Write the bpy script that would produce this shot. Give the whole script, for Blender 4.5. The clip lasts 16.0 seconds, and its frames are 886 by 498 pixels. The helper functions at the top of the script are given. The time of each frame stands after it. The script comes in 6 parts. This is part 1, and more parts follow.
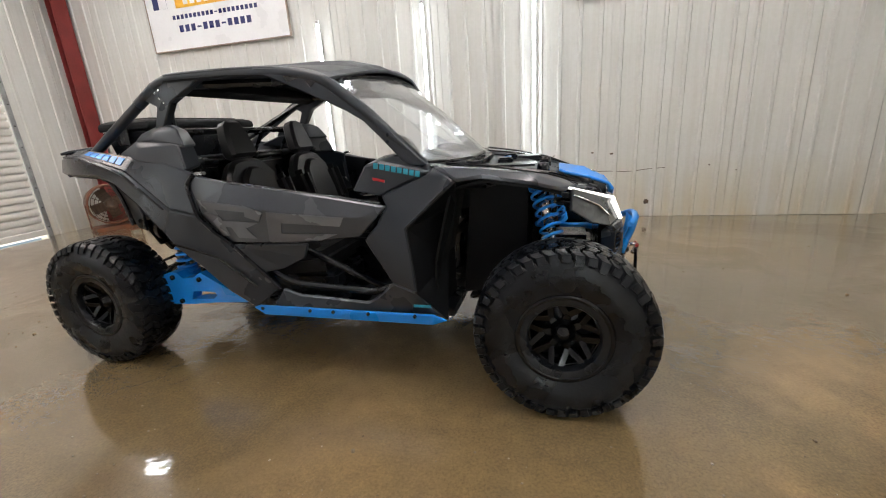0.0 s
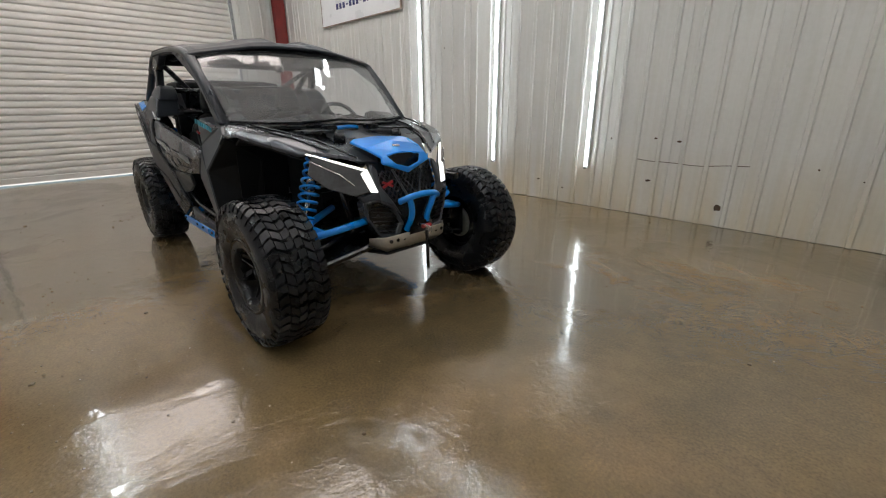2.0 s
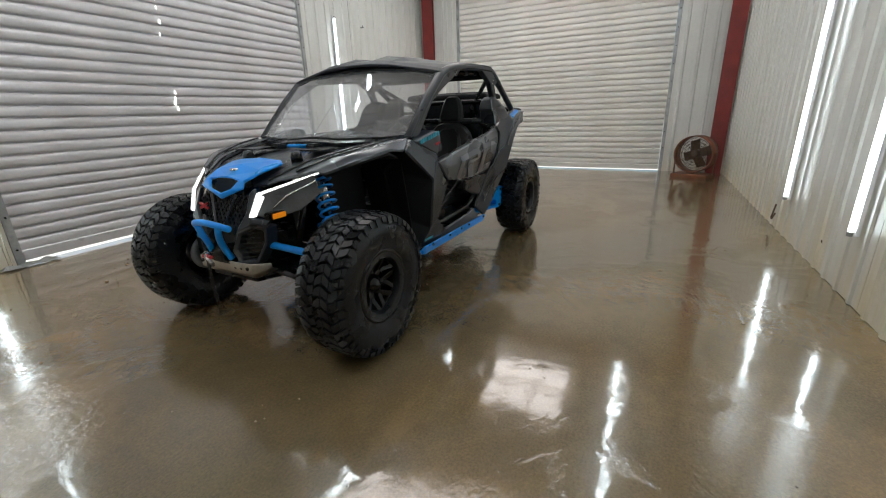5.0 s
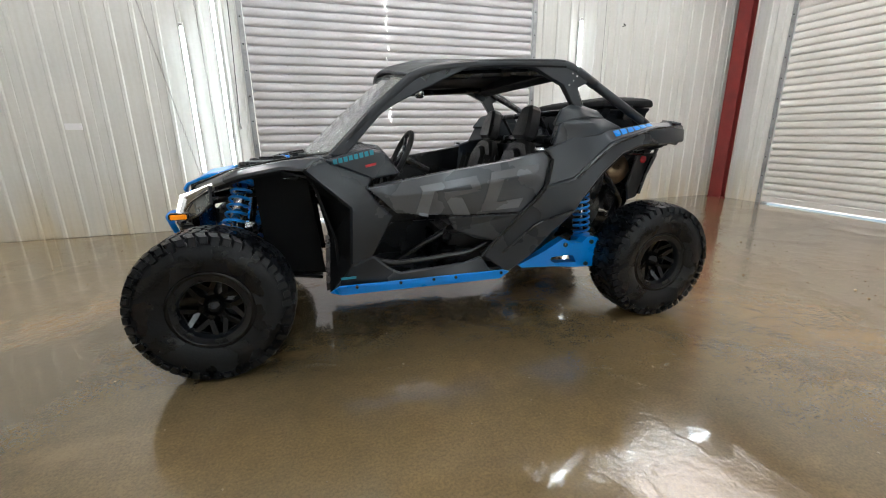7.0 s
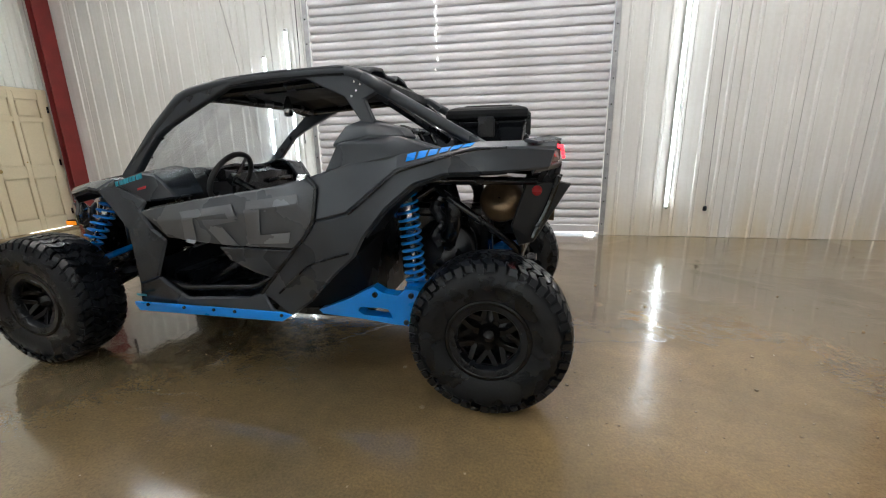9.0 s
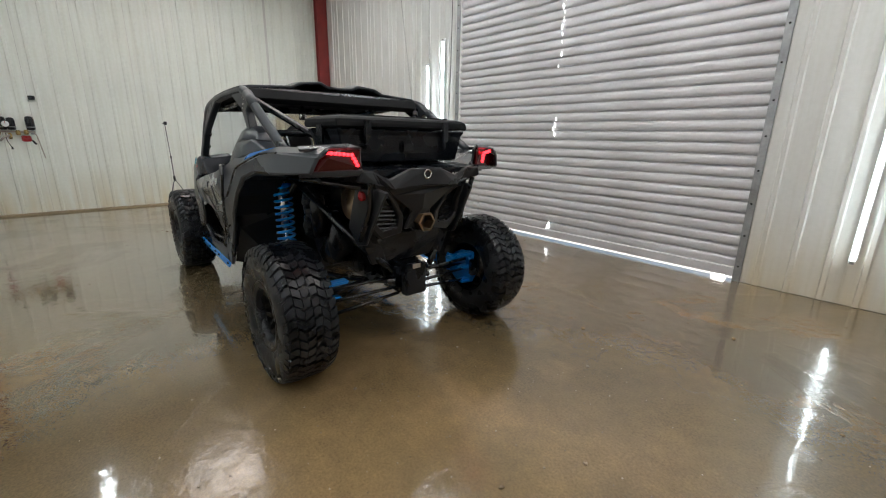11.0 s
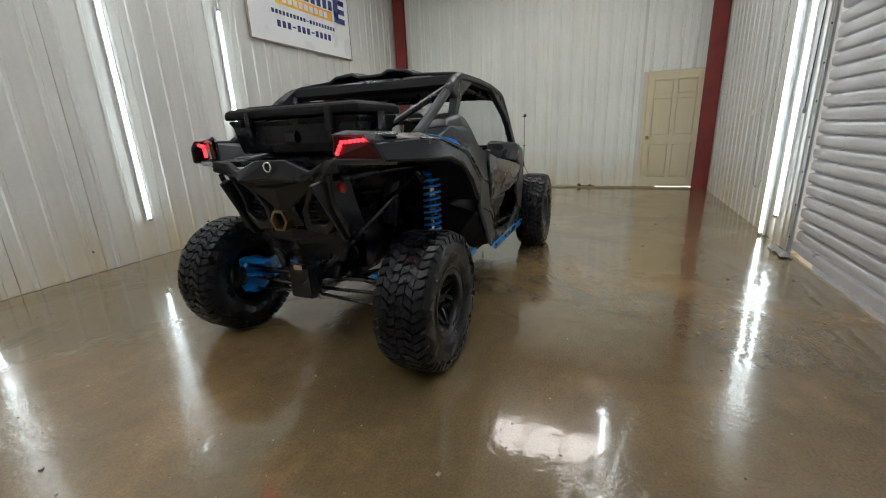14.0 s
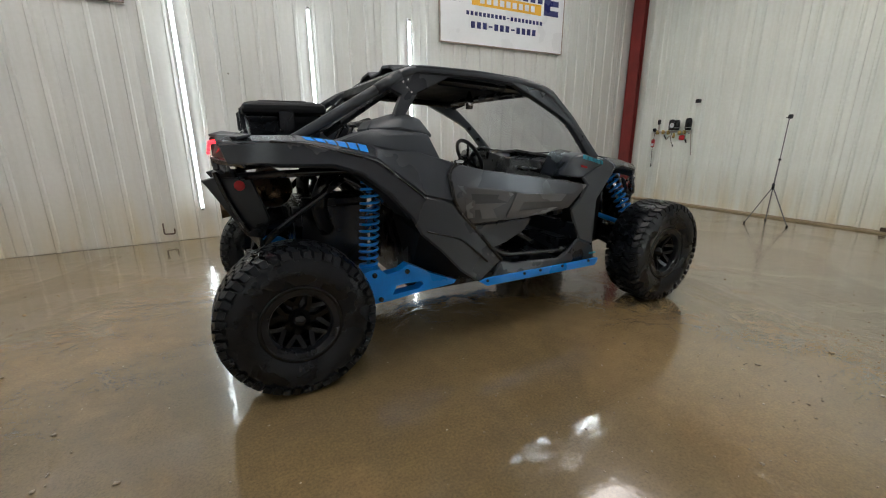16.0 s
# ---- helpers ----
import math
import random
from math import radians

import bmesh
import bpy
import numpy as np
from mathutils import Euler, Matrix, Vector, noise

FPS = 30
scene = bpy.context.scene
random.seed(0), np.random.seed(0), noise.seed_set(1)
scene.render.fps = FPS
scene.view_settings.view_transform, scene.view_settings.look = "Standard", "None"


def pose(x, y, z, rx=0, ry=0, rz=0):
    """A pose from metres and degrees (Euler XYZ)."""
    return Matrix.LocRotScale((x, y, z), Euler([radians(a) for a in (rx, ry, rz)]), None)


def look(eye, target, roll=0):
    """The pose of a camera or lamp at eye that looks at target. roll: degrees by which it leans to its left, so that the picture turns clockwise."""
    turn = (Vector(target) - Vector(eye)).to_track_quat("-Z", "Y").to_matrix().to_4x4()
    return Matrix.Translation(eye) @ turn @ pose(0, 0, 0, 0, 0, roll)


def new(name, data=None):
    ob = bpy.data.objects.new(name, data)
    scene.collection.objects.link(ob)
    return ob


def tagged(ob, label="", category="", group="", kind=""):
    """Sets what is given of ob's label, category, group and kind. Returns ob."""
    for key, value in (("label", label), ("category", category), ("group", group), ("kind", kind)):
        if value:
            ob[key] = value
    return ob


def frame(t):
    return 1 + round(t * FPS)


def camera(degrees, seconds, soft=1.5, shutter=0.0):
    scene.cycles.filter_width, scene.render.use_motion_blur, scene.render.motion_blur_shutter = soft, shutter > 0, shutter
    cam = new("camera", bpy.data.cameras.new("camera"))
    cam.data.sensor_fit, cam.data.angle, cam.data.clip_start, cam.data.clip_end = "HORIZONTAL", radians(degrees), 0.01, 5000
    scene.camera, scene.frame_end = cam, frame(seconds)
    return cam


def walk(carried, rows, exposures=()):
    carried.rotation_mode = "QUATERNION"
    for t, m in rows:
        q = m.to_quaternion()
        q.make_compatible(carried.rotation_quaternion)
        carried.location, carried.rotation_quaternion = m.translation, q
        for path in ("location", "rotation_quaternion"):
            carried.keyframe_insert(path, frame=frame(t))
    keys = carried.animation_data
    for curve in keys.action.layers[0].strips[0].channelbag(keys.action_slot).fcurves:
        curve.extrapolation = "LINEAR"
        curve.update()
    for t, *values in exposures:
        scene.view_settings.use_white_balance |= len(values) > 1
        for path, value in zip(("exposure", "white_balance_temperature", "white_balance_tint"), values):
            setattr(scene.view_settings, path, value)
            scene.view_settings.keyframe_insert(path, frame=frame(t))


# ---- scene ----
cam = camera(94.3, 16.0, 1.1)
EXPOSURE = [(0, 0.64, 6600, 10), (1.5, 0.20, 6500, 9), (2.5, -0.08, 6400, 7), (3.5, -0.18, 6250, 5), (4.2, -0.04, 6250, 5), (6.5, 0.40, 6300, 5), (7.5, 0.70, 6300, 8),
            (8.5, 0.60, 6350, 8), (11, 0.27, 6300, 6), (12.5, 0.04, 6300, 5), (13.5, -0.04, 6300, 5), (14.5, -0.02, 6350, 5), (16, 0.14, 6400, 6)]
PATH = [
    (0, (1.221, -2.442, 1.228), (0.732, -0.586, 0.668), -3.7),
    (0.5, (1.817, -2.404, 1.251), (1.134, -0.604, 0.709), -3.6),
    (1, (2.376, -2.202, 1.203), (1.54, -0.487, 0.602), -2.9),
    (1.5, (2.913, -1.916, 1.173), (1.851, -0.342, 0.545), -1.7),
    (2, (3.307, -1.523, 1.167), (1.973, -0.187, 0.507), -0.6),
    (2.5, (3.552, -0.993, 1.197), (1.956, 0.021, 0.545), -0.4),
    (3, (3.724, -0.409, 1.223), (1.946, 0.217, 0.555), -1.0),
    (3.5, (3.648, 0.208, 1.218), (1.774, 0.469, 0.57), -1.4),
    (4, (3.525, 0.803, 1.198), (1.635, 0.696, 0.552), -1.6),
    (6.5, (1.424, 2.858, 1.233), (0.524, 1.163, 0.669), -1.0),
    (7, (0.819, 2.858, 1.184), (0.254, 1.018, 0.64), -0.6),
    (7.5, (0.253, 2.829, 1.175), (0.003, 0.915, 0.652), -0.4),
    (8, (-0.355, 2.847, 1.238), (-0.364, 0.923, 0.693), -0.5),
    (8.5, (-0.857, 2.715, 1.225), (-0.703, 0.789, 0.709), -1.0),
    (11, (-3.354, 1.508, 1.29), (-1.921, 0.214, 0.767), 1.0),
    (11.5, (-3.629, 1.037, 1.298), (-1.992, 0.02, 0.763), 1.2),
    (12, (-3.709, 0.471, 1.265), (-1.925, -0.247, 0.715), 1.2),
    (12.5, (-3.705, -0.086, 1.223), (-1.822, -0.441, 0.649), 0.4),
    (13, (-3.574, -0.58, 1.21), (-1.666, -0.547, 0.61), -0.9),
    (13.5, (-3.37, -1.055, 1.213), (-1.504, -0.633, 0.629), -1.8),
    (14, (-3.165, -1.562, 1.236), (-1.397, -0.809, 0.682), -2.4),
    (14.5, (-2.808, -2.029, 1.23), (-1.165, -1.014, 0.712), -2.2),
    (15, (-2.434, -2.406, 1.197), (-0.981, -1.134, 0.675), -1.7),
    (15.5, (-2.031, -2.618, 1.181), (-0.799, -1.127, 0.67), -0.8),
    (16, (-1.57, -2.677, 1.228), (-0.652, -0.981, 0.695), -0.3),
]
walk(cam, [(t, look(eye, target, roll)) for t, eye, target, roll in PATH], EXPOSURE)

# ---- light ----
world = bpy.data.worlds.new("sky")
scene.world = world
world.use_nodes = True
sky = world.node_tree.nodes.new("ShaderNodeTexSky")
sky.sky_type, sky.sun_disc = "NISHITA", False
sky.sun_elevation, sky.sun_rotation = radians(39), radians(194)
world.node_tree.links.new(sky.outputs[0], world.node_tree.nodes["Background"].inputs[0])
world.node_tree.nodes["Background"].inputs[1].default_value = 0.1
sun = new("sun", bpy.data.lights.new("sun", "SUN"))
sun.data.energy, sun.data.angle, sun.data.color = 5.0, radians(0.5), (1, 0.95, 0.88)
sun.matrix_world = look((-3, -12, 10), (0, 0, 0))
TUBE_GLOW = 11.0     # wall LED tubes
STRIP_GLOW = 21.0     # ceiling LED strips
SKYLIGHT_GLOW = 4.6   # daylight through the roof panels


# ---- materials ----
def material(name, color, rough=0.5, metal=0.0, vary=0.25, scale=3.0, fine=60.0, bump=0.05, rough_vary=0.15,
             coat=0.0, spec=0.5, second=None, second_scale=1.2, second_amount=0.5, emit=None, glow=0.0, per_object=0.0):
    """A painted, plastic or metal surface: two scales of colour noise, uneven gloss, fine relief, an optional second colour in blotches."""
    m = bpy.data.materials.new(name)
    m.use_nodes = True
    nt = m.node_tree
    n, l = nt.nodes, nt.links
    b = n["Principled BSDF"]
    co = n.new("ShaderNodeTexCoord").outputs["Object"]

    def noise_at(s, detail=4.0):
        t = n.new("ShaderNodeTexNoise")
        t.inputs["Scale"].default_value, t.inputs["Detail"].default_value = s, detail
        l.new(co, t.inputs["Vector"])
        return t.outputs["Fac"]

    def ranged(v, a0, a1, b0, b1):
        r = n.new("ShaderNodeMapRange")
        for k, x in enumerate((a0, a1, b0, b1)):
            r.inputs[k + 1].default_value = x
        l.new(v, r.inputs[0])
        return r.outputs[0]

    def blend(kind, fac, a, c):
        x = n.new("ShaderNodeMix")
        x.data_type, x.blend_type = "RGBA", kind
        for sock, v in ((x.inputs[0], fac), (x.inputs[6], a), (x.inputs[7], c)):
            if isinstance(v, (int, float)):
                sock.default_value = v
            elif isinstance(v, tuple):
                sock.default_value = (*v, 1)
            else:
                l.new(v, sock)
        return x.outputs[2]

    def grey(v):
        c = n.new("ShaderNodeCombineColor")
        for k in range(3):
            l.new(v, c.inputs[k])
        return c.outputs[0]

    big, small = noise_at(scale), noise_at(fine, 2.0)
    col = color
    if second:
        col = blend("MIX", ranged(noise_at(second_scale, 8.0), 0.5 - 0.2, 0.5 + 0.2, 0, second_amount), col, second)
    col = blend("MULTIPLY", 1.0, col, grey(ranged(big, 0.3, 0.7, 1 - vary, 1 + vary * 0.4)))
    col = blend("MULTIPLY", 1.0, col, grey(ranged(small, 0.3, 0.7, 1 - vary * 0.5, 1.0)))
    if per_object:
        info = n.new("ShaderNodeObjectInfo")
        col = blend("MULTIPLY", 1.0, col, grey(ranged(info.outputs["Random"], 0, 1, 1 - per_object, 1.0)))
    l.new(col, b.inputs["Base Color"])
    l.new(ranged(big, 0.3, 0.7, max(0.02, rough - rough_vary), min(1, rough + rough_vary)), b.inputs["Roughness"])
    b.inputs["Metallic"].default_value = metal
    b.inputs["Coat Weight"].default_value = coat
    b.inputs["Specular IOR Level"].default_value = spec
    b.inputs["Coat Roughness"].default_value = 0.12
    if bump:
        bp = n.new("ShaderNodeBump")
        bp.inputs["Strength"].default_value, bp.inputs["Distance"].default_value = bump, 0.01
        l.new(small, bp.inputs["Height"])
        l.new(bp.outputs[0], b.inputs["Normal"])
    if emit:
        b.inputs["Emission Color"].default_value = (*emit, 1)
        b.inputs["Emission Strength"].default_value = glow
    return m


def wall_paint(name, clean, worn):
    """Off-white sheet steel, streaked, with brown-yellow splash stains that thin out upwards."""
    m = material(name, clean, 0.36, 0, 0.10, 0.8, 25, 0.03, 0.1, second=worn, second_scale=0.9, second_amount=0.5)
    nt = m.node_tree
    n, l = nt.nodes, nt.links
    b = n["Principled BSDF"]
    before = b.inputs["Base Color"].links[0].from_socket
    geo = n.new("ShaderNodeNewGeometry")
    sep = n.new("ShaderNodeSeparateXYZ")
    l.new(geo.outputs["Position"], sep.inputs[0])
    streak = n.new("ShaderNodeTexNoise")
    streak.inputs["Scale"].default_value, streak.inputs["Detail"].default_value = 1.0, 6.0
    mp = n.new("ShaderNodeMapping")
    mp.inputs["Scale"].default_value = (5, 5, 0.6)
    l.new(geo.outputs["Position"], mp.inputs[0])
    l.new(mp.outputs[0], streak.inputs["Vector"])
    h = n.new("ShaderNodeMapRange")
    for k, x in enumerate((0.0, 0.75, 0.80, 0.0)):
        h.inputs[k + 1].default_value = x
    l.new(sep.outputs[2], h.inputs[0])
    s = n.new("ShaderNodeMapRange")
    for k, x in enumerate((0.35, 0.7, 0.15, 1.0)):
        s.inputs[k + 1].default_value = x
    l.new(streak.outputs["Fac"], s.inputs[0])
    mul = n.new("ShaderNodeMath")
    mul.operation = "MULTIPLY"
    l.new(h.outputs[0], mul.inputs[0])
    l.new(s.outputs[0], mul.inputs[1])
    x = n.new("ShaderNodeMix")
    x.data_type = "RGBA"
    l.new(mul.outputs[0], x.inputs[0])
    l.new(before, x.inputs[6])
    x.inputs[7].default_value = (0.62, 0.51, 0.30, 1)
    fine = n.new("ShaderNodeTexNoise")
    fine.inputs["Scale"].default_value, fine.inputs["Detail"].default_value = 1.0, 5.0
    mp2 = n.new("ShaderNodeMapping")
    mp2.inputs["Scale"].default_value = (26, 26, 0.9)
    l.new(geo.outputs["Position"], mp2.inputs[0])
    l.new(mp2.outputs[0], fine.inputs["Vector"])
    ramp = n.new("ShaderNodeValToRGB")
    ramp.color_ramp.elements[0].position, ramp.color_ramp.elements[0].color = 0.36, (0.955, 0.952, 0.935, 1)
    ramp.color_ramp.elements[1].position, ramp.color_ramp.elements[1].color = 0.56, (1, 1, 1, 1)
    l.new(fine.outputs["Fac"], ramp.inputs[0])
    y = n.new("ShaderNodeMix")
    y.data_type, y.blend_type = "RGBA", "MULTIPLY"
    y.inputs[0].default_value = 1.0
    l.new(x.outputs[2], y.inputs[6])
    l.new(ramp.outputs[0], y.inputs[7])
    l.new(y.outputs[2], b.inputs["Base Color"])
    return m


def wet_concrete():
    """Sealed brown concrete under a film of water: damp and drying patches, crusts of dried mud, gloss that changes from puddle to damp patch."""
    m = bpy.data.materials.new("wet_concrete")
    m.use_nodes = True
    nt = m.node_tree
    n, l = nt.nodes, nt.links
    b = n["Principled BSDF"]
    co = n.new("ShaderNodeTexCoord").outputs["Object"]

    def noise_at(s, detail=6.0, distort=0.0, rough=0.5):
        t = n.new("ShaderNodeTexNoise")
        t.inputs["Scale"].default_value, t.inputs["Detail"].default_value, t.inputs["Distortion"].default_value = s, detail, distort
        t.inputs["Roughness"].default_value = rough
        l.new(co, t.inputs["Vector"])
        return t.outputs["Fac"]

    def ramp(v, *stops):
        r = n.new("ShaderNodeValToRGB")
        while len(r.color_ramp.elements) < len(stops):
            r.color_ramp.elements.new(0.5)
        for e, (p, c) in zip(r.color_ramp.elements, stops):
            e.position, e.color = p, (*c, 1)
        l.new(v, r.inputs[0])
        return r.outputs[0]

    def ranged(v, *limits):
        r = n.new("ShaderNodeMapRange")
        for k, x in enumerate(limits):
            r.inputs[k + 1].default_value = x
        l.new(v, r.inputs[0])
        return r.outputs[0]

    def maths(kind, a, c):
        x = n.new("ShaderNodeMath")
        x.operation = kind
        for sock, v in zip(x.inputs, (a, c)):
            if isinstance(v, (int, float)):
                sock.default_value = v
            else:
                l.new(v, sock)
        return x.outputs[0]

    def mixed(kind, fac, a, c):
        x = n.new("ShaderNodeMix")
        x.data_type, x.blend_type = "RGBA", kind
        for sock, v in ((x.inputs[0], fac), (x.inputs[6], a), (x.inputs[7], c)):
            if isinstance(v, (int, float)):
                sock.default_value = v
            elif isinstance(v, tuple):
                sock.default_value = (*v, 1)
            else:
                l.new(v, sock)
        return x.outputs[2]

    patch = noise_at(0.38, 6.0, 0.35, 0.52)
    col = ramp(patch, (0.34, (0.113, 0.088, 0.047)), (0.46, (0.164, 0.121, 0.062)), (0.56, (0.212, 0.151, 0.074)), (0.68, (0.280, 0.194, 0.096)))
    # thin tide marks and crusts where puddles have dried
    crust = ranged(noise_at(1.1, 9.0, 0.4, 0.58), 0.565, 0.65, 0.0, 1.0)
    col = mixed("MIX", maths("MULTIPLY", crust, 0.38), col, (0.335, 0.218, 0.105))
    dark = ranged(noise_at(0.7, 7.0, 0.6, 0.55), 0.56, 0.68, 0.0, 0.35)
    col = mixed("MIX", dark, col, (0.090, 0.071, 0.037))
    col = mixed("MULTIPLY", 1.0, col, ramp(noise_at(11.0, 9.0, 0.0, 0.62), (0.32, (0.88, 0.88, 0.89)), (0.68, (1.08, 1.06, 1.03))))
    speck = noise_at(85.0, 3.0, 0.0, 0.7)
    col = mixed("MULTIPLY", 1.0, col, ramp(speck, (0.30, (0.76, 0.76, 0.77)), (0.5, (1.0, 1.0, 1.0)), (0.72, (1.26, 1.22, 1.16))))
    # silt left where the water drained, paler and lumpy
    silt = ranged(noise_at(0.62, 7.0, 0.5, 0.6), 0.575, 0.68, 0.0, 1.0)
    col = mixed("MIX", maths("MULTIPLY", silt, 0.45), col, (0.315, 0.215, 0.112))
    l.new(col, b.inputs["Base Color"])
    wet = noise_at(0.9, 9.0, 0.7, 0.58)
    damp = maths("MAXIMUM", ranged(wet, 0.515, 0.565, 0.0, 1.0), maths("MULTIPLY", crust, 0.9))
    b.inputs["Roughness"].default_value = 0.17
    b.inputs["Specular IOR Level"].default_value = 0.45
    l.new(ranged(damp, 0.0, 1.0, 0.012, 0.105), b.inputs["Coat Roughness"])
    l.new(ranged(damp, 0.0, 1.0, 1.0, 0.75), b.inputs["Coat Weight"])
    b.inputs["Coat IOR"].default_value = 1.68
    # slow swell of the slab and a fine grain that the water only half covers
    swell = maths("ADD", maths("MULTIPLY", noise_at(6.0, 2.0, 0.6), 0.9), maths("MULTIPLY", noise_at(22.0, 4.0, 0.8, 0.58), ranged(damp, 0.0, 1.0, 0.20, 0.60)))
    # the crinkled rim where a puddle ends
    rim = maths("MULTIPLY", noise_at(38.0, 4.0, 0.5, 0.6), ramp(wet, (0.505, (0.0, 0.0, 0.0)), (0.53, (1.0, 1.0, 1.0)), (0.56, (0.0, 0.0, 0.0))))
    swell = maths("ADD", swell, maths("MULTIPLY", rim, 0.7))
    grain = noise_at(34.0, 6.0, 0.2, 0.62)
    height = maths("ADD", maths("MULTIPLY", swell, 1.7), maths("MULTIPLY", grain, ranged(damp, 0.0, 1.0, 0.06, 0.50)))
    height = maths("ADD", height, maths("MULTIPLY", noise_at(24.0, 5.0, 0.6, 0.6), maths("MULTIPLY", silt, 2.6)))
    bp = n.new("ShaderNodeBump")
    bp.inputs["Strength"].default_value, bp.inputs["Distance"].default_value = 0.6, 0.0016
    l.new(height, bp.inputs["Height"])
    l.new(bp.outputs[0], b.inputs["Normal"])
    l.new(bp.outputs[0], b.inputs["Coat Normal"])
    return m


def clear_glass(name, tint, rough=0.02):
    m = bpy.data.materials.new(name)
    m.use_nodes = True
    b = m.node_tree.nodes["Principled BSDF"]
    b.inputs["Base Color"].default_value = (*tint, 1)
    b.inputs["Roughness"].default_value = rough
    b.inputs["Transmission Weight"].default_value = 1.0
    b.inputs["IOR"].default_value = 1.58
    # a thin veil of dust and fine scratches
    nt = m.node_tree
    dust = nt.nodes.new("ShaderNodeBsdfDiffuse")
    dust.inputs[0].default_value = (0.8, 0.8, 0.8, 1)
    mix = nt.nodes.new("ShaderNodeMixShader")
    t = nt.nodes.new("ShaderNodeTexNoise")
    t.inputs["Scale"].default_value, t.inputs["Detail"].default_value = 3.0, 6.0
    r = nt.nodes.new("ShaderNodeMapRange")
    for k, x in enumerate((0.3, 0.7, 0.03, 0.10)):
        r.inputs[k + 1].default_value = x
    nt.links.new(t.outputs["Fac"], r.inputs[0])
    nt.links.new(r.outputs[0], mix.inputs[0])
    nt.links.new(b.outputs[0], mix.inputs[1])
    nt.links.new(dust.outputs[0], mix.inputs[2])
    nt.links.new(mix.outputs[0], nt.nodes["Material Output"].inputs[0])
    return m


def glowing(name, color, strength):
    m = bpy.data.materials.new(name)
    m.use_nodes = True
    b = m.node_tree.nodes["Principled BSDF"]
    b.inputs["Base Color"].default_value = (*color, 1)
    b.inputs["Emission Color"].default_value = (*color, 1)
    b.inputs["Emission Strength"].default_value = strength
    return m


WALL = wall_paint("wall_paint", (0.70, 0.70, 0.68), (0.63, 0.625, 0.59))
# East cladding only: paler, greener paint, with the extra light put into the colour.
WALL_LIT = wall_paint("lit_wall_paint", (0.875, 0.915, 0.87), (0.85, 0.868, 0.79))
FLOOR = wet_concrete()
SLAT_S = material("slat_steel", (0.71, 0.70, 0.725), 0.35, 0.12, 0.12, 2.0, 40, 0.03, 0.1, second=(0.61, 0.595, 0.61), second_scale=1.5, per_object=0.06)
SLAT_W = material("slat_paint", (0.77, 0.75, 0.72), 0.4, 0, 0.10, 2.0, 40, 0.03, 0.1, second=(0.74, 0.70, 0.65), second_scale=1.5, per_object=0.06)
GALV = material("galvanised_steel", (0.42, 0.43, 0.44), 0.45, 0.6, 0.3, 6, 50, 0.05)
RED = material("red_primer", (0.24, 0.030, 0.028), 0.45, 0, 0.25, 3, 40, 0.05)
CEIL = material("roof_lining", (0.78, 0.72, 0.69), 0.6, 0, 0.2, 1.2, 15, 0.05)
CREAM = material("door_cream", (0.80, 0.72, 0.52), 0.42, 0, 0.10, 2, 40, 0.03, second=(0.58, 0.48, 0.29), second_scale=2.0, second_amount=0.5)
EDGING = material("sign_edging", (0.34, 0.27, 0.22), 0.5, 0, 0.3, 8, 60, 0.1)
BOARD = material("sign_board", (0.82, 0.82, 0.84), 0.3, 0, 0.05, 2, 30, 0.01)
NAVY = material("navy_ink", (0.025, 0.03, 0.14), 0.35, 0, 0.05, 5, 40, 0)
YELLOW = material("yellow_ink", (0.85, 0.46, 0.04), 0.35, 0, 0.05, 5, 40, 0)
BRASS = material("brass", (0.55, 0.40, 0.16), 0.35, 0.9, 0.2, 20, 90, 0.03)
CHROME = material("bright_metal", (0.62, 0.62, 0.62), 0.22, 1.0, 0.1, 10, 80, 0.02, 0.1)
BLACKP = material("black_plastic", (0.0062, 0.0082, 0.0118), 0.27, 0, 0.3, 6, 120, 0.08, 0.10, spec=0.4)
CAGE = material("satin_cage_paint", (0.024, 0.0295, 0.038), 0.33, 0, 0.2, 3, 140, 0.04, 0.08, spec=0.55)
BLACKM = material("black_metal", (0.0058, 0.0078, 0.0112), 0.24, 0, 0.3, 8, 80, 0.05, 0.1, spec=0.55)
TAILB = material("tail_black_plastic", (0.0085, 0.0105, 0.0140), 0.34, 0, 0.25, 4, 140, 0.06, 0.10, spec=0.45)
ROOFM = material("roof_plastic", (0.019, 0.0235, 0.0305), 0.44, 0, 0.22, 3, 150, 0.05, 0.10, spec=0.42)
LINER = material("liner_plastic", (0.0046, 0.0054, 0.0070), 0.62, 0, 0.3, 6, 120, 0.1, 0.1, spec=0.2)
CHAR = material("charcoal_plastic", (0.0215, 0.0275, 0.0370), 0.29, 0, 0.22, 2.5, 160, 0.05, 0.10, spec=0.62, second=(0.029, 0.034, 0.042), second_scale=2.0)
CARB = material("dark_body_paint", (0.100, 0.112, 0.132), 0.27, 0.35, 0.20, 2.5, 120, 0.03, 0.10, coat=0.35, second=(0.128, 0.132, 0.142), second_scale=2.5)
DECAL = material("grey_decal", (0.200, 0.210, 0.232), 0.27, 0.35, 0.12, 3, 90, 0.03)
BLUE = material("octane_blue", (0.003, 0.275, 0.88), 0.32, 0, 0.10, 4, 80, 0.02, 0.08, coat=0.3)
BLUEDARK = material("blue_suspension", (0.004, 0.20, 0.62), 0.36, 0.1, 0.25, 8, 80, 0.04)
TEAL = material("teal_decal", (0.02, 0.30, 0.42), 0.4, 0, 0.1, 8, 80, 0)
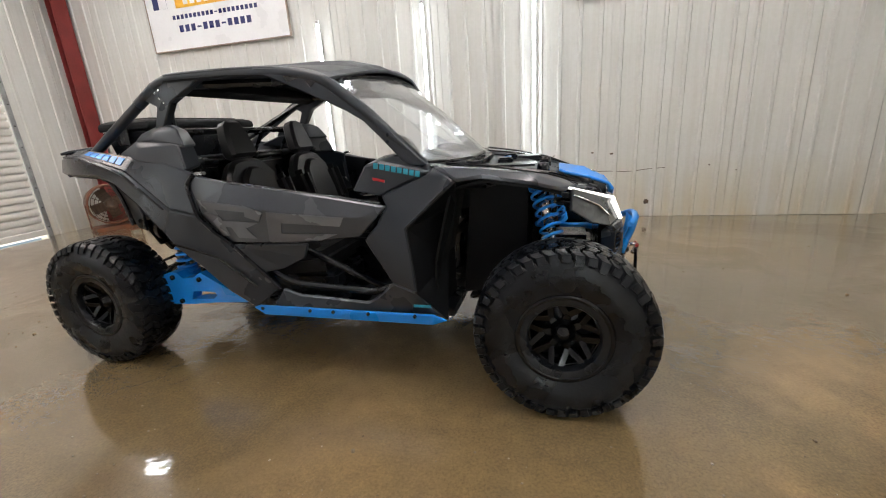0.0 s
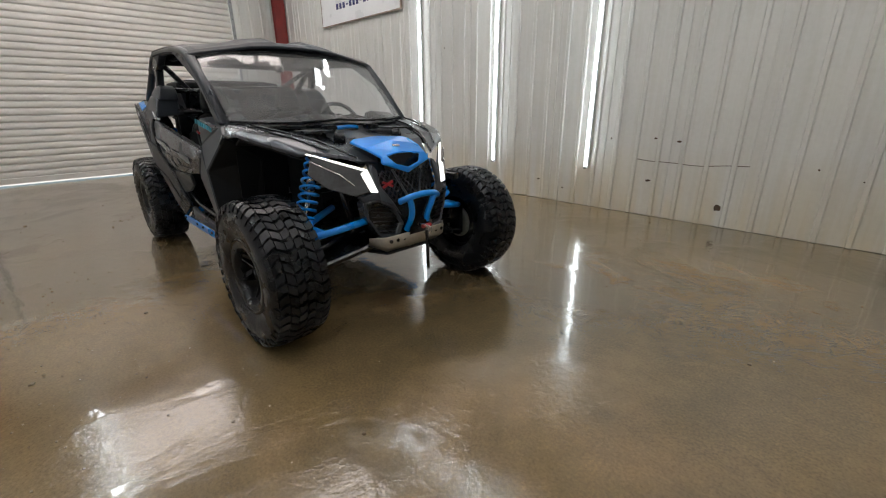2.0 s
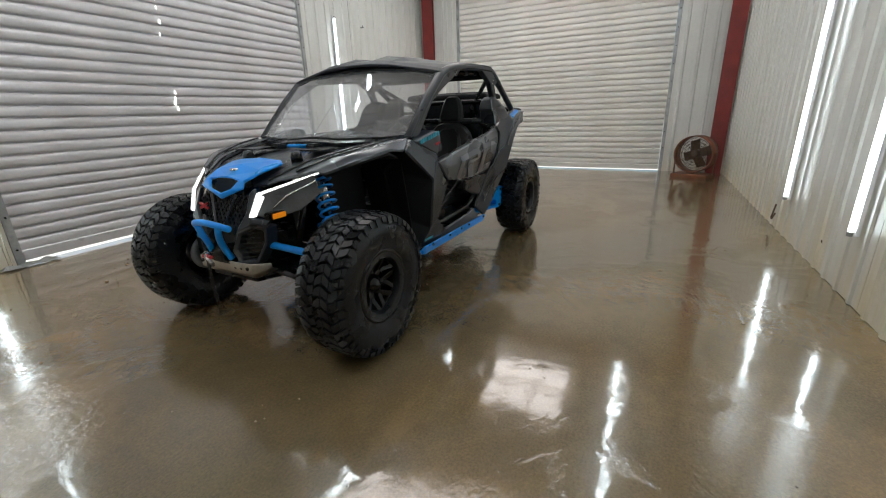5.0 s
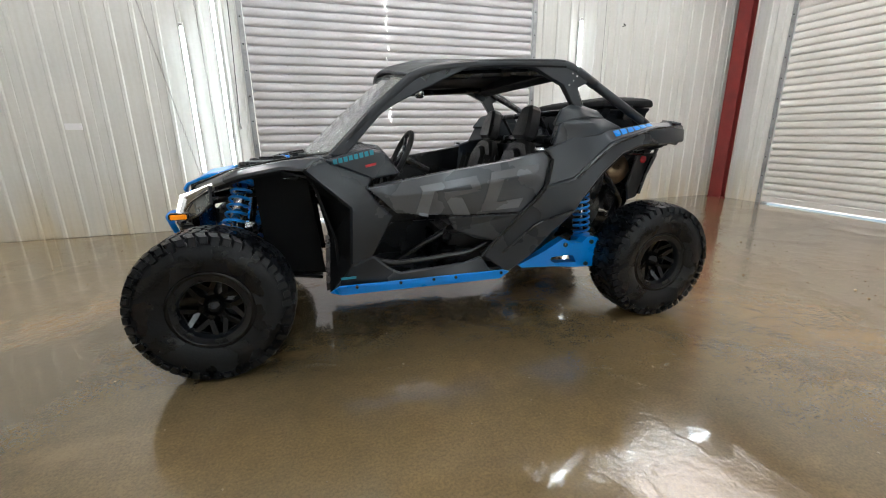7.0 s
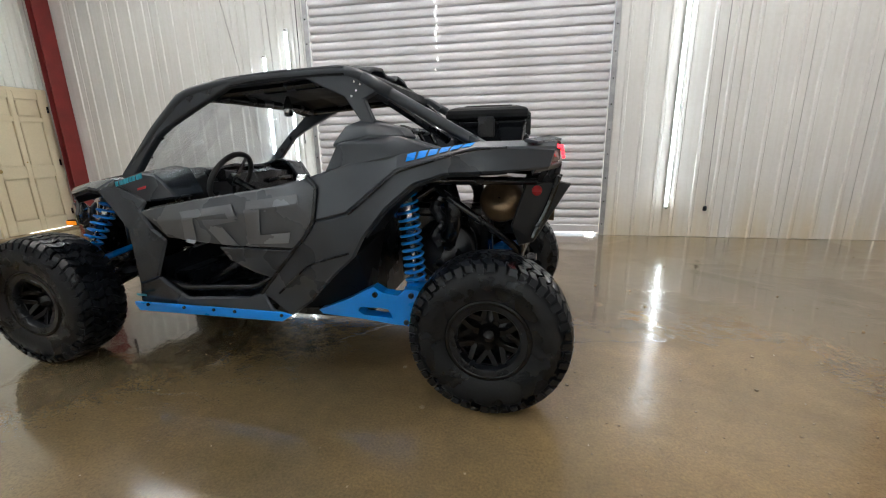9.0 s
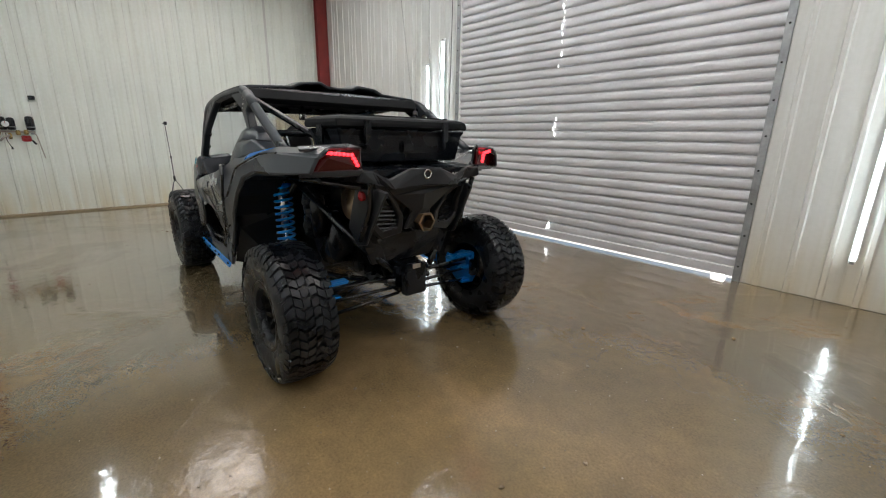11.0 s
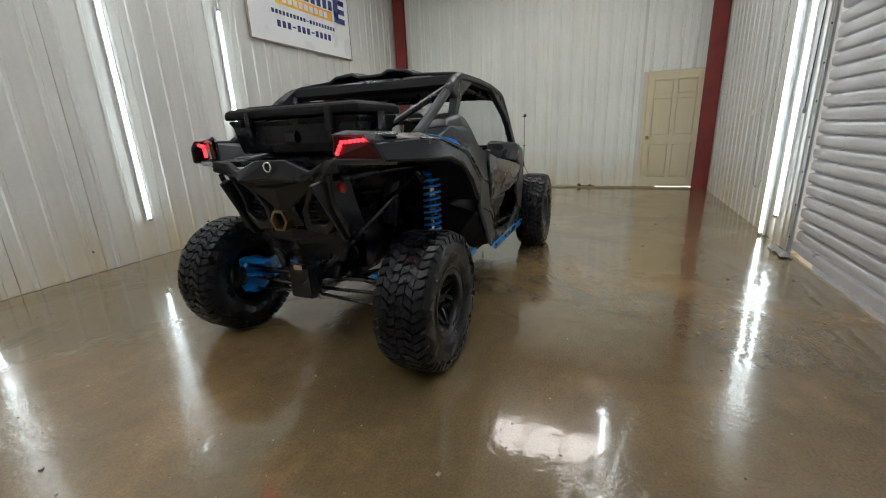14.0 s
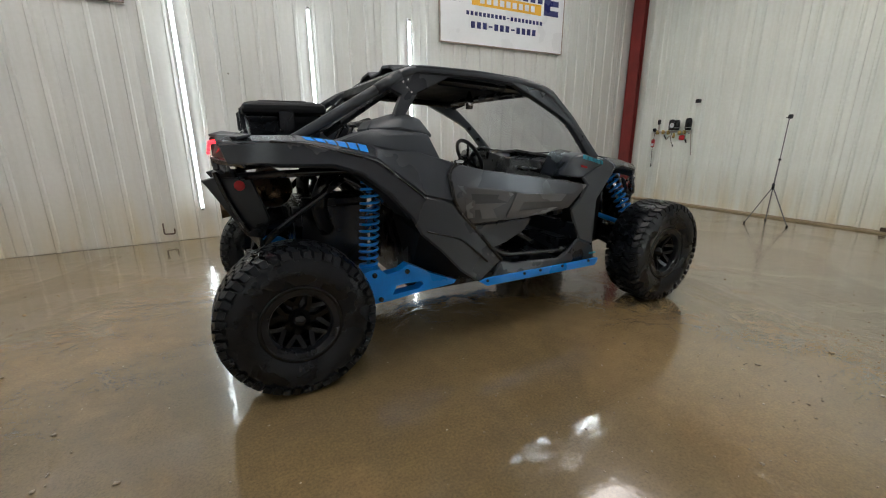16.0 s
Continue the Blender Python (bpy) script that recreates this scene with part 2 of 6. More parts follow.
RUBBER = material("tyre_rubber", (0.0064, 0.0084, 0.0118), 0.31, 0, 0.4, 10, 90, 0.15, 0.18, spec=0.36)
RIM = material("rim_black", (0.003, 0.0036, 0.0046), 0.10, 0.0, 0.2, 10, 80, 0.02, 0.06, spec=0.32)
RINGM = material("bead_ring_black", (0.0075, 0.009, 0.012), 0.30, 0.0, 0.2, 10, 80, 0.02, 0.08, spec=0.4)
SEAT = material("seat_vinyl", (0.014, 0.014, 0.015), 0.42, 0, 0.25, 8, 140, 0.2)
SKID = material("brushed_aluminium", (0.52, 0.48, 0.42), 0.42, 0.7, 0.25, 8, 60, 0.05)
GOLD = material("heat_tinted_steel", (0.25, 0.175, 0.105), 0.36, 0.9, 0.3, 10, 80, 0.03)
ORANGE = material("fan_orange", (0.30, 0.085, 0.03), 0.5, 0, 0.4, 6, 60, 0.05, second=(0.12, 0.07, 0.045), second_scale=4.0, second_amount=0.9)
DUSTY = material("dusty_fan_paint", (0.17, 0.115, 0.075), 0.6, 0, 0.35, 8, 60, 0.1, second=(0.09, 0.06, 0.04), second_scale=5.0, second_amount=0.8)
GREYP = material("grey_plastic", (0.30, 0.30, 0.29), 0.5, 0, 0.25, 6, 60, 0.05)
RUST = material("rust", (0.10, 0.06, 0.035), 0.8, 0, 0.5, 15, 90, 0.3)
REDP = material("red_plastic", (0.42, 0.015, 0.02), 0.35, 0, 0.1, 8, 60, 0)
AMBER = material("amber_lens", (0.85, 0.28, 0.01), 0.3, 0, 0.05, 8, 60, 0, emit=(1, 0.3, 0.0), glow=0.25)
TAILRED = material("tail_lens", (0.014, 0.001, 0.0015), 0.16, 0, 0.1, 8, 60, 0, 0.05, emit=(1, 0.01, 0.02), glow=0.010)
LENS = material("lamp_housing", (0.060, 0.063, 0.070), 0.10, 0, 0.3, 8, 60, 0, 0.05, coat=0.8)
LED_W = glowing("led_white", (0.90, 0.975, 1.0), TUBE_GLOW)
LED_C = glowing("led_strip_white", (0.93, 0.985, 1.0), STRIP_GLOW)
LED_HEAD = glowing("headlight_led", (1.0, 0.98, 0.94), 1.6)
LED_RED = glowing("tail_led", (1.0, 0.02, 0.03), 4.0)
DAYLIGHT = glowing("daylight_through_hole", (1.0, 0.98, 0.95), 4.0)
SKYLIGHT = glowing("translucent_roof_panel", (1.0, 0.90, 0.87), SKYLIGHT_GLOW)
# Same panel with its glow raised, as added light for the east wall.
SKYLIGHT_BOOSTED = glowing("boosted_roof_panel", (1.0, 0.90, 0.87), SKYLIGHT_GLOW * 1.3)
GLASS = clear_glass("windscreen_polycarbonate", (0.90, 0.93, 0.96), 0.03)
GRIT = material("pale_grit", (0.50, 0.41, 0.29), 0.16, 0, 0.6, 30, 90, 0.1, second=(0.22, 0.15, 0.08), second_scale=9.0, second_amount=1.0)
STANDM = material("dull_grey_tube", (0.20, 0.20, 0.205), 0.4, 0.5, 0.3, 12, 80, 0.03)
CHAINM = material("dull_chain_steel", (0.22, 0.21, 0.195), 0.5, 0.6, 0.3, 20, 80, 0.05)
KERB = material("raw_kerb", (0.47, 0.38, 0.24), 0.7, 0, 0.3, 3, 40, 0.2, second=(0.34, 0.25, 0.14), second_scale=4.0)
GROUND = material("pale_gravel", (0.80, 0.78, 0.74), 0.9, 0, 0.15, 2, 30, 0.2)


# ---- mesh tools ----
from mathutils.bvhtree import BVHTree


def part(name, bm, mat, parent=None, label="", smooth=False):
    me = bpy.data.meshes.new(name)
    bmesh.ops.recalc_face_normals(bm, faces=bm.faces[:])
    if smooth:
        for f in bm.faces:
            f.smooth = True
    bm.to_mesh(me)
    bm.free()
    if smooth == "folds":
        me.polygons.foreach_set("use_smooth", [True] * len(me.polygons))
        me.set_sharp_from_angle(angle=radians(26))
    me.materials.append(mat)
    ob = new(name, me)
    if parent:
        ob.parent = parent
    if label:
        ob["label"] = label
    return ob


def share(name, mesh, parent, m):
    """Another object on the same mesh."""
    ob = new(name, mesh)
    ob.parent = parent
    ob.matrix_basis = m
    return ob


def holder(name, m=None, parent=None):
    ob = new(name)
    ob.empty_display_size = 0.1
    if parent:
        ob.parent = parent
    if m is not None:
        ob.matrix_basis = m
    return ob


def flipped(bm):
    """The same shape on the other side of the middle line."""
    c = bm.copy()
    for v in c.verts:
        v.co.y = -v.co.y
    bmesh.ops.reverse_faces(c, faces=c.faces[:])
    return c


def pair(name, bm, mat, parent, label="", smooth=False):
    other = flipped(bm)
    return part(name, bm, mat, parent, label, smooth), part(name, other, mat, parent, label, smooth)


def soften(bm, width, segments=1, angle=20):
    if width <= 0:
        return bm
    bm.normal_update()
    edges = [e for e in bm.edges if len(e.link_faces) == 2 and e.calc_face_angle(0) > radians(angle)]
    bmesh.ops.bevel(bm, geom=edges, offset=width, segments=segments, affect="EDGES", clamp_overlap=True)
    return bm


def sheet(verts, faces, thick=0.02, bevel=0.006):
    """A folded sheet with thickness from its corners."""
    bm = bmesh.new()
    vs = [bm.verts.new(v) for v in verts]
    for f in faces:
        bm.faces.new([vs[k] for k in f])
    bmesh.ops.recalc_face_normals(bm, faces=bm.faces[:])
    bmesh.ops.solidify(bm, geom=bm.faces[:], thickness=thick)
    return soften(bm, bevel)


def plate(outline, axis, depth0, depth1, bevel=0.004, bm=None):
    """A flat outline (two coordinates a corner) carried along an axis from depth0 to depth1."""
    own = bm is None
    bm = bm or bmesh.new()

    def at(p, d):
        return {"x": (d, p[0], p[1]), "y": (p[0], d, p[1]), "z": (p[0], p[1], d)}[axis]

    a = [bm.verts.new(at(p, depth0)) for p in outline]
    b = [bm.verts.new(at(p, depth1)) for p in outline]
    n = len(outline)
    bm.faces.new(a)
    bm.faces.new(b[::-1])
    for k in range(n):
        bm.faces.new((a[k], b[k], b[(k + 1) % n], a[(k + 1) % n]))
    if own:
        bmesh.ops.recalc_face_normals(bm, faces=bm.faces[:])
        soften(bm, bevel)
    return bm


def block(bm, lo, hi, m=None, bevel=0.0):
    c = [Vector((x, y, z)) for x in (lo[0], hi[0]) for y in (lo[1], hi[1]) for z in (lo[2], hi[2])]
    vs = [bm.verts.new(m @ v if m else v) for v in c]
    fs = [bm.faces.new([vs[k] for k in f]) for f in ((0, 1, 3, 2), (4, 6, 7, 5), (0, 4, 5, 1), (2, 3, 7, 6), (0, 2, 6, 4), (1, 5, 7, 3))]
    if bevel:
        edges = list({e for f in fs for e in f.edges})
        bmesh.ops.bevel(bm, geom=edges, offset=bevel, segments=2, affect="EDGES", clamp_overlap=True)
    return bm


def box(lo, hi, m=None, bevel=0.0):
    return block(bmesh.new(), lo, hi, m, bevel)


def tube(points, radius, sides=8, bm=None, closed=False, radii=None):
    """A round bar along a line of points."""
    bm = bm or bmesh.new()
    pts = [Vector(p) for p in points]
    n = len(pts)
    rings, side = [], None
    for k, p in enumerate(pts):
        a = pts[(k - 1) % n] if (closed or k) else p
        b = pts[(k + 1) % n] if (closed or k < n - 1) else p
        d = (b - a).normalized()
        if side is None:
            side = d.orthogonal().normalized()
        side = (side - d * side.dot(d)).normalized()
        up = d.cross(side)
        r = radii[k] if radii else radius
        rings.append([bm.verts.new(p + r * (math.cos(t) * side + math.sin(t) * up)) for t in (2 * math.pi * j / sides for j in range(sides))])
    for k in range(n if closed else n - 1):
        a, b = rings[k], rings[(k + 1) % n]
        for j in range(sides):
            bm.faces.new((a[j], a[(j + 1) % sides], b[(j + 1) % sides], b[j]))
    if not closed:
        bm.faces.new(rings[0][::-1])
        bm.faces.new(rings[-1])
    return bm


def rounded(points, r=0.06, steps=3):
    """A line of points with its corners rounded off."""
    pts = [Vector(p) for p in points]
    out = [pts[0]]
    for a, b, c in zip(pts, pts[1:], pts[2:]):
        u, v = a - b, c - b
        k = min(r, u.length * 0.45, v.length * 0.45)
        p, q = b + u.normalized() * k, b + v.normalized() * k
        for s in range(steps + 1):
            t = s / steps
            out.append(p * (1 - t) ** 2 + b * 2 * t * (1 - t) + q * t ** 2)
    return out + [pts[-1]]


def lathe(profile, segments=32, axis="y", centre=(0, 0, 0), bm=None, closed=False):
    """A profile of (radius, along) turned round an axis."""
    bm = bm or bmesh.new()
    c = Vector(centre)
    rings = []
    for r, a in profile:
        ring = []
        for k in range(segments):
            t = 2 * math.pi * k / segments
            u, v = r * math.cos(t), r * math.sin(t)
            ring.append(bm.verts.new(c + Vector({"x": (a, u, v), "y": (u, a, v), "z": (u, v, a)}[axis])))
        rings.append(ring)
    pairs = list(zip(rings, rings[1:])) + ([(rings[-1], rings[0])] if closed else [])
    for a, b in pairs:
        for k in range(segments):
            bm.faces.new((a[k], a[(k + 1) % segments], b[(k + 1) % segments], b[k]))
    if not closed:
        for ring in (rings[0], rings[-1]):
            bm.faces.new(ring)
    return bm


def loft(rows, thick=0.0, bevel=0.0):
    """A surface through rows of equally many points."""
    bm = bmesh.new()
    vs = [[bm.verts.new(p) for p in row] for row in rows]
    for a, b in zip(vs, vs[1:]):
        for k in range(len(a) - 1):
            bm.faces.new((a[k], a[k + 1], b[k + 1], b[k]))
    bmesh.ops.recalc_face_normals(bm, faces=bm.faces[:])
    if thick:
        bmesh.ops.solidify(bm, geom=bm.faces[:], thickness=thick)
    return soften(bm, bevel)


def ring(outer, depth, inset=0.28, lip=0.006):
    """A frame round an opening: its outline drawn in towards the middle, with a tunnel going back by depth (a vector)."""
    bm = bmesh.new()
    d = Vector(depth)
    pts = [Vector(p) for p in outer]
    c = sum(pts, Vector()) / len(pts)
    inner = [p.lerp(c, inset) + d * 0.08 for p in pts]
    loops = [[p + d for p in pts], pts, inner, [p + d for p in inner]]
    vs = [[bm.verts.new(p) for p in loop] for loop in loops]
    n = len(pts)
    for a, b in zip(vs, vs[1:]):
        for k in range(n):
            bm.faces.new((a[k], a[(k + 1) % n], b[(k + 1) % n], b[k]))
    bmesh.ops.recalc_face_normals(bm, faces=bm.faces[:])
    return soften(bm, lip)


def inside(outer, depth, inset=0.28):
    """The corners of such an opening, at its back."""
    d = Vector(depth)
    pts = [Vector(p) for p in outer]
    c = sum(pts, Vector()) / len(pts)
    return [tuple(p.lerp(c, inset) + d) for p in pts]


# ---- the room ----
XW, XE, YN, YS, H = -6.30, 5.82, 3.17, -3.11, 4.28
SD0, SD1, SDH = -2.43, 1.48, 3.35      # south roller door: ends and height
WD0, WD1, WDH = -2.15, 2.12, 3.55      # west roller door
RIB = 0.2286

tagged(part("floor", box((XW - 0.075, YS - 0.075, -0.2), (XE + 0.3, YN + 0.3, 0)), FLOOR),
       "wet sealed brown concrete floor with puddles and a dull shine", "floor", kind="structure")
tagged(part("ground", box((-60, -60, -0.32), (60, 60, -0.2)), GROUND), "pale sunlit gravel outside the building", "ground", kind="structure")
tagged(part("side_apron", box((XW - 6, -4, -0.2), (XW - 0.077, 4, -0.002)), GROUND), "sunlit concrete apron outside the side shutter", "apron", kind="structure")
tagged(part("apron", box((-6, YS - 6, -0.2), (6, YS - 0.077, -0.002)), GROUND), "sunlit concrete apron outside the roller door", "apron", kind="structure")


def wall_body(name, bits, label):
    bm = bmesh.new()
    for lo, hi in bits:
        block(bm, lo, hi)
    return tagged(part(name, bm, WALL), label, "wall", kind="structure")


north = wall_body("wall_north", [((XW - 0.2, YN + 0.012, 0), (XE + 0.2, YN + 0.2, H))], "off-white ribbed sheet-metal wall, dented and stained near the floor")
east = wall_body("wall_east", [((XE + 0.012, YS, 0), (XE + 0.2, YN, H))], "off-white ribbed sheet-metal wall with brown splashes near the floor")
south = wall_body("wall_south", [((XW - 0.2, YS - 0.2, 0), (SD0, YS - 0.012, H)), ((SD1, YS - 0.2, 0), (XE + 0.2, YS - 0.012, H)), ((SD0, YS - 0.2, SDH), (SD1, YS - 0.012, H))],
                  "off-white ribbed sheet-metal wall round the grey roller door")
west = wall_body("wall_west", [((XW - 0.2, YS, 0), (XW - 0.012, WD0, H)), ((XW - 0.2, WD1, 0), (XW - 0.012, YN, H)), ((XW - 0.2, WD0, WDH), (XW - 0.012, WD1, H))],
                 "off-white ribbed sheet-metal wall round the white roller door")

ceiling = bmesh.new()
block(ceiling, (XW - 0.2, YS - 0.2, H), (XE + 0.2, YN + 0.2, H + 0.15))
for k in range(9):
    x = XW + 0.7 + k * 1.38
    block(ceiling, (x - 0.03, YS, H - 0.10), (x + 0.03, YN, H))
tagged(part("ceiling", ceiling, CEIL), "pale pinkish roof lining between thin purlins", "ceiling", kind="structure")


def skylight(x0, x1, y0, y1, mat):
    bm = bmesh.new()
    step = (y1 - y0) / 4
    for k in range(4):
        block(bm, (x0, y0 + k * step + 0.03, H - 0.03), (x1, y0 + (k + 1) * step - 0.03, H - 0.006))
    tagged(part("skylight", bm, mat), "pinkish translucent roof panel letting daylight in", "skylight", "roof panels", "structure")


skylight(2.70, 3.55, -1.6, 0.85, SKYLIGHT_BOOSTED)
skylight(-1.15, -0.15, -1.55, 1.05, SKYLIGHT)
skylight(-5.05, -3.55, -1.5, 0.95, SKYLIGHT)


def post(x, y0, y1, inward):
    """A red steel column: two flanges and a web, its front flange at x, standing a little off the end wall."""
    root = tagged(holder("steel_column", pose(x, y0, 0)), "red-painted steel column in the corner of the room", "column", "steel columns", "structure")
    w, d = y1 - y0, -0.11 * inward

    def plank(name, a, b, c, e, top=H):
        part(name, box((min(a, b), c, 0.016), (max(a, b), e, top)), RED, root)

    plank("flange", 0, -0.014 * inward, 0, w)
    plank("flange", d + 0.014 * inward, d, 0, w)
    plank("web", -0.015 * inward, d + 0.015 * inward, w / 2 - 0.006, w / 2 + 0.006)
    part("base_plate", box((min(0.012 * inward, d - 0.012 * inward), -0.012, 0.001), (max(0.012 * inward, d - 0.012 * inward), w + 0.012, 0.0155)), RED, root)


post(-5.95, 2.885, 3.115, 1)
post(-6.13, -2.97, -2.725, 1)
post(5.62, 2.89, 3.125, -1)
post(5.55, -3.095, -2.86, -1)
beam = bmesh.new()
for x in (XW + 0.22, XE - 0.22):
    block(beam, (x - 0.12, YS, H - 0.12), (x + 0.12, YN, H - 0.001))
tagged(part("roof_beam", beam, RED), "red-painted steel roof beams over the end walls", "beam", kind="structure")


def sign(x0, x1, z0):
    """A thinly framed board: its lettering stands as plain bars and blocks."""
    z1 = z0 + 1.25
    w = x1 - x0
    root = tagged(holder("wall_sign", pose(x0, YN, z0)), "white wall sign with navy and yellow printing, thin wooden edging", "sign", "wall signs")
    part("board", box((0.010, -0.050, 0.010), (w - 0.010, -0.030, z1 - z0 - 0.010)), BOARD, root)
    bm = bmesh.new()
    for lo, hi in (((0, 0), (w, 0.014)), ((0, z1 - z0 - 0.014), (w, z1 - z0)), ((0, 0.014), (0.014, z1 - z0 - 0.014)), ((w - 0.014, 0.014), (w, z1 - z0 - 0.014))):
        block(bm, (lo[0], -0.056, lo[1]), (hi[0], -0.020, hi[1]))
    part("frame", bm, EDGING, root)
    part("yellow_band", box((w * 0.23, -0.0535, 0.545), (w * 0.79, -0.051, 0.700)), YELLOW, root)
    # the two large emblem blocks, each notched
    for a, b, cuts in ((0.06, 0.165, ((0.045, 0.105, 0.0, 0.13), (0.045, 0.075, 0.20, 0.29))), (0.815, 0.945, ((0.055, 0.13, 0.085, 0.145), (0.055, 0.13, 0.23, 0.285)))):
        part("navy_block", box((w * a, -0.0535, 0.56), (w * b, -0.051, 0.93)), NAVY, root)
        for c, d, e, g in cuts:
            part("block_gap", box((w * (a + c), -0.0565, 0.56 + e), (w * (a + d), -0.054, 0.56 + g)), BOARD, root)

    def row(a, b, c, d, n, mat, skip=(), dash=()):
        """A line of print kept as a row of plain bars."""
        step = w * (b - a) / n
        for k in range(n):
            if k in skip:
                continue
            lo, hi = (c + (d - c) * 0.38, c + (d - c) * 0.62) if k in dash else (c, d)
            part("text_bar", box((w * a + k * step, -0.0565 if mat is BOARD else -0.0535, lo), (w * a + (k + 0.66) * step, -0.054 if mat is BOARD else -0.051, hi)), mat, root)

    row(0.19, 0.82, 0.715, 0.86, 10, NAVY)
    row(0.29, 0.75, 0.580, 0.665, 9, BOARD)
    row(0.19, 0.815, 0.405, 0.460, 20, NAVY, (), (10,))
    row(0.225, 0.765, 0.235, 0.325, 12, NAVY, (), (3, 7))


sign(-4.50, -2.19, 2.575)
sign(1.53, 3.90, 2.55)


def led_tube(place, z0, z1, normal):
    """An upright LED batten on a wall: slim channel, glowing tube, two end caps with clips."""
    x, y = place
    s = normal
    root = tagged(holder("led_tube", pose(x, y, 0)), "upright white LED tube light, switched on, fixed to the wall", "light", "wall LED tubes")
    part("channel", box((-0.022, min(0.002 * s, 0.024 * s), z0 - 0.02), (0.022, max(0.002 * s, 0.024 * s), z1 + 0.02)), BOARD, root)
    part("tube", tube([(0, 0.042 * s, z0), (0, 0.042 * s, z1)], 0.013, 10), LED_W, root, "glowing white tube", True)
    for z in (z0, z1):
        part("end_cap", tube([(0, 0.042 * s, z - 0.025), (0, 0.042 * s, z + 0.004)], 0.016, 10), GREYP, root)


for x, a, b in ((-1.78, 0.385, 2.70), (-0.32, 0.44, 2.76), (1.05, 0.47, 2.78)):
    led_tube((x, YN - 0.02), a, b, -1)
for x, a, b in ((-3.20, 0.39, 2.80), (2.14, 0.03, 2.42), (1.78, 0.30, 2.73)):
    led_tube((x, YS + 0.02), a, b, 1)


def ceiling_strip(x, y):
    root = tagged(holder("ceiling_light", pose(x, y, H)), "long white LED strip light under the roof, switched on", "ceiling light", "ceiling LED strips")
    part("housing", box((-1.2, -0.045, -0.222), (1.2, 0.045, -0.17), bevel=0.008), GREYP, root)
    part("diffuser", box((-1.18, -0.034, -0.238), (1.18, 0.034, -0.2225), bevel=0.004), LED_C, root, "glowing white diffuser")
    for k in (-0.9, 0.9):
        part("hanger", tube([(k, 0, -0.18), (k, 0, -0.002)], 0.004, 6), GALV, root)


for x in (-4.30, -1.85, 0.60, 3.05):
    ceiling_strip(x, 1.85)
    ceiling_strip(x, -1.66)


def roller_door(name, width, height, pitch, mat, label, m, drop):
    """A roller shutter in local terms: x along the opening, z up, +y into the room; slats, guides with bolts, bottom bar."""
    root = tagged(holder(name, m), label, "roller door", kind="structure")
    prof = [(-0.024, 0.0), (-0.022, 0.06), (0.004, 0.12), (0.011, 0.20), (0.015, 0.34), (0.016, 0.50), (0.015, 0.66), (0.011, 0.80), (0.004, 0.89), (-0.022, 0.945), (-0.024, 1.0)]
    rows = [[(x, y, t * pitch) for y, t in prof] for x in (0.01, width - 0.01)]
    bm = loft(rows, 0.003)
    first = part("slat", bm, mat, root)
    mesh = first.data
    n = int((height - drop - 0.10) / pitch) + 1
    first.matrix_basis = pose(0, 0, drop + 0.085)
    for k in range(1, n):
        share("slat", mesh, root, pose(0, random.uniform(-0.002, 0.002), drop + 0.085 + k * pitch))
    part("bottom_bar", box((0.01, -0.02, drop), (width - 0.01, 0.03, drop + 0.084), bevel=0.005), mat, root)
    for x in (-0.055, width - 0.005):
        g = bmesh.new()
        block(g, (x, 0.03, 0.0), (x + 0.06, 0.05, height))
        block(g, (x if x < 0 else x + 0.045, -0.05, 0.0), ((x if x < 0 else x + 0.045) + 0.015, 0.03, height))
        guide = part("guide_rail", g, GALV, root)
        for k in range(int(height / 0.3)):
            part("bolt", lathe([(0.009, 0.05), (0.009, 0.056), (0.004, 0.058)], 8, "y", (x + 0.03, 0, 0.15 + k * 0.3)), BLACKM, guide)
    return root


roller_door("door_south", SD1 - SD0, SDH, 0.1063, SLAT_S, "closed grey steel roller shutter door, scuffed, light under its edge",
            pose(SD0, YS - 0.045, 0), 0.036)
roller_door("door_west", WD1 - WD0, WDH, 0.1075, SLAT_W, "closed off-white roller shutter door with rust spots",
            pose(XW - 0.045, WD1, 0, 0, 0, -90), 0.030)


def daylight_holes():
    """Small tears along one line of the shutter, bright with the day outside."""
    rnd = random.Random(4)
    bm = bmesh.new()
    for z in (2.42, 2.50, 2.58, 2.66, 2.74, 2.80, 2.88, 2.96, 3.05, 2.28, 2.15, 1.36, 1.42, 1.47, 1.54):
        w, h = rnd.uniform(0.003, 0.008), rnd.uniform(0.015, 0.038)
        x = -0.27 + rnd.uniform(-0.02, 0.02)
        plate([(x - w, z - h), (x + w, z - h * 0.6), (x + w * 0.7, z + h), (x - w * 0.4, z + h * 0.7)], "y", YS - 0.021, YS - 0.018, 0, bm)
    x = -0.30
    plate([(x - 0.015, 0.15), (x + 0.035, 0.13), (x + 0.012, 0.20), (x - 0.008, 0.25)], "y", YS - 0.021, YS - 0.018, 0, bm)
    plate([(-2.37, 0.004), (-2.24, 0.004), (-2.25, 0.028), (-2.36, 0.035)], "y", YS - 0.012, YS - 0.010, 0, bm)
    tagged(part("torn_holes", bm, DAYLIGHT), "small torn holes in the shutter, bright with daylight", "holes", kind="structure")


daylight_holes()


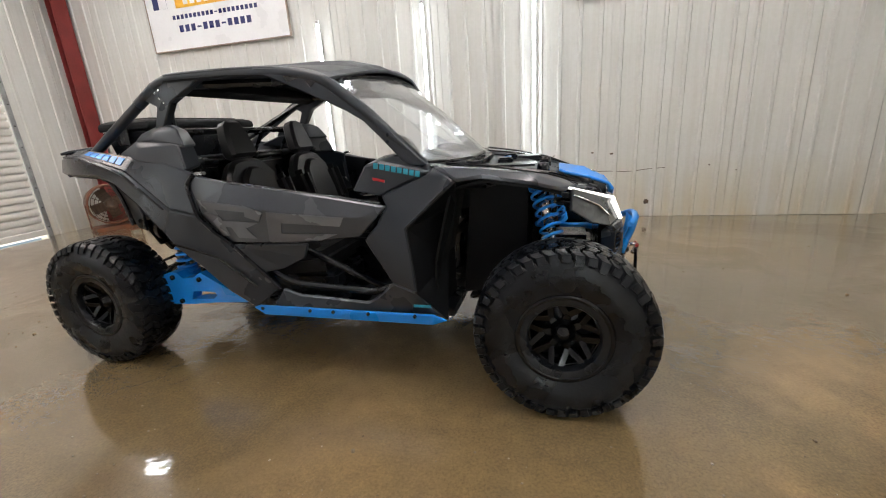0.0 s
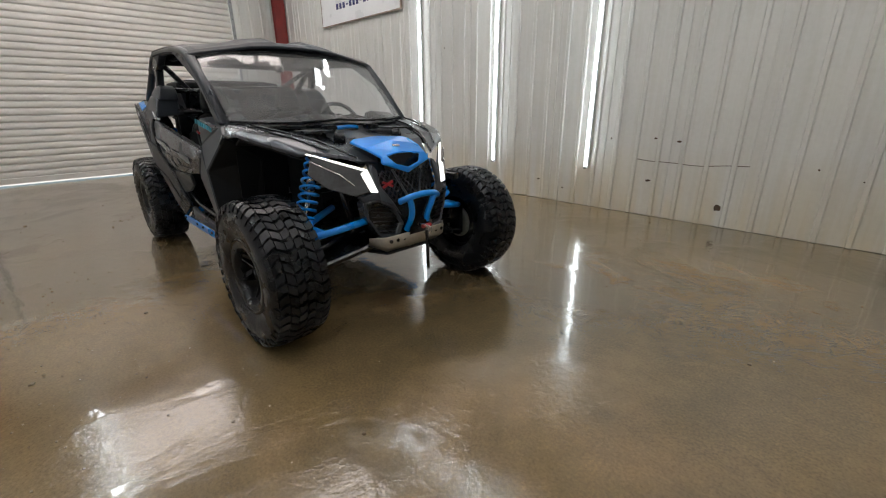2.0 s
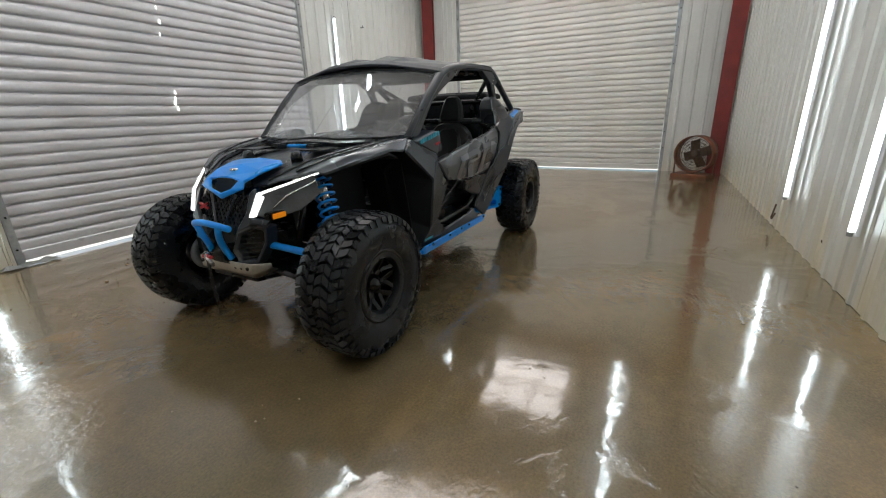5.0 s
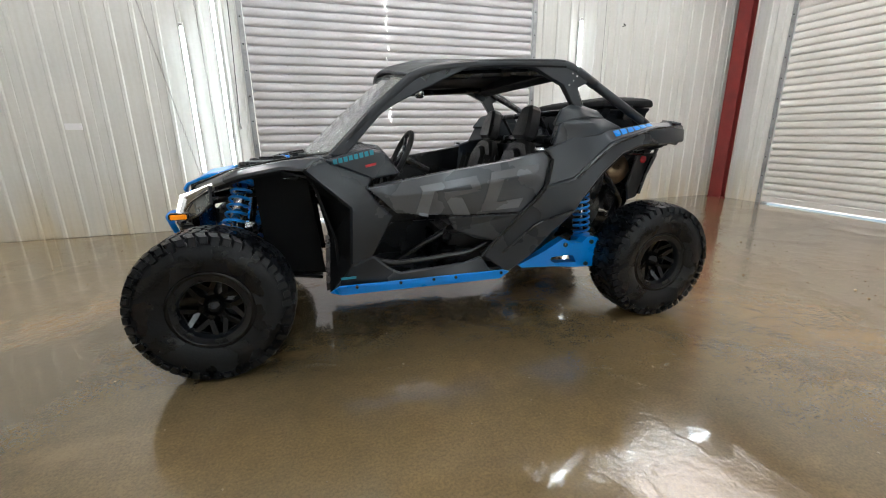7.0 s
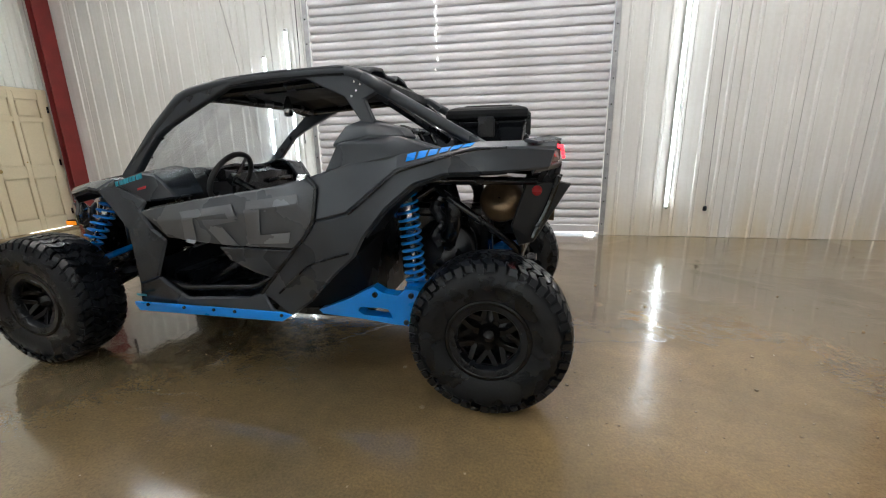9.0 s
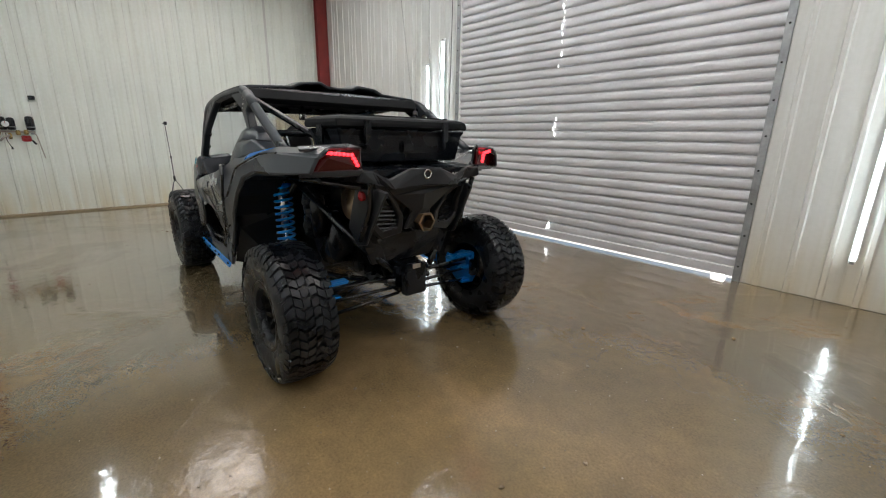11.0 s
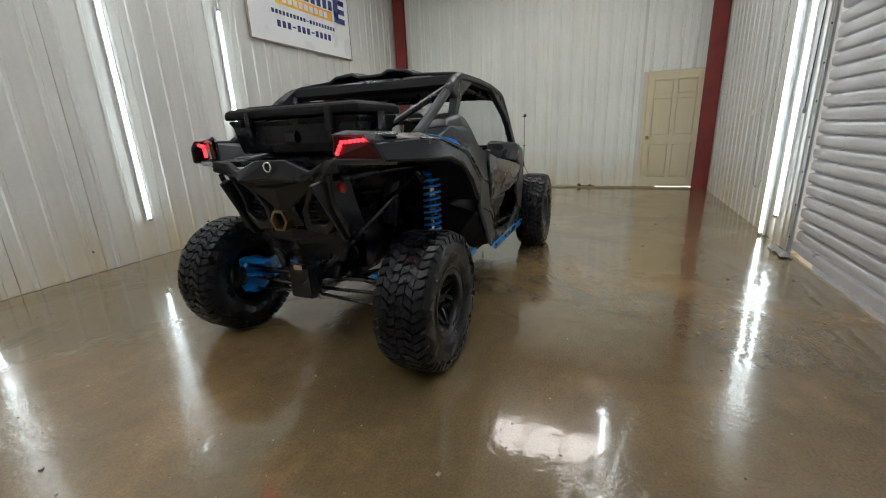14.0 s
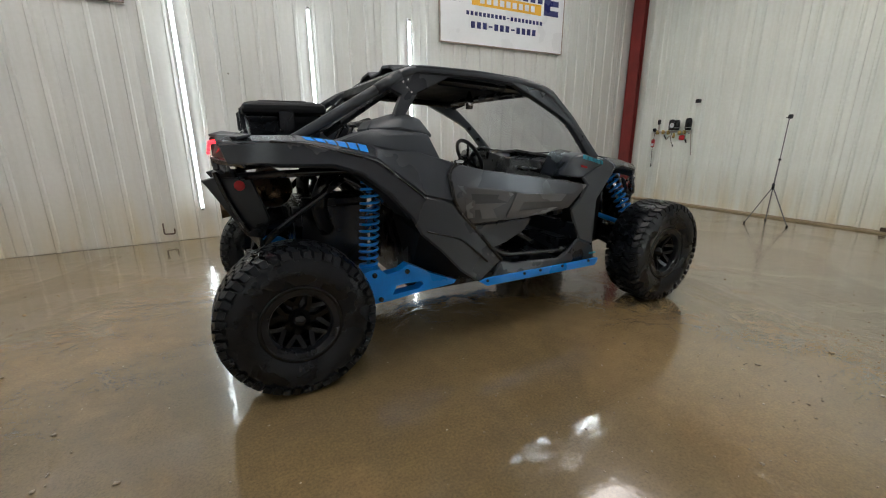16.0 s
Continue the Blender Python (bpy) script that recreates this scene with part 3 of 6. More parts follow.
def panel_door():
    """A cream six-panel door in its frame, with knob and hinges."""
    w, h = 0.90, 2.04
    root = tagged(holder("door_east", pose(XE, -2.89, 0.02)), "closed cream six-panel door, dirty at the foot, with a brass knob", "door", kind="structure")
    part("leaf", box((-0.012, 0.0, 0.015), (0.010, w, h)), CREAM, root)
    part("daylight_gap", box((-0.008, 0.02, 0.003), (0.004, 0.62, 0.0105)), DAYLIGHT, root, "strip of daylight under the door")
    for y0, y1 in ((0.0, 0.105), (0.415, 0.485), (0.795, w)):
        part("stile", box((-0.054, y0, 0.015), (-0.014, y1, h), bevel=0.006), CREAM, root)
    for z0, z1 in ((0.0155, 0.205), (0.815, 0.985), (1.615, 1.685), (1.935, h)):
        for y0, y1 in ((0.104, 0.416), (0.484, 0.796)):
            part("rail", box((-0.0525, y0, z0), (-0.014, y1, z1), bevel=0.006), CREAM, root)
    for y0, y1 in ((0.13, 0.39), (0.51, 0.77)):
        for z0, z1 in ((0.23, 0.79), (1.01, 1.59), (1.71, 1.91)):
            part("door_panel", box((-0.046, y0 - 0.008, z0 - 0.008), (-0.0135, y1 + 0.008, z1 + 0.008), bevel=0.007), CREAM, root)
    for lo, hi in (((-0.02, -0.055, -0.02), (0.02, -0.004, h + 0.05)), ((-0.02, w + 0.004, -0.02), (0.02, w + 0.055, h + 0.05)), ((-0.02, -0.004, h + 0.004), (0.02, w + 0.004, h + 0.05))):
        part("door_frame", box(lo, hi, bevel=0.003), CREAM, root)
    part("threshold", box((-0.10, -0.05, -0.02), (0.0, w + 0.05, -0.004)), GALV, root)
    part("knob", lathe([(0.028, -0.048), (0.028, -0.057), (0.012, -0.061), (0.012, -0.082), (0.028, -0.096), (0.030, -0.11), (0.018, -0.122)], 16, "x", (-0.004, 0.845, 0.93)), BRASS, root, "brass knob", True)
    part("viewer", lathe([(0.01, -0.046), (0.01, -0.052), (0.006, -0.055)], 10, "x", (-0.006, 0.45, 1.04)), BRASS, root)
    for z in (0.25, 1.02, 1.80):
        part("hinge", box((-0.062, -0.012, z - 0.045), (-0.034, 0.014, z + 0.045)), BLACKM, root)


panel_door()
tagged(part("kerb", box((XE - 0.16, YS, 0.0005), (XE + 0.01, YN, 0.022), bevel=0.006), KERB), "low raw concrete kerb along the wall", "kerb", kind="structure")


def valve_board():
    """Air line filters, gauges and stop cocks on a manifold pipe, with cloths, tags and hoses hanging from it."""
    x = XE - 0.05
    root = tagged(holder("air_line_set", pose(x, 2.10, 1.27)), "wall-mounted compressed-air filter set with brass valves and red handles", "air regulator")
    part("pipe", tube([(0, -0.30, 0), (0, 0.40, 0)], 0.015, 10), SKID, root, "pale manifold pipe", True)
    part("pipe", tube(rounded([(0, -0.28, 0.0), (-0.01, -0.31, -0.06), (0, -0.33, -0.24), (0.01, -0.35, -0.40)], 0.05), 0.008, 6), SKID, root)
    # black canisters standing on the pipe: one broad pair, one slim
    for y, w, h in ((0.042, 0.050, 0.20), (-0.055, 0.048, 0.19), (-0.262, 0.052, 0.215)):
        can = part("filter_bowl", lathe([(0.0, 0.012), (w * 0.85, 0.014), (w, 0.035), (w, h - 0.05), (w * 0.86, h - 0.012), (w * 0.5, h), (0.0, h)], 18, "z", (-0.035, y, 0.012)), BLACKP, root, "dark filter bowl", True)
        part("bowl_ring", lathe([(w + 0.003, 0.05), (w + 0.003, 0.062), (w, 0.064)], 18, "z", (-0.035, y, 0.012)), GREYP, can)
    face = part("gauge", lathe([(0.050, -0.098), (0.052, -0.085), (0.052, -0.072)], 24, "x", (0, 0.0, 0.11)), BLACKP, root, "black pressure gauge")
    part("dial", lathe([(0.042, -0.100), (0.042, -0.0985)], 24, "x", (0, 0.0, 0.11)), BOARD, face, "white dial")
    part("needle", box((-0.102, -0.003, 0.105), (-0.1005, 0.003, 0.148)), REDP, face)
    part("small_regulator", box((-0.07, 0.265, 0.13), (-0.02, 0.305, 0.215), bevel=0.008), BLACKP, root)
    part("regulator_stem", tube([(-0.03, 0.285, 0.0), (-0.045, 0.285, 0.14)], 0.011, 8), SKID, root)
    part("small_regulator", box((-0.075, 0.335, 0.0), (-0.02, 0.385, 0.065), bevel=0.010), BLACKP, root)
    for y, z in ((-0.20, -0.01), (-0.11, -0.015), (0.10, -0.012), (0.20, -0.005), (0.31, -0.01)):
        part("valve_body", lathe([(0.022, -0.035), (0.028, -0.012), (0.028, 0.018), (0.018, 0.036)], 12, "z", (-0.025, y, z)), BRASS, root, "brass valve body", True)
    part("fitting", lathe([(0.018, -0.11), (0.024, -0.09), (0.024, -0.05), (0.016, -0.02)], 6, "z", (-0.04, -0.02, 0)), BRASS, root)
    part("coupler", tube([(-0.05, -0.02, -0.05), (-0.07, 0.05, -0.085), (-0.07, 0.10, -0.14)], 0.014, 8), SKID, root, "pale quick coupler", True)
    part("valve_handle", box((-0.075, -0.245, -0.145), (-0.050, -0.135, -0.055), bevel=0.014), REDP, root, "red valve handle")
    part("valve_handle", box((-0.065, 0.325, -0.275), (-0.045, 0.395, -0.135), bevel=0.008), REDP, root, "red tag hanging from the pipe")
    part("tag_label", box((-0.0685, 0.335, -0.255), (-0.0655, 0.385, -0.205)), BOARD, root)
    part("hose_nozzle", tube([(-0.05, -0.245, -0.125), (-0.07, -0.285, -0.185)], 0.013, 8), BLACKP, root)
    part("hose_nozzle", tube([(-0.05, 0.16, -0.05), (-0.06, 0.11, -0.12)], 0.011, 8), BLACKP, root)
    for y, l, dy in ((0.355, 0.62, 0.015), (0.02, 0.24, -0.03)):
        hose = part("drain_hose", tube(rounded([(-0.04, y, -0.02), (-0.05, y + 0.01, -l * 0.5), (-0.02, y + dy, -l)], 0.1), 0.005, 6), BLACKP, root)
        part("hose_tip", lathe([(0.008, -l - 0.02), (0.012, -l - 0.01), (0.010, -l + 0.02)], 8, "z", (-0.02, y + dy, 0)), BLACKP, hose)
    for y in (-0.27, 0.37):
        part("bracket", box((0.0, y - 0.02, -0.04), (0.046, y + 0.02, 0.04)), GALV, root)


valve_board()
tagged(part("wall_box", box((XE - 0.05, 1.72, 1.74), (XE - 0.004, 1.80, 1.80), bevel=0.006), BLACKP), "small black box fixed to the ribbed wall", "wall box")
tagged(part("wall_tag", box((3.33, YS + 0.002, 1.26), (3.49, YS + 0.026, 1.33), bevel=0.002), BOARD), "small white card stuck on the ribbed wall", "card")
tagged(part("wall_hook", tube(rounded([(-3.98, YS + 0.004, 2.75), (-3.98, YS + 0.08, 2.75), (-3.93, YS + 0.09, 2.77)], 0.02), 0.008, 6), BLACKM), "small black hook on the ribbed wall", "hook")


def base_bar():
    """A bent length of rusty flat bar lying against the foot of the wall."""
    root = tagged(holder("rusty_bar", pose(XE - 0.06, -1.0, 0.022)), "short rusty steel bar lying along the foot of the wall", "steel bar")
    part("bar", box((-0.02, -0.16, 0.0), (0.015, 0.16, 0.014), bevel=0.003), RUST, root)
    part("lug", box((-0.02, 0.10, 0.012), (0.012, 0.16, 0.05), bevel=0.004), RUST, root)
    part("lug", box((-0.02, -0.10, 0.012), (0.012, -0.05, 0.035), bevel=0.004), RUST, root)


base_bar()


def tripod():
    root = tagged(holder("light_stand", pose(5.16, 0.16, 0)), "thin grey telescopic stand with three spread legs, no lamp on it", "tripod")
    hub = Vector((0, 0, 0.52))
    for a in (25, 140, 262):
        foot = Vector((0.27 * math.cos(radians(a)), 0.27 * math.sin(radians(a)), 0.012))
        leg = part("leg", tube([hub, foot], 0.007, 6), STANDM, root)
        part("rubber_foot", lathe([(0.012, 0.001), (0.014, 0.012), (0.010, 0.03)], 8, "z", (foot.x, foot.y, 0)), RUBBER, leg)
    part("hub", lathe([(0.013, 0.48), (0.017, 0.50), (0.017, 0.55), (0.012, 0.57)], 10, "z"), BLACKP, root)
    part("column", tube([(0, 0, 0.5), (0.03, 0.0, 0.9)], 0.009, 8), STANDM, root)
    part("column", tube([(0.03, 0, 0.88), (0.08, 0.01, 1.42)], 0.006, 8), STANDM, root)
    part("clamp", box((0.018, -0.013, 0.872), (0.045, 0.013, 0.902), bevel=0.004), BLACKP, root)
    part("phone_mount", box((0.065, -0.022, 1.42), (0.105, 0.024, 1.475), bevel=0.006), BLACKP, root)
    part("mount_screw", tube([(0.085, 0.020, 1.44), (0.085, 0.050, 1.435)], 0.006, 6), BLACKM, root)


tripod()


def bucket():
    root = tagged(holder("bucket", pose(5.385, 2.91, 0)), "grey plastic bucket standing by the red column", "bucket")
    part("pail", lathe([(0.0, 0.012), (0.115, 0.012), (0.118, 0.0), (0.122, 0.004), (0.150, 0.36), (0.158, 0.36), (0.158, 0.38), (0.145, 0.38), (0.112, 0.03), (0.0, 0.03)], 28, "z"), GREYP, root, "", True)
    part("handle", tube([(0.155 * math.cos(t), 0.155 * math.sin(t), 0.33 - 0.1 * math.sin(t)) for t in (math.pi * k / 12 for k in range(13))], 0.004, 6), GALV, root)


bucket()


def drum_fan():
    """An orange drum fan on its tray: ring, wire guards, hub, blades, yoke."""
    root = tagged(holder("drum_fan", pose(-5.62, 2.66, 0, 0, 0, -25)), "rusty orange drum fan with a wire guard standing in the corner", "fan")
    zc, r = 0.40, 0.30
    part("drum", lathe([(r, -0.12), (r + 0.015, -0.12), (r + 0.015, 0.12), (r, 0.12)], 36, "x", (0, 0, zc), closed=True), ORANGE, root, "orange sheet drum", True)
    for x in (-0.12, 0.12):
        bm = bmesh.new()
        for q in (0.08, 0.13, 0.18, 0.23, 0.28):
            tube([(x, q * math.cos(t), zc + q * math.sin(t)) for t in (2 * math.pi * k / 32 for k in range(32))], 0.0035, 5, bm, True)
        for k in range(12):
            t = 2 * math.pi * k / 12
            tube([(x, 0.05 * math.cos(t), zc + 0.05 * math.sin(t)), (x, r * math.cos(t), zc + r * math.sin(t))], 0.003, 5, bm)
        part("wire_guard", bm, RUST, root)
    part("motor", lathe([(0.0, -0.08), (0.07, -0.08), (0.075, 0.06), (0.05, 0.09), (0.0, 0.09)], 20, "x", (0, 0, zc)), DUSTY, root, "", True)
    for k in range(4):
        a = 90 * k + 20
        m = Matrix.Translation((0, 0, zc)) @ Matrix.Rotation(radians(a), 4, "X") @ Matrix.Rotation(radians(28), 4, "Z")
        part("blade", box((-0.004, 0.07, -0.075), (0.004, 0.27, 0.075), m, 0.003), DUSTY, root)
    part("tray", box((-0.20, -0.30, 0.0), (0.20, 0.30, 0.06), bevel=0.012), ORANGE, root, "orange base tray")
    for y in (-0.322, 0.322):
        part("yoke", box((-0.02, y - 0.006, 0.05), (0.02, y + 0.006, zc + 0.03)), ORANGE, root)


drum_fan()


def chain_loop():
    """A hoist chain hanging in a loop down the wall."""
    pts = [Vector((2.80 - 0.66 * k / 99, 0, 4.275 - 3.655 * k / 99)) for k in range(100)]
    pts += [Vector((2.02 + 0.12 * math.cos(a), 0, 0.62 - 0.08 * math.sin(a))) for a in (math.pi * k / 8 for k in range(1, 8))]
    pts += [Vector((1.90 + 0.06 * k / 99, 0, 0.62 + 3.655 * k / 99)) for k in range(100)]
    bm = bmesh.new()
    for k, (a, b) in enumerate(zip(pts, pts[1:])):
        d = (b - a).normalized()
        side = Vector((0, 1, 0)) if k % 2 else d.cross(Vector((0, 1, 0)))
        c, h = (a + b) / 2, 0.020
        ring = [c + d * h * math.cos(t) + side * 0.009 * math.sin(t) for t in (2 * math.pi * j / 8 for j in range(8))]
        tube([p + Vector((0, YS + 0.20, 0)) for p in ring], 0.0022, 4, bm, True)
    tagged(part("hoist_chain", bm, CHAINM), "long grey steel chain hanging in a loop beside the shutter", "chain")


chain_loop()


def cord(name, points, r, label, mat=BLACKP):
    tagged(part(name, tube(rounded(points, 0.1), r, 6), mat), label, "cable")


cord("pull_cord", [(1.60, YS + 0.03, 4.1), (1.62, YS + 0.03, 2.4), (1.66, YS + 0.03, 1.30)], 0.005, "thin dark pull cord hanging beside the shutter")
tagged(part("cord_knob", lathe([(0.0, 1.25), (0.012, 1.255), (0.015, 1.275), (0.011, 1.30), (0.0, 1.305)], 12, "z", (1.66, YS + 0.03, 0)), GREYP, smooth=True), "grey knob at the end of the pull cord", "knob")
cord("wall_cable", [(-3.64, YS + 0.025, 4.1), (-3.645, YS + 0.025, 2.0), (-3.66, YS + 0.025, 0.40)], 0.004, "thin grey cable running down the ribbed wall", GREYP)
tagged(part("cable_plug", box((-3.68, YS + 0.012, 0.34), (-3.64, YS + 0.04, 0.40), bevel=0.006), BLACKP), "small black plug at the end of a cable", "plug")


def floor_scrap():
    rnd = random.Random(2)
    rows = []
    for k in range(9):
        t = k / 8
        rows.append([(1.66 - 0.40 * t + rnd.uniform(-0.03, 0.03), YS + 0.03 + 0.04 * j + rnd.uniform(-0.015, 0.015), 0.006 + rnd.uniform(0, 0.05) * (1 if 0 < j < 2 else 0.3)) for j in range(3)])
    tagged(part("crumpled_film", loft(rows, 0.003), GREYP), "crumpled grey strip of film on the wet floor", "litter")


floor_scrap()


def wall_damage():
    """Torn and rusted spots, a dented seam and a small bracket on the north wall."""
    rnd = random.Random(7)

    def spot(x, z, w, h):
        pts = [(x + w * math.cos(t) * rnd.uniform(0.55, 1.1), z + h * math.sin(t) * rnd.uniform(0.55, 1.1)) for t in (2 * math.pi * k / 9 for k in range(9))]
        return plate(pts, "y", YN - 0.004, YN + 0.01, 0)

    holes = tagged(holder("rust_holes", pose(0, 0, 0)), "small torn and rusted holes in the sheet-metal wall", "damage", kind="structure")
    for x, z, w, h in ((2.43, 0.19, 0.045, 0.04), (1.75, 0.38, 0.035, 0.018), (1.77, 0.82, 0.02, 0.012), (2.0, 0.80, 0.03, 0.012), (1.30, 0.80, 0.012, 0.012), (3.4, 0.55, 0.02, 0.012),
                       (0.4, 0.25, 0.02, 0.012), (-0.9, 0.22, 0.02, 0.014), (0.75, 0.18, 0.015, 0.012), (-2.75, 1.55, 0.012, 0.012), (3.1, 0.62, 0.01, 0.01), (-1.3, 1.95, 0.012, 0.009)):
        part("hole", spot(x, z, w, h), RUST, holes)
    part("crease", tube(rounded([(1.60, YN - 0.001, 0.60), (1.75, YN - 0.003, 0.585), (1.95, YN - 0.003, 0.588), (2.2, YN - 0.003, 0.57), (2.45, YN - 0.001, 0.60), (2.62, YN, 0.605)], 0.1), 0.0035, 5), RUST, holes, "dented seam with rust")
    root = tagged(holder("wall_bracket", pose(-2.17, YN, 0.10)), "bent dark steel bracket low on the wall", "bracket")
    part("flat_bar", tube(rounded([(-0.05, -0.012, 0.13), (-0.05, -0.03, 0.0), (0.06, -0.05, 0.0), (0.06, -0.03, 0.06)], 0.02), 0.009, 6), RUST, root)


wall_damage()


def floor_grit():
    """Specks of grit, dried mud and leaf scraps scattered over the wet floor."""
    rnd = random.Random(11)
    bm = bmesh.new()
    for k in range(900):
        x, y = rnd.uniform(XW + 0.3, XE - 0.4), rnd.uniform(YS + 0.2, YN - 0.2)
        if k % 3 == 0:
            x, y = rnd.gauss(-2.6, 0.9), rnd.gauss(0.4, 1.1)
        if k % 3 == 1:
            x, y = rnd.gauss(0.8, 0.9), rnd.gauss(-1.9, 0.5)
        if not (XW + 0.1 < x < XE - 0.2 and YS + 0.1 < y < YN - 0.1):
            continue
        r = rnd.uniform(0.0015, 0.0058) * (2.2 if rnd.random() < 0.06 else 1)
        a = rnd.uniform(0, 6.28)
        q = [(x + r * rnd.uniform(0.6, 1.4) * math.cos(a + j * 1.57), y + r * rnd.uniform(0.6, 1.4) * math.sin(a + j * 1.57)) for j in range(4)]
        plate(q, "z", 0.0002, r * 0.7, 0, bm)
    tagged(part("floor_grit", bm, GRIT), "pale specks of grit and dried mud on the wet floor", "grit", kind="stuff")


floor_grit()


# ---- the side-by-side buggy: x ahead, y to its left ----
UTV = tagged(holder("utility_buggy", pose(0.0155, -0.003, 0, 0, 0, -1.4)),
             "dark grey two-seat off-road buggy with bright blue trim, lamps lit", "buggy")


# body panels
def front_fender():
    v = [(1.33, 0.45, 0.945), (1.18, 0.565, 1.015), (0.94, 0.645, 1.06), (0.74, 0.665, 1.08),          # crest 0-3
         (1.46, 0.25, 0.905), (1.25, 0.36, 0.99), (1.00, 0.46, 1.035), (0.74, 0.52, 1.065),            # inner line 4-7
         (1.30, 0.50, 0.93), (1.15, 0.62, 0.985), (0.95, 0.68, 1.025), (0.845, 0.705, 1.015)]          # rim of the arch 8-11
    f = [(4, 5, 1, 0), (5, 6, 2, 1), (6, 7, 3, 2), (0, 1, 9, 8), (1, 2, 10, 9), (2, 3, 11, 10)]
    pair("front_fender", sheet(v, f, 0.022, 0.010), CARB, UTV, "dark grey front fender", "folds")
    v = [(0.845, 0.705, 1.015), (0.74, 0.668, 1.078), (0.715, 0.70, 1.05), (0.505, 0.735, 0.965), (0.535, 0.752, 0.915), (0.47, 0.757, 0.82), (0.625, 0.762, 0.815),
         (0.405, 0.75, 0.76), (0.52, 0.735, 0.545), (0.644, 0.742, 0.50)]
    f = [(0, 1, 2), (0, 2, 3), (0, 3, 6), (3, 4, 5, 6), (6, 5, 7), (6, 7, 8, 9)]
    pair("fender_side", sheet(v, f, 0.024, 0.010), CHAR, UTV, "", "folds")
    v = [(0.845, 0.700, 1.010), (0.625, 0.757, 0.815), (0.644, 0.737, 0.50), (0.765, 0.655, 0.335), (0.74, 0.50, 0.60), (0.80, 0.50, 0.88)]
    pair("arch_edge", sheet(v, [(0, 1, 5), (1, 4, 5), (1, 2, 4), (2, 3, 4)], 0.02, 0.004), LINER, UTV)
    rim = [(1.28, 0.49, 0.92), (1.14, 0.60, 0.975), (0.95, 0.66, 1.01), (0.80, 0.64, 0.97), (0.70, 0.62, 0.62), (0.70, 0.655, 0.335)]
    inner = [(1.22, 0.36, 0.95), (1.10, 0.36, 0.985), (0.95, 0.36, 1.00), (0.80, 0.34, 0.96), (0.72, 0.34, 0.62), (0.72, 0.34, 0.335)]
    pair("wheel_arch_liner", loft([rim, inner], 0.012), LINER, UTV)
    # Dark sheet added for the shade in the hollow behind the shock.
    pair("arch_side_liner", sheet([(0.78, 0.35, 0.36), (1.10, 0.34, 0.40), (1.13, 0.35, 0.975), (0.84, 0.36, 0.97)], [(0, 1, 2, 3)], 0.012, 0), LINER, UTV)
    v = [(0.735, 0.70, 1.055), (0.515, 0.722, 1.110), (0.435, 0.715, 1.095), (0.345, 0.69, 0.975), (0.505, 0.73, 0.958),
         (0.70, 0.50, 1.085), (0.53, 0.48, 1.135), (0.43, 0.48, 1.12), (0.34, 0.50, 0.98)]
    f = [(0, 1, 4), (1, 2, 4), (2, 3, 4), (0, 5, 6, 1), (1, 6, 7, 2), (2, 7, 8, 3)]
    for ob in pair("dash_side_cover", sheet(v, f, 0.02, 0.010), CHAR, UTV, "", "folds"):
        s = 1 if ob.data.vertices[0].co.y > 0 else -1
        # model lettering kept as slanted bars
        for k in range(8):
            x = 0.690 - k * 0.026
            y = 0.7165 + 0.0029 * k
            z = 1.056 + 0.0060 * k
            q = [(x, y * s, z - 0.020), (x - 0.019, (y + 0.002) * s, z - 0.016), (x - 0.016, y * s, z + 0.008), (x + 0.003, (y - 0.002) * s, z + 0.004)]
            part("decal_bar", sheet(q, [(0, 1, 2, 3)], 0.003, 0), TEAL, ob, "teal lettering kept as bars")
        q = [(0.535, 0.737 * s, 1.018), (0.48, 0.738 * s, 1.030), (0.48, 0.735 * s, 1.042), (0.535, 0.733 * s, 1.030)]
        part("decal_bar", sheet(q, [(0, 1, 2, 3)], 0.003, 0), REDP, ob)


front_fender()


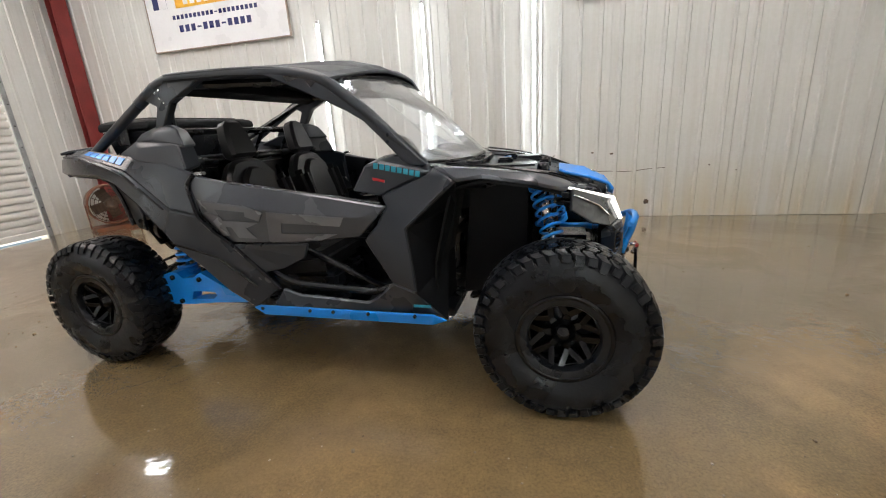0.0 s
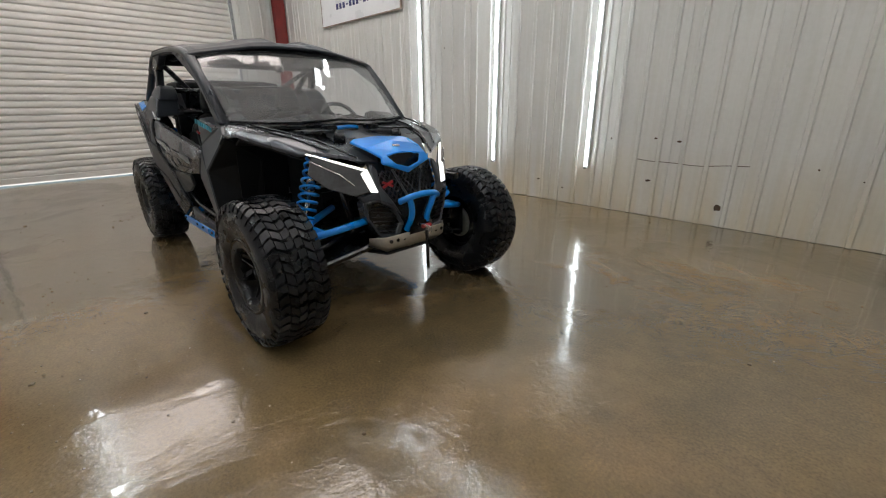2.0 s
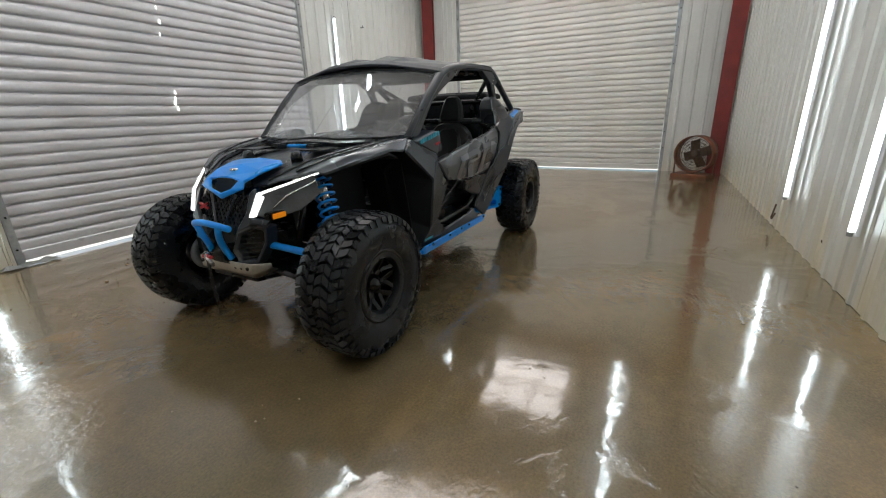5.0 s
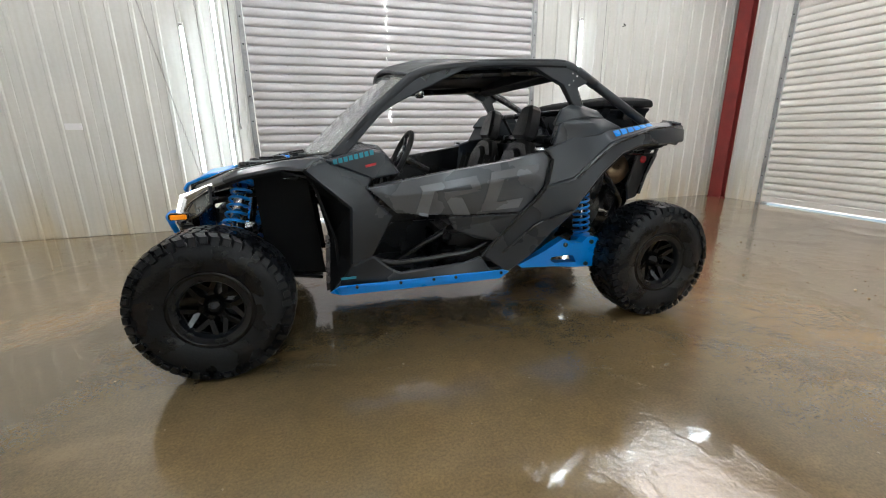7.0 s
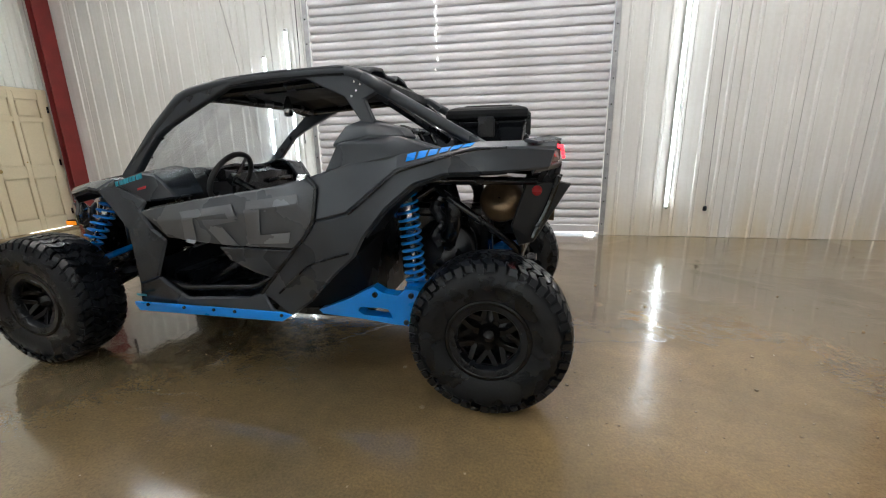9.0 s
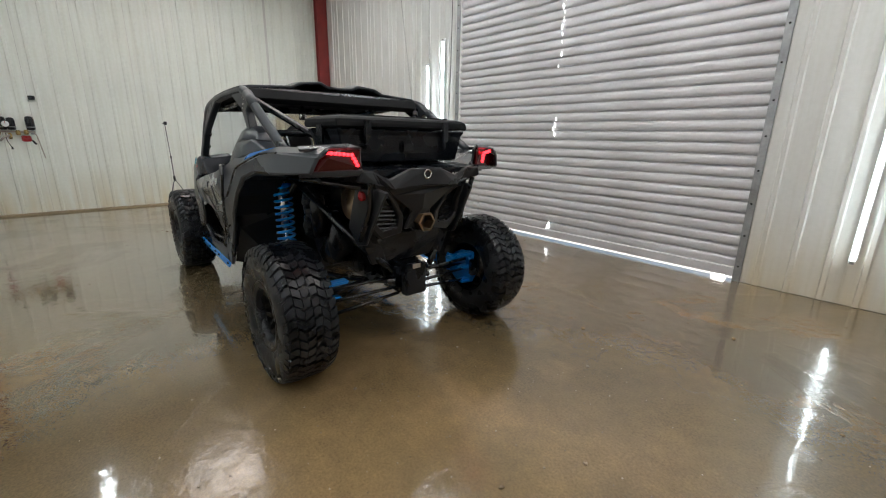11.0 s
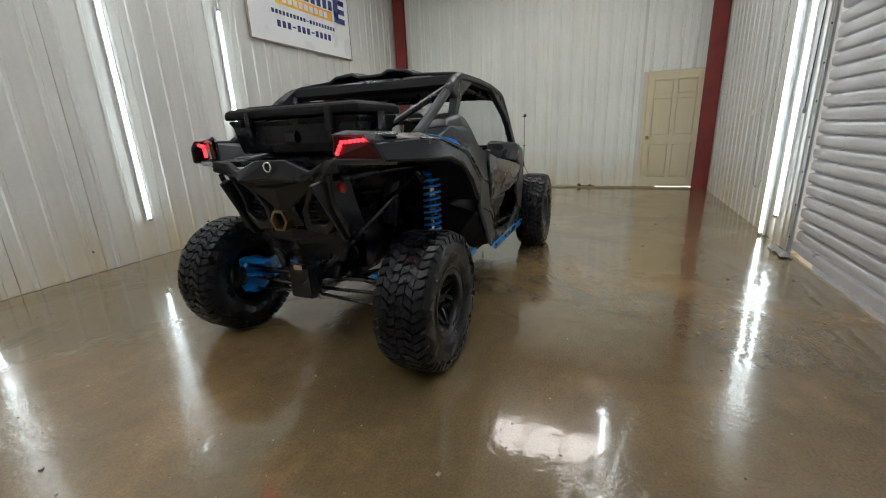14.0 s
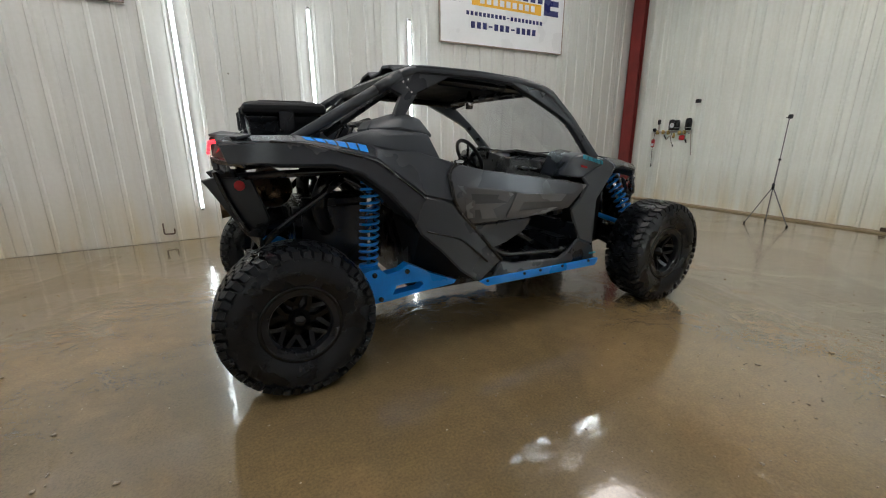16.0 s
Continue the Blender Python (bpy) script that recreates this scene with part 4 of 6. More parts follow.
def hood():
    rows = []
    for x, h, z, zc in ((1.44, 0.235, 0.895, 0.90), (1.25, 0.35, 0.975, 0.985), (1.0, 0.45, 1.015, 1.03), (0.80, 0.50, 1.04, 1.055), (0.66, 0.52, 1.06, 1.075)):
        rows.append([(x, -h, z), (x, -h * 0.55, zc - 0.02), (x, 0, zc), (x, h * 0.55, zc - 0.02), (x, h, z)])
    part("hood", loft(rows, 0.02, 0.004), CHAR, UTV)
    v = [(1.27, 0.165, 0.995), (1.27, -0.165, 0.995), (1.30, 0.205, 0.985), (1.30, -0.205, 0.985), (1.42, 0.185, 0.955), (1.42, -0.185, 0.955),
         (1.520, 0.155, 0.915), (1.520, -0.155, 0.915), (1.540, 0.165, 0.880), (1.540, -0.165, 0.880), (1.552, 0.0, 0.818), (1.40, 0.0, 0.985), (1.27, 0.0, 1.005),
         (1.515, 0.115, 0.920), (1.515, -0.115, 0.920), (1.551, 0.082, 0.876), (1.551, -0.082, 0.876), (1.50, 0.0, 0.930), (1.560, 0, 0.850)]
    f = [(0, 12, 11), (0, 11, 4, 2), (12, 1, 11), (1, 3, 5, 11), (4, 11, 17, 13), (4, 13, 6), (5, 14, 17, 11), (5, 7, 14), (6, 13, 15, 8), (7, 9, 16, 14), (8, 15, 18, 10), (9, 10, 18, 16)]
    cap = part("hood_panel", sheet(v, f, 0.016, 0.005), BLUE, UTV, "bright blue hood panel")
    part("air_slot", box((1.44, -0.125, 0.838), (1.505, 0.125, 0.922)), BLACKP, cap)
    part("emblem", lathe([(0.022, 0.0), (0.024, 0.004), (0.020, 0.010), (0.0, 0.011)], 20, "z", (1.445, 0, 0.955)), CHROME, cap, "small round metal emblem", True)
    part("cowl_trim", tube([(0.945 + 0.055 * math.cos(t), -0.015 + 0.085 * math.sin(t), 1.036 + 0.012 * math.cos(t)) for t in (-1.35 + 2.7 * k / 14 for k in range(15))], 0.012, 8), BLUE, UTV, "blue cowl trim", True)
    for s in (-1, 1):
        part("cowl_hinge", box((0.955, min(s * 0.11, s * 0.19), 1.028), (1.03, max(s * 0.11, s * 0.19), 1.062), bevel=0.008), BLACKP, UTV)
        part("shock_cap", lathe([(0.032, 0.0), (0.034, 0.03), (0.026, 0.055), (0.0, 0.06)], 14, "z", (1.19, s * 0.20, 0.975)), BLACKM, UTV, "", True)
        part("hood_vent", box((0.95, min(s * 0.19, s * 0.36), 1.030), (1.16, max(s * 0.19, s * 0.36), 1.040), bevel=0.004), BLACKP, UTV)


hood()


def headlights():
    v = [(1.33, 0.455, 0.935), (1.525, 0.255, 0.850), (1.565, 0.240, 0.755), (1.515, 0.325, 0.730), (1.42, 0.42, 0.765), (1.33, 0.485, 0.835), (1.44, 0.37, 0.845), (1.495, 0.315, 0.785)]
    f = [(0, 6, 5), (0, 1, 6), (1, 2, 7, 6), (6, 7, 4, 5), (7, 2, 3, 4)]
    for ob in pair("headlight", sheet(v, f, 0.02, 0.004), LENS, UTV, "dark headlamp with a lit white strip"):
        s = 1 if ob.data.vertices[0].co.y > 0 else -1
        for q in ([(1.30, 0.480, 0.948), (1.532, 0.259, 0.862), (1.529, 0.268, 0.853), (1.298, 0.484, 0.941)], [(1.533, 0.256, 0.862), (1.580, 0.228, 0.745), (1.568, 0.264, 0.750), (1.522, 0.289, 0.843)]):
            part("led_strip", sheet([(x, y * s, z) for x, y, z in q], [(0, 1, 2, 3)], 0.012, 0.002), LED_HEAD, ob, "glowing white LED strip")
        ridge = [(1.335, 0.470, 0.905), (1.45, 0.368, 0.838), (1.502, 0.320, 0.782)]
        part("lens_ridge", tube([(x, y * s, z) for x, y, z in ridge], 0.005, 5), CHROME, ob, "", True)
    part("marker_base", box((1.47, 0.33, 0.740), (1.572, 0.3785, 0.776), bevel=0.006), BLACKP, UTV)
    part("side_marker", box((1.480, 0.377, 0.745), (1.560, 0.386, 0.771), bevel=0.003), AMBER, UTV, "lit amber side marker")


headlights()


def front_fascia():
    # grille set back between the cheeks
    v = [(1.47, 0.215, 0.885), (1.495, 0.0, 0.855), (1.47, -0.215, 0.885), (1.53, -0.20, 0.765), (1.53, 0.20, 0.765), (1.545, 0.15, 0.67), (1.545, -0.15, 0.67), (1.55, 0.10, 0.50), (1.55, -0.10, 0.50)]
    grille = part("grille", sheet(v, [(0, 1, 2, 3, 4), (4, 3, 6, 5), (5, 6, 8, 7)], 0.015, 0), BLACKM, UTV)
    # woven mesh: two families of thin slanted wires, clipped to the opening
    wires = bmesh.new()
    for lean in (-1, 1):
        for k in range(-13, 14):
            run = []
            for q in range(13):
                z = 0.680 + q * 0.0135
                y = k * 0.030 + lean * (z - 0.76) * 0.75
                if abs(y) < 0.132 + 0.46 * (z - 0.68):
                    run.append((1.562 - (z - 0.70) * 0.40 + 0.010 * (1 - abs(y) / 0.2), y, z))
            if len(run) > 2:
                tube([run[0], run[-1]], 0.0042, 5, wires)
    part("grille_mesh", wires, BLACKP, grille)
    for s in (-1, 1):
        part("grille_brace", tube([(1.535, 0.10 * s, 0.845), (1.585, 0.035 * s, 0.690)], 0.007, 5), CHAR, grille)
        m = Matrix.Translation((1.556, -0.150, 0.775)) @ Matrix.Rotation(radians(24 * s), 4, "X")
        part("badge_bar", box((-0.004, -0.034, -0.006), (0.006, 0.034, 0.006), m), REDP, grille, "small red crossed badge")
    # cheeks, each with a six-sided vent below
    v = [(1.500, 0.212, 0.885), (1.532, 0.240, 0.850), (1.572, 0.230, 0.745), (1.570, 0.196, 0.768), (1.597, 0.140, 0.682), (1.580, 0.245, 0.708), (1.545, 0.300, 0.692), (1.515, 0.325, 0.728),
         (1.535, 0.200, 0.866), (1.610, 0.095, 0.600), (1.598, 0.150, 0.664)]
    f = [(0, 1, 2, 3, 8), (3, 2, 5, 10, 4), (2, 7, 6, 5), (4, 10, 9)]
    rim = [(1.545, 0.298, 0.694), (1.580, 0.240, 0.710), (1.602, 0.146, 0.664), (1.610, 0.088, 0.558), (1.600, 0.122, 0.480), (1.575, 0.218, 0.490), (1.545, 0.284, 0.605)]
    for ob in pair("bumper_cheek", sheet(v, f, 0.022, 0.010), CHAR, UTV, "", "folds"):
        s = 1 if ob.data.vertices[0].co.y > 0 else -1
        lip = [(x, y * s, z) for x, y, z in rim]
        part("vent_frame", ring(lip, (-0.07, 0, 0), 0.22), CHAR, ob)
        part("vent_mesh", sheet(inside(lip, (-0.055, 0, 0), 0.18), [tuple(range(7))], 0.008, 0), BLACKM, ob)
        for k in range(6):
            z = 0.520 + k * 0.026
            lo, hi = 0.128 + 0.010 * max(0, k - 2), 0.240 + 0.006 * min(k, 3)
            part("vent_slat", tube([(1.582, lo * s, z), (1.550, hi * s, z + 0.014)], 0.0045, 5), BLACKP, ob)
    # skid plate: a curved lip of bare metal with round holes
    ys = (-0.275, -0.21, -0.12, -0.05, 0.05, 0.12, 0.21, 0.275)
    top = [(1.53, y, 0.492) if abs(y) > 0.25 else ((1.605, y, 0.500) if abs(y) > 0.15 else (1.622, y, 0.506)) for y in ys]
    mid = [(1.52, y * 0.97, 0.462) if abs(y) > 0.25 else (1.606, y * 0.96, 0.440) for y in ys]
    low = [(1.47, y * 0.90, 0.435) if abs(y) > 0.25 else (1.560, y * 0.88, 0.402) for y in ys]
    skid = part("skid_plate", loft([top, mid, low], 0.008, 0.003), SKID, UTV, "bare aluminium skid plate", True)
    for y in (-0.185, -0.14, -0.095, 0.095, 0.14, 0.185):
        part("hole", lathe([(0.010, 0.0), (0.010, 0.010)], 12, "x", (1.604, y, 0.474)), BLACKM, skid)
    part("under_tray", sheet([(1.56, 0.18, 0.402), (1.56, -0.18, 0.402), (0.8, -0.33, 0.33), (0.8, 0.33, 0.33)], [(0, 1, 2, 3)], 0.02, 0.003), BLACKP, UTV)
    # bull bar
    bar = part("bull_bar", tube(rounded([(1.635, -0.135, 0.690), (1.665, -0.09, 0.712), (1.672, 0, 0.722), (1.665, 0.09, 0.712), (1.635, 0.135, 0.690)], 0.05), 0.017, 10), BLUE, UTV, "blue tube bull bar", True)
    for s in (-1, 1):
        part("bar_leg", tube(rounded([(1.660, 0.090 * s, 0.708), (1.652, 0.066 * s, 0.645), (1.630, 0.054 * s, 0.585), (1.605, 0.074 * s, 0.515)], 0.04), 0.017, 10), BLUE, bar, "", True)
        part("bar_end", lathe([(0.017, 0.0), (0.012, 0.004)], 10, "y", (1.635, 0.135 * s, 0.690)), BLUE, bar)
    winch = part("winch", box((1.56, -0.075, 0.49), (1.63, 0.075, 0.57), bevel=0.01), BLACKM, UTV)
    part("fairlead", box((1.628, -0.07, 0.515), (1.645, 0.07, 0.545), bevel=0.005), BLACKM, winch)
    part("hook", tube(rounded([(1.65, -0.02, 0.55), (1.69, -0.02, 0.55), (1.70, 0.02, 0.53), (1.685, 0.03, 0.50), (1.675, 0.0, 0.495)], 0.02), 0.010, 8), CHROME, winch, "steel winch hook", True)
    part("hook_latch", box((1.68, -0.035, 0.535), (1.70, 0.035, 0.555), bevel=0.006), REDP, winch, "red hook latch")
    part("hook_strap", tube(rounded([(1.69, 0.0, 0.52), (1.695, 0.0, 0.40), (1.69, 0.005, 0.29)], 0.05), 0.009, 6), BLACKP, winch)


front_fascia()


# cage, roof and glass
ROOFLINE = [(0.690, 0.640, 1.075), (0.445, 0.648, 1.318), (0.262, 0.652, 1.466), (0.18, 0.650, 1.496), (0.02, 0.645, 1.524), (-0.26, 0.640, 1.544), (-0.60, 0.640, 1.551), (-0.675, 0.642, 1.533), (-1.16, 0.645, 1.256), (-1.25, 0.64, 1.205)]


def cage():
    for s in (-1, 1):
        pts = [(x, y * s, z) for x, y, z in ROOFLINE]
        main = part("roll_cage_tube", tube(rounded(pts, 0.05, 3), 0.026, 12), CAGE, UTV, "", True)

        def flat(name, outline, y0, y1, bevel=0.006, mat=CAGE, parent=main):
            a, b = sorted((y0 * s, y1 * s))
            return part(name, plate(outline, "y", a, b, bevel), mat, parent)

        # pillar cover: narrow at the cowl, widening to a gusset under the front of the roof
        cover = flat("pillar_cover", [(0.712, 1.082), (0.462, 1.332), (0.278, 1.484), (0.18, 1.512), (0.02, 1.541), (-0.10, 1.552), (-0.085, 1.532), (0.12, 1.442), (0.235, 1.388), (0.355, 1.330), (0.430, 1.283), (0.500, 1.212), (0.592, 1.110), (0.632, 1.075)], 0.620, 0.668)
        for tri_pts in ([(0.232, 1.470), (0.196, 1.440), (0.172, 1.474)], [(0.145, 1.488), (0.082, 1.474), (0.062, 1.502)]):
            flat("recess", tri_pts, 0.6665, 0.6695, 0, BLACKM, cover)
        for x, z in ((0.452, 1.30), (0.545, 1.205)):
            part("clip", box((x - 0.018, min(0.612 * s, 0.640 * s), z - 0.030), (x + 0.018, max(0.612 * s, 0.640 * s), z), bevel=0.005), BLACKP, cover)
        # rear gusset, its leg running down and back, open towards the rear tube
        leg = [(-0.36, 1.552), (-0.47, 1.503), (-0.612, 1.437), (-0.680, 1.336), (-0.722, 1.23), (-0.790, 1.23), (-0.737, 1.347), (-0.704, 1.424), (-0.777, 1.459), (-0.800, 1.478), (-0.690, 1.545), (-0.60, 1.568)]
        gus = flat("hoop_leg", leg, 0.612, 0.660)
        for x, z in ((-0.665, 1.500), (-0.692, 1.488), (-0.672, 1.462), (-0.648, 1.440)):
            part("bolt", lathe([(0.006, 0.0), (0.005, 0.003 * s)], 8, "y", (x, 0.6605 * s, z)), CHROME, gus)
        # welded sleeve where the rear tube begins
        part("sleeve", tube([(-0.70, 0.642 * s, 1.519), (-0.83, 0.643 * s, 1.4447)], 0.0285, 12), CAGE, main, "", True)
        part("inner_rail", tube([(0.25, 0.56 * s, 1.475), (-0.60, 0.56 * s, 1.525)], 0.022, 8), BLACKM, main)
        part("diagonal", tube([(-0.69, 0.60 * s, 1.49), (-1.02, 0.30 * s, 1.24)], 0.02, 8), BLACKM, main)
    for x, z in ((0.22, 1.475), (-0.64, 1.535)):
        part("cross_tube", tube(rounded([(x, -0.64, z), (x, -0.40, z + 0.012), (x, 0.40, z + 0.012), (x, 0.64, z)], 0.1), 0.026, 10), BLACKM, UTV, "", True)
    part("cross_tube", tube([(-0.62, -0.62, 1.14), (-0.62, 0.62, 1.14)], 0.022, 8), BLACKM, UTV, "", True)
    part("cross_tube", tube([(-0.74, -0.62, 1.30), (-0.74, 0.62, 1.30)], 0.02, 8), BLACKM, UTV, "", True)
    part("rear_header", plate([(-0.58, 1.57), (-0.66, 1.562), (-0.69, 1.50), (-0.64, 1.475), (-0.56, 1.50)], "y", -0.615, 0.615, 0.006), LINER, UTV)


cage()


def roof():
    ys = (-0.665, -0.60, -0.34, -0.28, -0.14, -0.09, 0.0, 0.09, 0.14, 0.28, 0.34, 0.60, 0.665)
    rise = (0.0, 0.012, 0.028, 0.055, 0.068, 0.045, 0.042, 0.045, 0.068, 0.055, 0.028, 0.012, 0.0)
    rows = []
    for x, z, k, arch in ((0.292, 1.474, 0.10, 0.075), (0.24, 1.492, 0.30, 0.070), (0.15, 1.517, 0.85, 0.045), (0.0, 1.546, 1.0, 0.012), (-0.25, 1.562, 1.0, 0.0), (-0.50, 1.568, 1.05, 0.0), (-0.62, 1.568, 0.95, 0.0)):
        nose = 0.075 if x > 0.2 else 0.0
        rows.append([(x + nose * (1 - (y / 0.665) ** 2), y, z + r * k * 1.08 + arch * (1 - (y / 0.665) ** 2)) for y, r in zip(ys, rise)])
    part("roof_panel", loft(rows, 0.018, 0.004), ROOFM, UTV, "dark moulded roof with two raised ridges")
    part("roof_lining", loft([[(x, y, z - 0.03) for x, y, z in (r[0], r[2], r[6], r[10], r[12])] for r in rows], 0.01), LINER, UTV)
    part("dome_lamp", lathe([(0.020, -0.038), (0.030, -0.03), (0.032, 0.03), (0.02, 0.048), (0.008, 0.085)], 16, "z", (0.079, -0.005, 1.447)), CHROME, UTV, "small bright metal lamp under the roof", True)


roof()


def windscreen():
    top = [(0.290, -0.615, 1.468), (0.325, -0.45, 1.492), (0.345, -0.22, 1.510), (0.352, 0, 1.514), (0.345, 0.22, 1.510), (0.325, 0.45, 1.492), (0.290, 0.615, 1.468)]
    low = [(0.705, -0.615, 1.090), (0.775, -0.45, 1.080), (0.835, -0.22, 1.076), (0.852, 0, 1.088), (0.835, 0.22, 1.076), (0.775, 0.45, 1.080), (0.705, 0.615, 1.090)]
    mid = [tuple(a * 0.5 + b * 0.5 + (0.012 if k == 0 else 0) for k, (a, b) in enumerate(zip(p, q))) for p, q in zip(top, low)]
    pane = part("windscreen", loft([top, mid, low], 0.005), GLASS, UTV, "clear full polycarbonate windscreen")
    pane.visible_shadow = False
    part("seal", tube(low, 0.007, 6), BLACKP, UTV)
    part("seal", tube(top, 0.007, 6), BLACKP, UTV)
    part("cowl", loft([[(x + 0.04, y, z - 0.02) for x, y, z in low], [(x - 0.05, y, z - 0.015) for x, y, z in low], [(0.52, y, 1.07 + 0.05 * (1 - abs(y) / 0.62)) for _, y, _ in low]], 0.015), BLACKP, UTV)


windscreen()


# doors, sills, rear quarters
def doors():
    v = [(0.535, 0.756, 0.915), (0.32, 0.762, 0.955), (0.04, 0.768, 1.00), (-0.25, 0.772, 1.04), (-0.44, 0.776, 1.083), (-0.492, 0.778, 1.045), (-0.458, 0.772, 0.885), (-0.40, 0.758, 0.80), (-0.335, 0.742, 0.735),
         (0.05, 0.738, 0.738), (0.39, 0.748, 0.772), (0.40, 0.772, 0.868), (0.02, 0.786, 0.90), (-0.40, 0.796, 0.965)]
    f = [(0, 1, 11), (1, 2, 12, 11), (2, 3, 13, 12), (3, 4, 13), (4, 5, 6, 13), (6, 7, 8, 13), (8, 9, 12, 13), (9, 10, 11, 12), (10, 0, 11)]
    # block graphics, by their straight strokes: for one side and for the other
    left_strokes = [[(0.265, 0.918), (-0.045, 0.962), (-0.058, 0.925), (0.245, 0.880)], [(0.250, 0.895), (0.185, 0.900), (0.220, 0.752), (0.285, 0.765)], [(-0.005, 0.925), (-0.058, 0.930), (-0.072, 0.893), (-0.025, 0.880)],
                    [(0.135, 0.880), (-0.030, 0.890), (-0.070, 0.880), (0.130, 0.845)], [(0.135, 0.858), (0.035, 0.850), (-0.027, 0.742), (0.072, 0.750)],
                    [(-0.130, 0.976), (-0.407, 1.014), (-0.408, 0.968), (-0.122, 0.936)], [(-0.122, 0.938), (-0.203, 0.940), (-0.170, 0.805), (-0.086, 0.756)], [(-0.086, 0.800), (-0.335, 0.826), (-0.312, 0.770), (-0.084, 0.757)]]
    right_strokes = [[(-0.452, 0.970), (-0.171, 0.935), (-0.150, 0.900), (-0.405, 0.925)], [(-0.405, 0.900), (-0.335, 0.880), (-0.320, 0.780), (-0.365, 0.778)], [(-0.171, 0.935), (-0.083, 0.901), (-0.115, 0.855), (-0.190, 0.880)],
                     [(-0.330, 0.860), (-0.120, 0.850), (-0.200, 0.822), (-0.329, 0.826)], [(-0.300, 0.838), (-0.214, 0.830), (-0.168, 0.763), (-0.272, 0.768)],
                     [(-0.060, 0.905), (0.335, 0.872), (0.305, 0.828), (-0.050, 0.850)], [(-0.060, 0.900), (0.010, 0.860), (-0.025, 0.770), (-0.100, 0.760)], [(-0.090, 0.795), (0.284, 0.790), (0.190, 0.757), (-0.100, 0.752)]]
    for s in (-1, 1):
        shell = sheet([(x, y * s, z) for x, y, z in v], f, 0.03, 0.007)
        tree = BVHTree.FromBMesh(shell)
        ob = part("door", shell, CARB, UTV, "dark grey half door with grey block graphics", "folds")

        def skin(x, z):
            """How far out the door skin stands at this place."""
            hit = tree.ray_cast(Vector((x, 1.5 * s, z)), Vector((0, -s, 0)))
            return abs(hit[0].y) if hit[0] else 0.76

        for g in (left_strokes if s > 0 else right_strokes):
            # subdivided so that the film lies on the skin
            rows = []
            for i in range(13):
                a = Vector(g[0]).lerp(Vector(g[3]), i / 12)
                b = Vector(g[1]).lerp(Vector(g[2]), i / 12)
                rows.append([(p.x, (skin(p.x, p.y) + 0.008) * s, p.y) for p in (a.lerp(b, j / 16) for j in range(17))])
            part("graphic", loft(rows, 0.002), DECAL, ob, "grey block graphic")
        low = [(0.10, 0.720, 0.735), (-0.335, 0.732, 0.733), (-0.20, 0.715, 0.575), (-0.07, 0.700, 0.60), (0.06, 0.70, 0.66)]
        part("lower_skin", sheet([(x, y * s, z) for x, y, z in low], [(0, 1, 2, 3, 4)], 0.02, 0.005), CHAR, ob)
        part("latch", box((-0.45, min(0.74 * s, 0.775 * s), 1.085), (-0.40, max(0.74 * s, 0.775 * s), 1.10), bevel=0.005), CHROME, ob, "bright door latch")
        part("inner_card", sheet([(0.50, 0.71 * s, 0.93), (-0.44, 0.73 * s, 1.07), (-0.40, 0.71 * s, 0.80), (0.36, 0.70 * s, 0.78)], [(0, 1, 2, 3)], 0.02, 0.004), BLACKP, ob)


doors()
for s in (-1, 1):
    line = [(-0.452, 0.775, 1.088), (-0.500, 0.784, 1.045), (-0.470, 0.788, 0.885), (-0.405, 0.772, 0.80), (-0.335, 0.752, 0.735), (-0.105, 0.728, 0.49)]
    part("door_seam", tube(rounded([(x, y * s, z) for x, y, z in line], 0.03), 0.011, 6), BLACKM, UTV)


for s in (-1, 1):
    for line in ([(0.76, 0.520, 1.070), (1.00, 0.460, 1.042), (1.25, 0.362, 0.996), (1.45, 0.258, 0.913)],
                 [(0.78, 0.600, 1.082), (0.97, 0.560, 1.056), (1.20, 0.470, 1.010), (1.36, 0.365, 0.950)],
                 [(-0.655, 0.806, 0.925), (-0.885, 0.798, 1.112), (-1.20, 0.756, 1.198), (-1.35, 0.728, 1.206)],
                 [(-0.640, 0.804, 0.742), (-0.42, 0.780, 0.672), (-0.225, 0.752, 0.505)]):
        part("panel_gap", tube(rounded([(x, y * s, z) for x, y, z in line], 0.05), 0.0055, 6), BLACKM, UTV)


